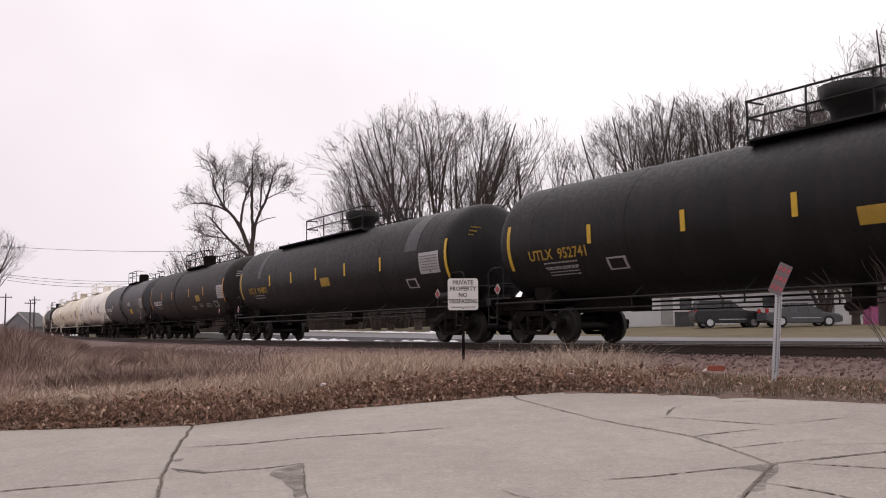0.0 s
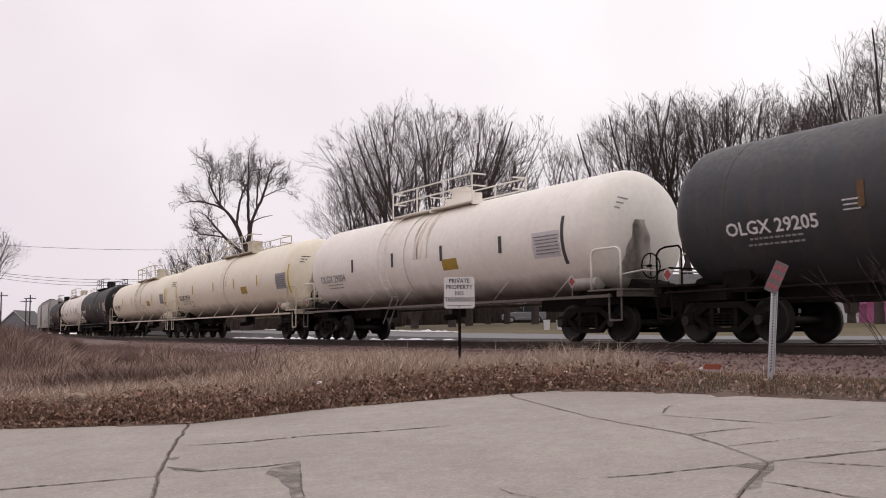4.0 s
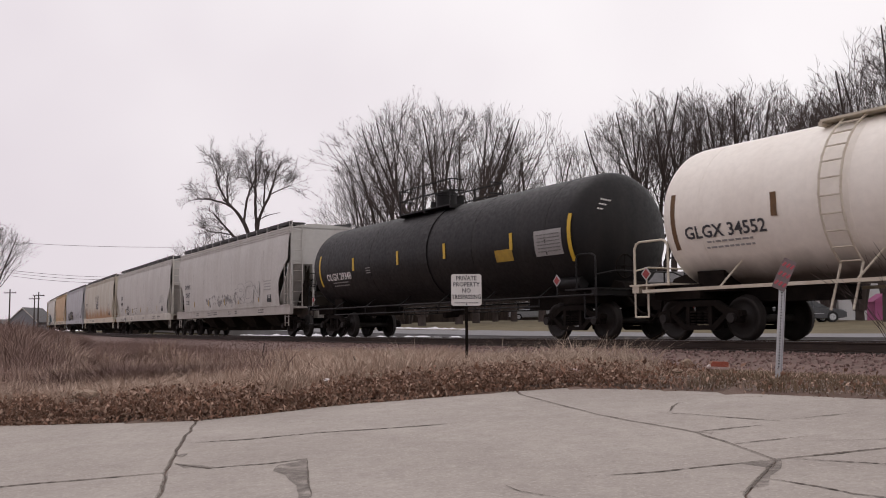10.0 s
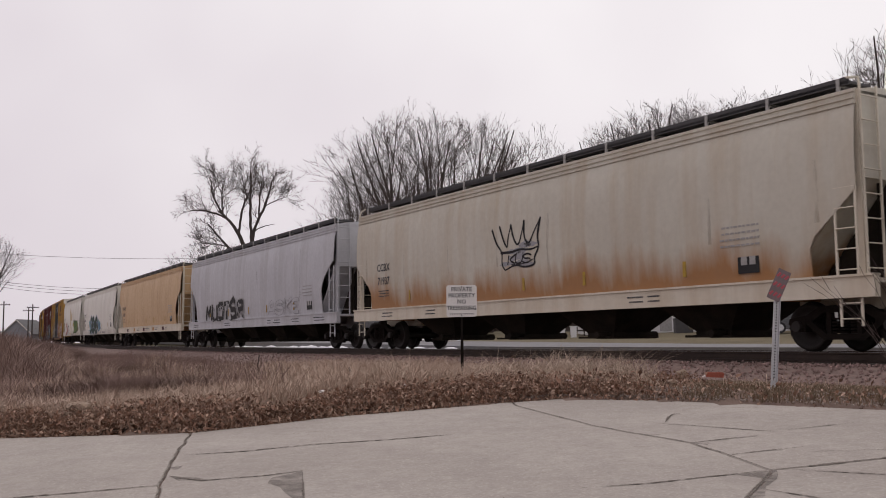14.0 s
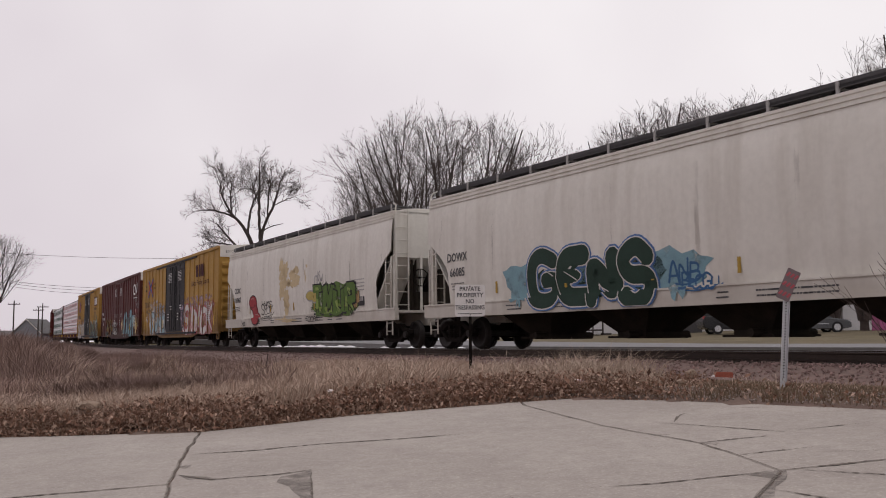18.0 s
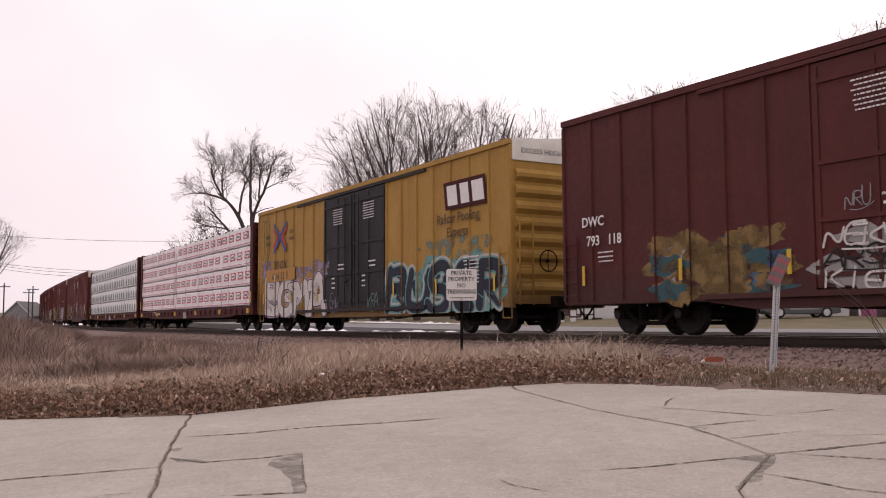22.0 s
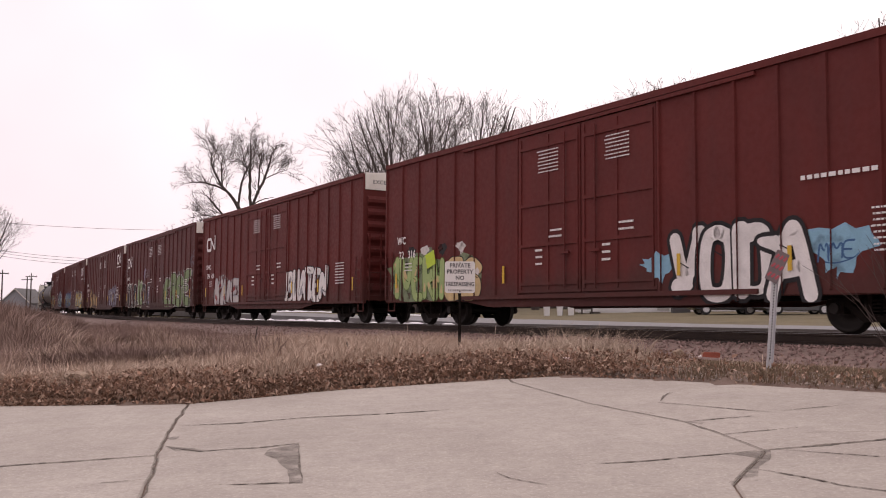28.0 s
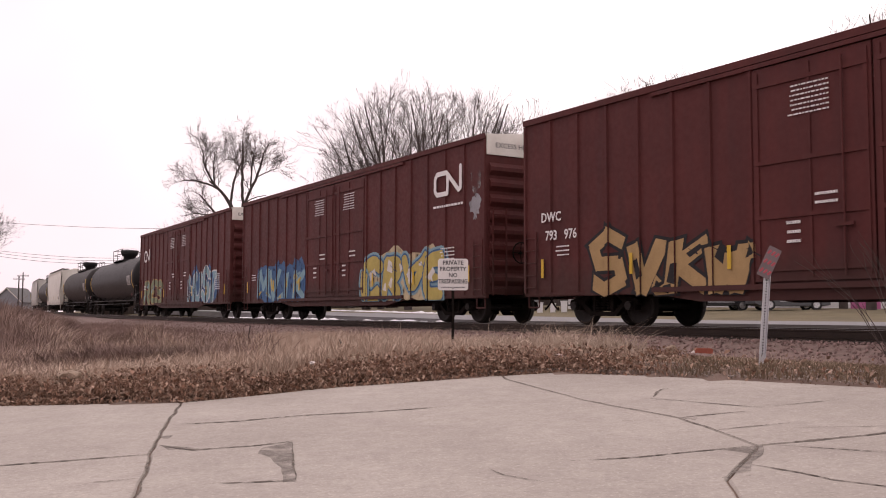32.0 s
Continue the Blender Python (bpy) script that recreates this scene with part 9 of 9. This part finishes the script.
dead_bush(48, 24.0, 1.15, 0.95, 5200, 1, "rounded mound of dead brown brush")
dead_bush(105, 26.0, 0.9, 0.75, 3200, 2, "small mound of dead brown brush")
dead_bush(222, 20.5, 1.1, 0.50, 4200, 3, "low spreading dead brown bush")
dead_bush(300, 21.5, 0.8, 0.42, 2600, 4, "low tuft of dead brown brush")

# a shrub reaching in beside the marker
shrub = tagged(new("bare_shrub"), "bare twiggy shrub beside the verge", "shrub")
shrub.matrix_basis = pose(5.15, 10.4, at_ground(5.15, 10.4))
rnd = random.Random(77)
for k in range(9):
    sh = Shape()
    p, d = Vector((0, 0, 0)), Vector((rnd.uniform(-0.6, 0.1), rnd.uniform(-0.2, 0.2), 1)).normalized()
    for q in range(6):
        nq = p + d * 0.24
        sh.rod(p, nq, 0.007 - 0.0009 * q, 4, 0.006 - 0.0009 * q, caps=False)
        tip = nq + (d + Vector((rnd.uniform(-0.8, 0.3), rnd.uniform(-0.3, 0.3), 0.2))).normalized() * rnd.uniform(0.1, 0.3)
        sh.rod(nq, tip, 0.004, 3, 0.002, caps=False)
        p, d = nq, (d + Vector((rnd.uniform(-0.25, 0.1), 0, rnd.uniform(-0.1, 0.1)))).normalized()
    part("branch", sh.mesh("branch", M_TWIG), shrub)


# ---- snow left along the road ----
def snow_bank(s0, s1, off, width, height, seed, label):
    rnd = random.Random(seed)
    sh = Shape()
    rows = []
    n = int((s1 - s0) / 0.5)
    for k in range(n + 1):
        s = s0 + (s1 - s0) * k / n
        w = width * (0.35 + 0.65 * abs(noise.noise(Vector((s * 0.8, seed, 0)))) * 2) * min(1, 6 * k / n + 0.05, 6 * (n - k) / n + 0.05)
        h = height * (0.3 + 1.2 * abs(noise.noise(Vector((s * 1.3, seed, 5)))))
        row = []
        for a, b in ((-1, -0.05), (-0.6, 0.7), (0, 1.0), (0.6, 0.7), (1, -0.05)):
            p = beside(s, off + a * w)
            row.append((p.x, p.y, at_ground(p.x, p.y) + h * b + 0.02))
        rows.append(row)
    sh.loft(rows, smooth=True, closed=False, caps=False)
    return tagged(new("snow_bank", sh.mesh("snow_bank", M_SNOW)), label, "snow")


snow_bank(6, 40, -5.4, 0.7, 0.20, 1, "ragged strip of old snow along the road shoulder")
snow_bank(29, 75, -17.6, 0.6, 0.16, 2, "thin strip of old snow beyond the road")
for k, (s, o) in enumerate(((-13.5, -17.6), (-12.4, -17.7), (-11.9, -17.6), (-10.2, -17.7), (-18.5, -18.5), (-23, -34.0), (-26, -34.2))):
    p = beside(s, o)
    tagged(new("snow_patch", lump("snow_patch", 0.45 if o < -30 else 0.3, 0.25, M_SNOW, k)), "small leftover patch of snow on the lawn", "snow").matrix_basis = pose(p.x, p.y, at_ground(p.x, p.y) + 0.04)


# ---- buildings and vehicles beyond the road ----
M_SIDING = mat("white_siding", (0.66, 0.655, 0.66), 0.6, (0.56, 0.55, 0.55), 0.6, 0.5)
M_ROOFING = mat("grey_shingles", (0.14, 0.135, 0.135), 0.9, (0.09, 0.088, 0.09), 1.5, 0.6, 0.5, 20)
M_GLASS = mat("dark_window_glass", (0.02, 0.022, 0.025), 0.12, None, 2, 0.2, spec=0.6)
M_BARN = mat("weathered_grey_siding", (0.25, 0.26, 0.28), 0.8, (0.19, 0.2, 0.22), 0.3, 0.6)
M_DARKWOOD = mat("dark_wood", (0.07, 0.06, 0.055), 0.9, (0.04, 0.035, 0.03), 3, 0.6)
M_PINK = mat("pink_plastic", (0.50, 0.13, 0.30), 0.5, (0.42, 0.1, 0.25), 2, 0.4)


def spot(px, depth):
    return (px - 784) / 1668.75 * depth


def house(name, px0, px1, depth, wall_h, peak, deep, wall_mat, label, gable_front=False, windows=(), door=None, boards=12, base=None):
    x0, x1 = spot(px0, depth), spot(px1, depth)
    w = x1 - x0
    h = tagged(new(name), label, "house")
    z = at_ground((x0 + x1) / 2, depth) if base is None else base
    h.matrix_basis = pose((x0 + x1) / 2, depth, z - 0.05)
    body = Shape()
    body.box(-w / 2, w / 2, 0, deep, -0.3, wall_h)
    if gable_front:
        body.prism([(-w / 2, wall_h), (w / 2, wall_h), (0, peak - 0.05)], "y", 0.0, deep)
    else:
        body.prism([(0, wall_h), (deep, wall_h), (deep / 2, peak - 0.05)], "x", -w / 2, w / 2)
    part("wall", body.mesh("wall", wall_mat), h)
    bd = Shape().box(-w / 2 - 0.01, w / 2 + 0.01, -0.025, 0.0, 0, wall_h / boards * 0.93).mesh("siding_board", wall_mat)
    for k in range(boards):
        part("siding_board", bd, h, "", pose(0, 0, wall_h * k / boards))
    roof = Shape()
    if gable_front:
        for s in (-1, 1):
            roof.prism([(s * (w / 2 + 0.35), wall_h - 0.2), (0, peak), (0, peak + 0.14), (s * (w / 2 + 0.35), wall_h - 0.06)], "y", -0.35, deep + 0.3)
    else:
        for a, b in ((-0.35, deep / 2), (deep + 0.35, deep / 2)):
            roof.prism([(a, wall_h - 0.1), (b, peak), (b, peak + 0.14), (a, wall_h + 0.04)], "x", -w / 2 - 0.3, w / 2 + 0.3)
    part("roof", roof.mesh("roof", M_ROOFING), h)
    if gable_front:
        tr = Shape()
        for s in (-1, 1):
            tr.prism([(s * (w / 2 + 0.38), wall_h - 0.32), (0, peak - 0.12), (0, peak + 0.10), (s * (w / 2 + 0.38), wall_h - 0.10)], "y", -0.40, -0.36)
        part("trim", tr.mesh("trim", M_ROOFWHITE), h, "white gable trim")
    for cx, cz, ww, wh in windows:
        win = part("window", Shape().box(-ww / 2, ww / 2, -0.06, -0.03, -wh / 2, wh / 2).mesh("window", M_GLASS), h, "", pose(cx, 0, cz))
        fr = Shape()
        for a, b, c2, d in ((-ww / 2 - 0.07, ww / 2 + 0.07, wh / 2, wh / 2 + 0.07), (-ww / 2 - 0.07, ww / 2 + 0.07, -wh / 2 - 0.07, -wh / 2), (-ww / 2 - 0.07, -ww / 2, -wh / 2, wh / 2), (ww / 2, ww / 2 + 0.07, -wh / 2, wh / 2)):
            fr.box(a, b, -0.08, -0.025, c2, d)
        part("frame", fr.mesh("frame", M_ROOFWHITE), win)
    if door:
        part("door", Shape().box(door - 0.45, door + 0.45, -0.05, -0.03, 0.1, 2.1).mesh("door", M_GREYPAINT), h, "pale grey door")
    return h


house("mobile_home", 1040, 1475, 70, 2.9, 3.7, 4.2, M_SIDING, "long white mobile home with lapped siding", windows=((-1.8, 1.6, 0.9, 0.9), (4.5, 1.7, 1.2, 0.9)), door=-3.2, boards=14)
house("garage", 1478, 1590, 66, 3.4, 4.7, 6.0, M_SIDING, "white garage with a gable front", gable_front=True, boards=15)
house("farmhouse", 12, 62, 190, 2.6, 5.4, 9.0, M_BARN, "small grey gabled house in the distance", gable_front=True, windows=((0.0, 1.4, 0.9, 1.1),), boards=10)
house("far_shed", -40, 16, 196, 2.2, 3.2, 6.0, M_BARN, "low grey shed in the distance", boards=8)
house("white_house", 1700, 1900, 64, 3.0, 4.8, 8.0, M_SIDING, "white house beyond the road", boards=12)

hut = tagged(new("utility_box"), "dark grey utility box beside the mobile home", "utility box")
hut.matrix_basis = pose(spot(1212, 67), 67, at_ground(spot(1212, 67), 67))
part("case", Shape().box(-0.62, 0.62, -0.3, 0.3, -0.1, 0.98).mesh("case", M_WALKWAY), hut)
part("lid", Shape().box(-0.66, 0.66, -0.34, 0.34, 0.98, 1.04).mesh("lid", M_WALKWAY), hut)
bins = tagged(new("pink_playhouse"), "bright pink plastic playhouse on the lawn", "playhouse")
bins.matrix_basis = pose(spot(1562, 60), 60, at_ground(spot(1562, 60), 60))
part("wall", Shape().box(-0.7, 0.7, 0, 1.2, -0.1, 1.25).mesh("wall", M_PINK), bins)
part("roof", Shape().prism([(-0.85, 1.2), (0.85, 1.2), (0.0, 1.75)], "y", -0.1, 1.3).mesh("roof", M_PINK), bins)
part("door", Shape().box(-0.25, 0.25, -0.03, 0.0, 0.0, 0.9).mesh("door", M_ROOFWHITE), bins)
# wooden steps and rails before the mobile home
deck = tagged(new("porch"), "dark wooden porch with rails and steps", "porch")
deck.matrix_basis = pose(spot(1030, 67), 67, at_ground(spot(1030, 67), 67))
part("floor", Shape().box(-1.1, 1.0, 0, 2.2, 0.35, 0.45).mesh("floor", M_DARKWOOD), deck)
for x in (-1.1, -0.4, 0.3, 1.0):
    part("post", Shape().box(x - 0.05, x + 0.05, 0, 0.1, -0.1, 1.5).mesh("post", M_DARKWOOD), deck)
for z in (1.0, 1.42):
    part("rail", Shape().box(-1.1, 1.0, 0.02, 0.08, z, z + 0.08).mesh("rail", M_DARKWOOD), deck)
part("step", Shape().box(1.0, 1.6, 0, 1.0, -0.1, 0.18).mesh("step", M_DARKWOOD), deck)
for k, (px, w, hh) in enumerate(((975, 0.4, 0.62), (998, 0.36, 0.55), (1018, 0.4, 0.7))):
    b = tagged(new("white_bin"), "white plastic bin standing by the porch", "bin")
    b.matrix_basis = pose(spot(px, 64), 64, at_ground(spot(px, 64), 64))
    part("body", Shape().loft([[(a * q, c2 * q, z) for a, c2 in ((-w / 2, -w / 2), (w / 2, -w / 2), (w / 2, w / 2), (-w / 2, w / 2))] for q, z in ((0.85, -0.05), (1.0, hh))], smooth=False).mesh("body", M_SIDING), b)
    part("lid", Shape().box(-w / 2 - 0.03, w / 2 + 0.03, -w / 2 - 0.03, w / 2 + 0.03, hh, hh + 0.06).mesh("lid", M_SIDING), b)

M_CARBLACK = mat("black_car_paint", (0.012, 0.012, 0.014), 0.25, (0.02, 0.02, 0.022), 2, 0.3)
M_CARSILVER = mat("dark_silver_paint", (0.085, 0.088, 0.095), 0.3, (0.06, 0.06, 0.065), 2, 0.3)
M_CARWHITE = mat("silver_car_paint", (0.33, 0.34, 0.36), 0.3, (0.24, 0.25, 0.26), 2, 0.3)
M_TYRE = mat("tyre_rubber", (0.02, 0.02, 0.021), 0.85, None, 8, 0.3)
M_CHROME = mat("alloy_rim", (0.5, 0.5, 0.52), 0.3, None, 8, 0.3, 0, 1, 0.9)
M_TAIL = mat("red_tail_light", (0.45, 0.02, 0.02), 0.25, None, 8, 0.3)
M_LAMP = mat("clear_head_light", (0.6, 0.6, 0.62), 0.2, None, 8, 0.3)


def vehicle(px, depth, label, paint, length, profile, cabin, front, turn=0):
    """A parked car seen from the side; front is +1 when it faces right."""
    car = tagged(new("parked_car"), label, "car", "parked cars")
    x = spot(px, depth)
    car.matrix_basis = pose(x, depth, at_ground(x, depth), 0, 0, turn)
    f = front
    bs = Shape()
    outer = [(f * a * length, z) for a, z in profile]
    rings = []
    for y, sh_in in ((-0.90, 0.06), (-0.84, 0.0), (0.84, 0.0), (0.90, 0.06)):
        rings.append([(px_ * (1 - 0.02 * (sh_in > 0)), y, z - sh_in * (z > 0.6) + sh_in * 0.5 * (z < 0.5)) for px_, z in outer])
    bs.loft(rings, smooth=False)
    part("body", bs.mesh("body", paint), car)
    gs = Shape()
    ring2 = [(f * a * length, z) for a, z in cabin]
    gs.loft([[(p, y * (1 if z < 1.0 else 0.80), z) for p, z in ring2] for y in (-0.86, 0.86)], smooth=False)
    part("window_glass", gs.mesh("window_glass", M_GLASS), car, "dark windows")
    top_z = max(z for a, z in cabin)
    tops = [a for a, z in cabin if z > top_z - 0.12]
    part("car_roof", Shape().box(*sorted((f * min(tops) * length, f * max(tops) * length)), -0.69, 0.69, top_z - 0.02, top_z + 0.04).mesh("car_roof", paint), car)
    low = [a for a, z in cabin if z < top_z - 0.2]
    for a0 in (min(tops), (min(tops) + max(tops)) / 2, max(tops)):
        part("pillar", Shape().rod((f * a0 * length, -0.70, top_z), (f * (a0 * 1.15) * length, -0.875, top_z - 0.5), 0.035, 5).mesh("pillar", paint), car)
    for a in (-0.30, 0.31):
        for y in (-0.80, 0.80):
            w = part("wheel", Shape().rod((0, -0.11, 0), (0, 0.11, 0), 0.34, 20).mesh("tyre", M_TYRE), car, "", pose(a * length, y, 0.33))
            part("rim", Shape().rod((0, -0.125, 0), (0, 0.125, 0), 0.21, 14).mesh("rim", M_CHROME), w)
    for y in (-0.72, 0.72):
        part("tail_light", Shape().box(-0.06, 0.06, -0.14, 0.14, -0.12, 0.14).mesh("tail_light", M_TAIL), car, "", pose(-f * (0.475) * length, y, 0.98))
        part("head_light", Shape().box(-0.1, 0.1, -0.12, 0.12, -0.07, 0.07).mesh("head_light", M_LAMP), car, "", pose(f * 0.475 * length, y, 0.72))
    part("side_trim", Shape().box(-length * 0.17, length * 0.2, -0.93, -0.90, 0.52, 0.56).mesh("side_trim", M_CHROME), car)
    return car


SUV = ((-0.49, 0.42), (-0.5, 0.8), (-0.48, 1.12), (0.18, 1.12), (0.42, 1.0), (0.5, 0.82), (0.5, 0.36), (0.4, 0.30), (-0.42, 0.30))
SUV_TOP = ((-0.475, 1.10), (-0.42, 1.68), (0.02, 1.70), (0.20, 1.10))
SEDAN = ((-0.5, 0.40), (-0.5, 0.86), (-0.36, 0.95), (0.22, 0.92), (0.44, 0.78), (0.5, 0.62), (0.5, 0.32), (0.4, 0.24), (-0.42, 0.24))
SEDAN_TOP = ((-0.36, 0.93), (-0.18, 1.40), (0.06, 1.42), (0.26, 0.91))
vehicle(1288, 61, "black sport utility vehicle parked on the lawn", M_CARBLACK, 4.6, SUV, SUV_TOP, 1)
vehicle(1415, 59, "dark silver sedan parked on the lawn", M_CARSILVER, 4.75, SEDAN, SEDAN_TOP, 1)
vehicle(935, 98, "silver utility vehicle parked by the porch", M_CARWHITE, 4.5, SUV, SUV_TOP, -1)

# ---- poles and wires in the distance ----
def pole(px, depth, height, label="weathered wooden utility pole"):
    p = tagged(new("utility_pole"), label, "utility pole", "utility poles")
    x = spot(px, depth)
    p.matrix_basis = pose(x, depth, at_ground(x, depth))
    part("shaft", Shape().rod((0, 0, -0.5), (0, 0, height), 0.16, 8, 0.11).mesh("shaft", M_DARKWOOD), p)
    part("crossarm", Shape().box(-1.1, 1.1, -0.06, 0.06, height - 0.75, height - 0.6).mesh("crossarm", M_DARKWOOD), p)
    for x2 in (-1.0, -0.4, 0.4, 1.0):
        part("insulator", Shape().rod((x2, 0, height - 0.6), (x2, 0, height - 0.42), 0.05, 6).mesh("insulator", M_GREYPAINT), p)
    return p


pole(13, 170, 8.2)
pole(57, 185, 7.6)
pole(64, 180, 8.0)


def wire(p, q, sag, name="wire"):
    sh = Shape()
    pts = [tuple(Vector(p).lerp(Vector(q), k / 24) - Vector((0, 0, sag * 4 * (k / 24) * (1 - k / 24)))) for k in range(25)]
    sh.loft([[(x, y - 0.022, z), (x, y, z + 0.022), (x, y + 0.022, z), (x, y, z - 0.022)] for x, y, z in pts], smooth=False)
    return tagged(new("overhead_wire", sh.mesh("overhead_wire", M_IRON)), "thin dark overhead wire crossing behind the train", "wire", "overhead wires")


for (x0, y0), (x1, y1), sag in (((-60, 439), (420, 450), 0.5), ((-60, 483), (330, 500), 0.9), ((-60, 486), (330, 502), 1.1), ((-60, 490), (330, 504), 1.3)):
    d = 125.0
    wire((spot(x0, d), d, 0.267 + (604 - y0) / 1668.75 * d), (spot(x1, d), d, 0.267 + (600 - y1) / 1668.75 * d), sag)


# ---- movement ----
def motions():
    """The train runs along the bend from the distance towards the camera's side and past it."""
    for car, u in CARS:
        rows = []
        for k in range(33):
            t = float(k)
            s = u - gone(t)
            a, b = beside(s - 6.5, 0), beside(s + 6.5, 0)
            d = b - a
            mid = (a + b) / 2
            yaw, tip = math.atan2(d.y, d.x), math.atan2(d.z, math.hypot(d.x, d.y))
            rows.append((t, Matrix.Translation(mid) @ Matrix.Rotation(yaw, 4, "Z") @ Matrix.Rotation(-tip, 4, "Y")))
        walk(car, rows)
    # wheels roll: one turn in each circumference run
    for axle in AXLES:
        x = axle.matrix_basis.translation.x
        walk(axle, [(k / FPS, pose(x, 0, 0.455, 0, -math.degrees(gone(k / FPS) / 0.455) % 360, 0)) for k in range(32 * FPS + 1)])


motions()
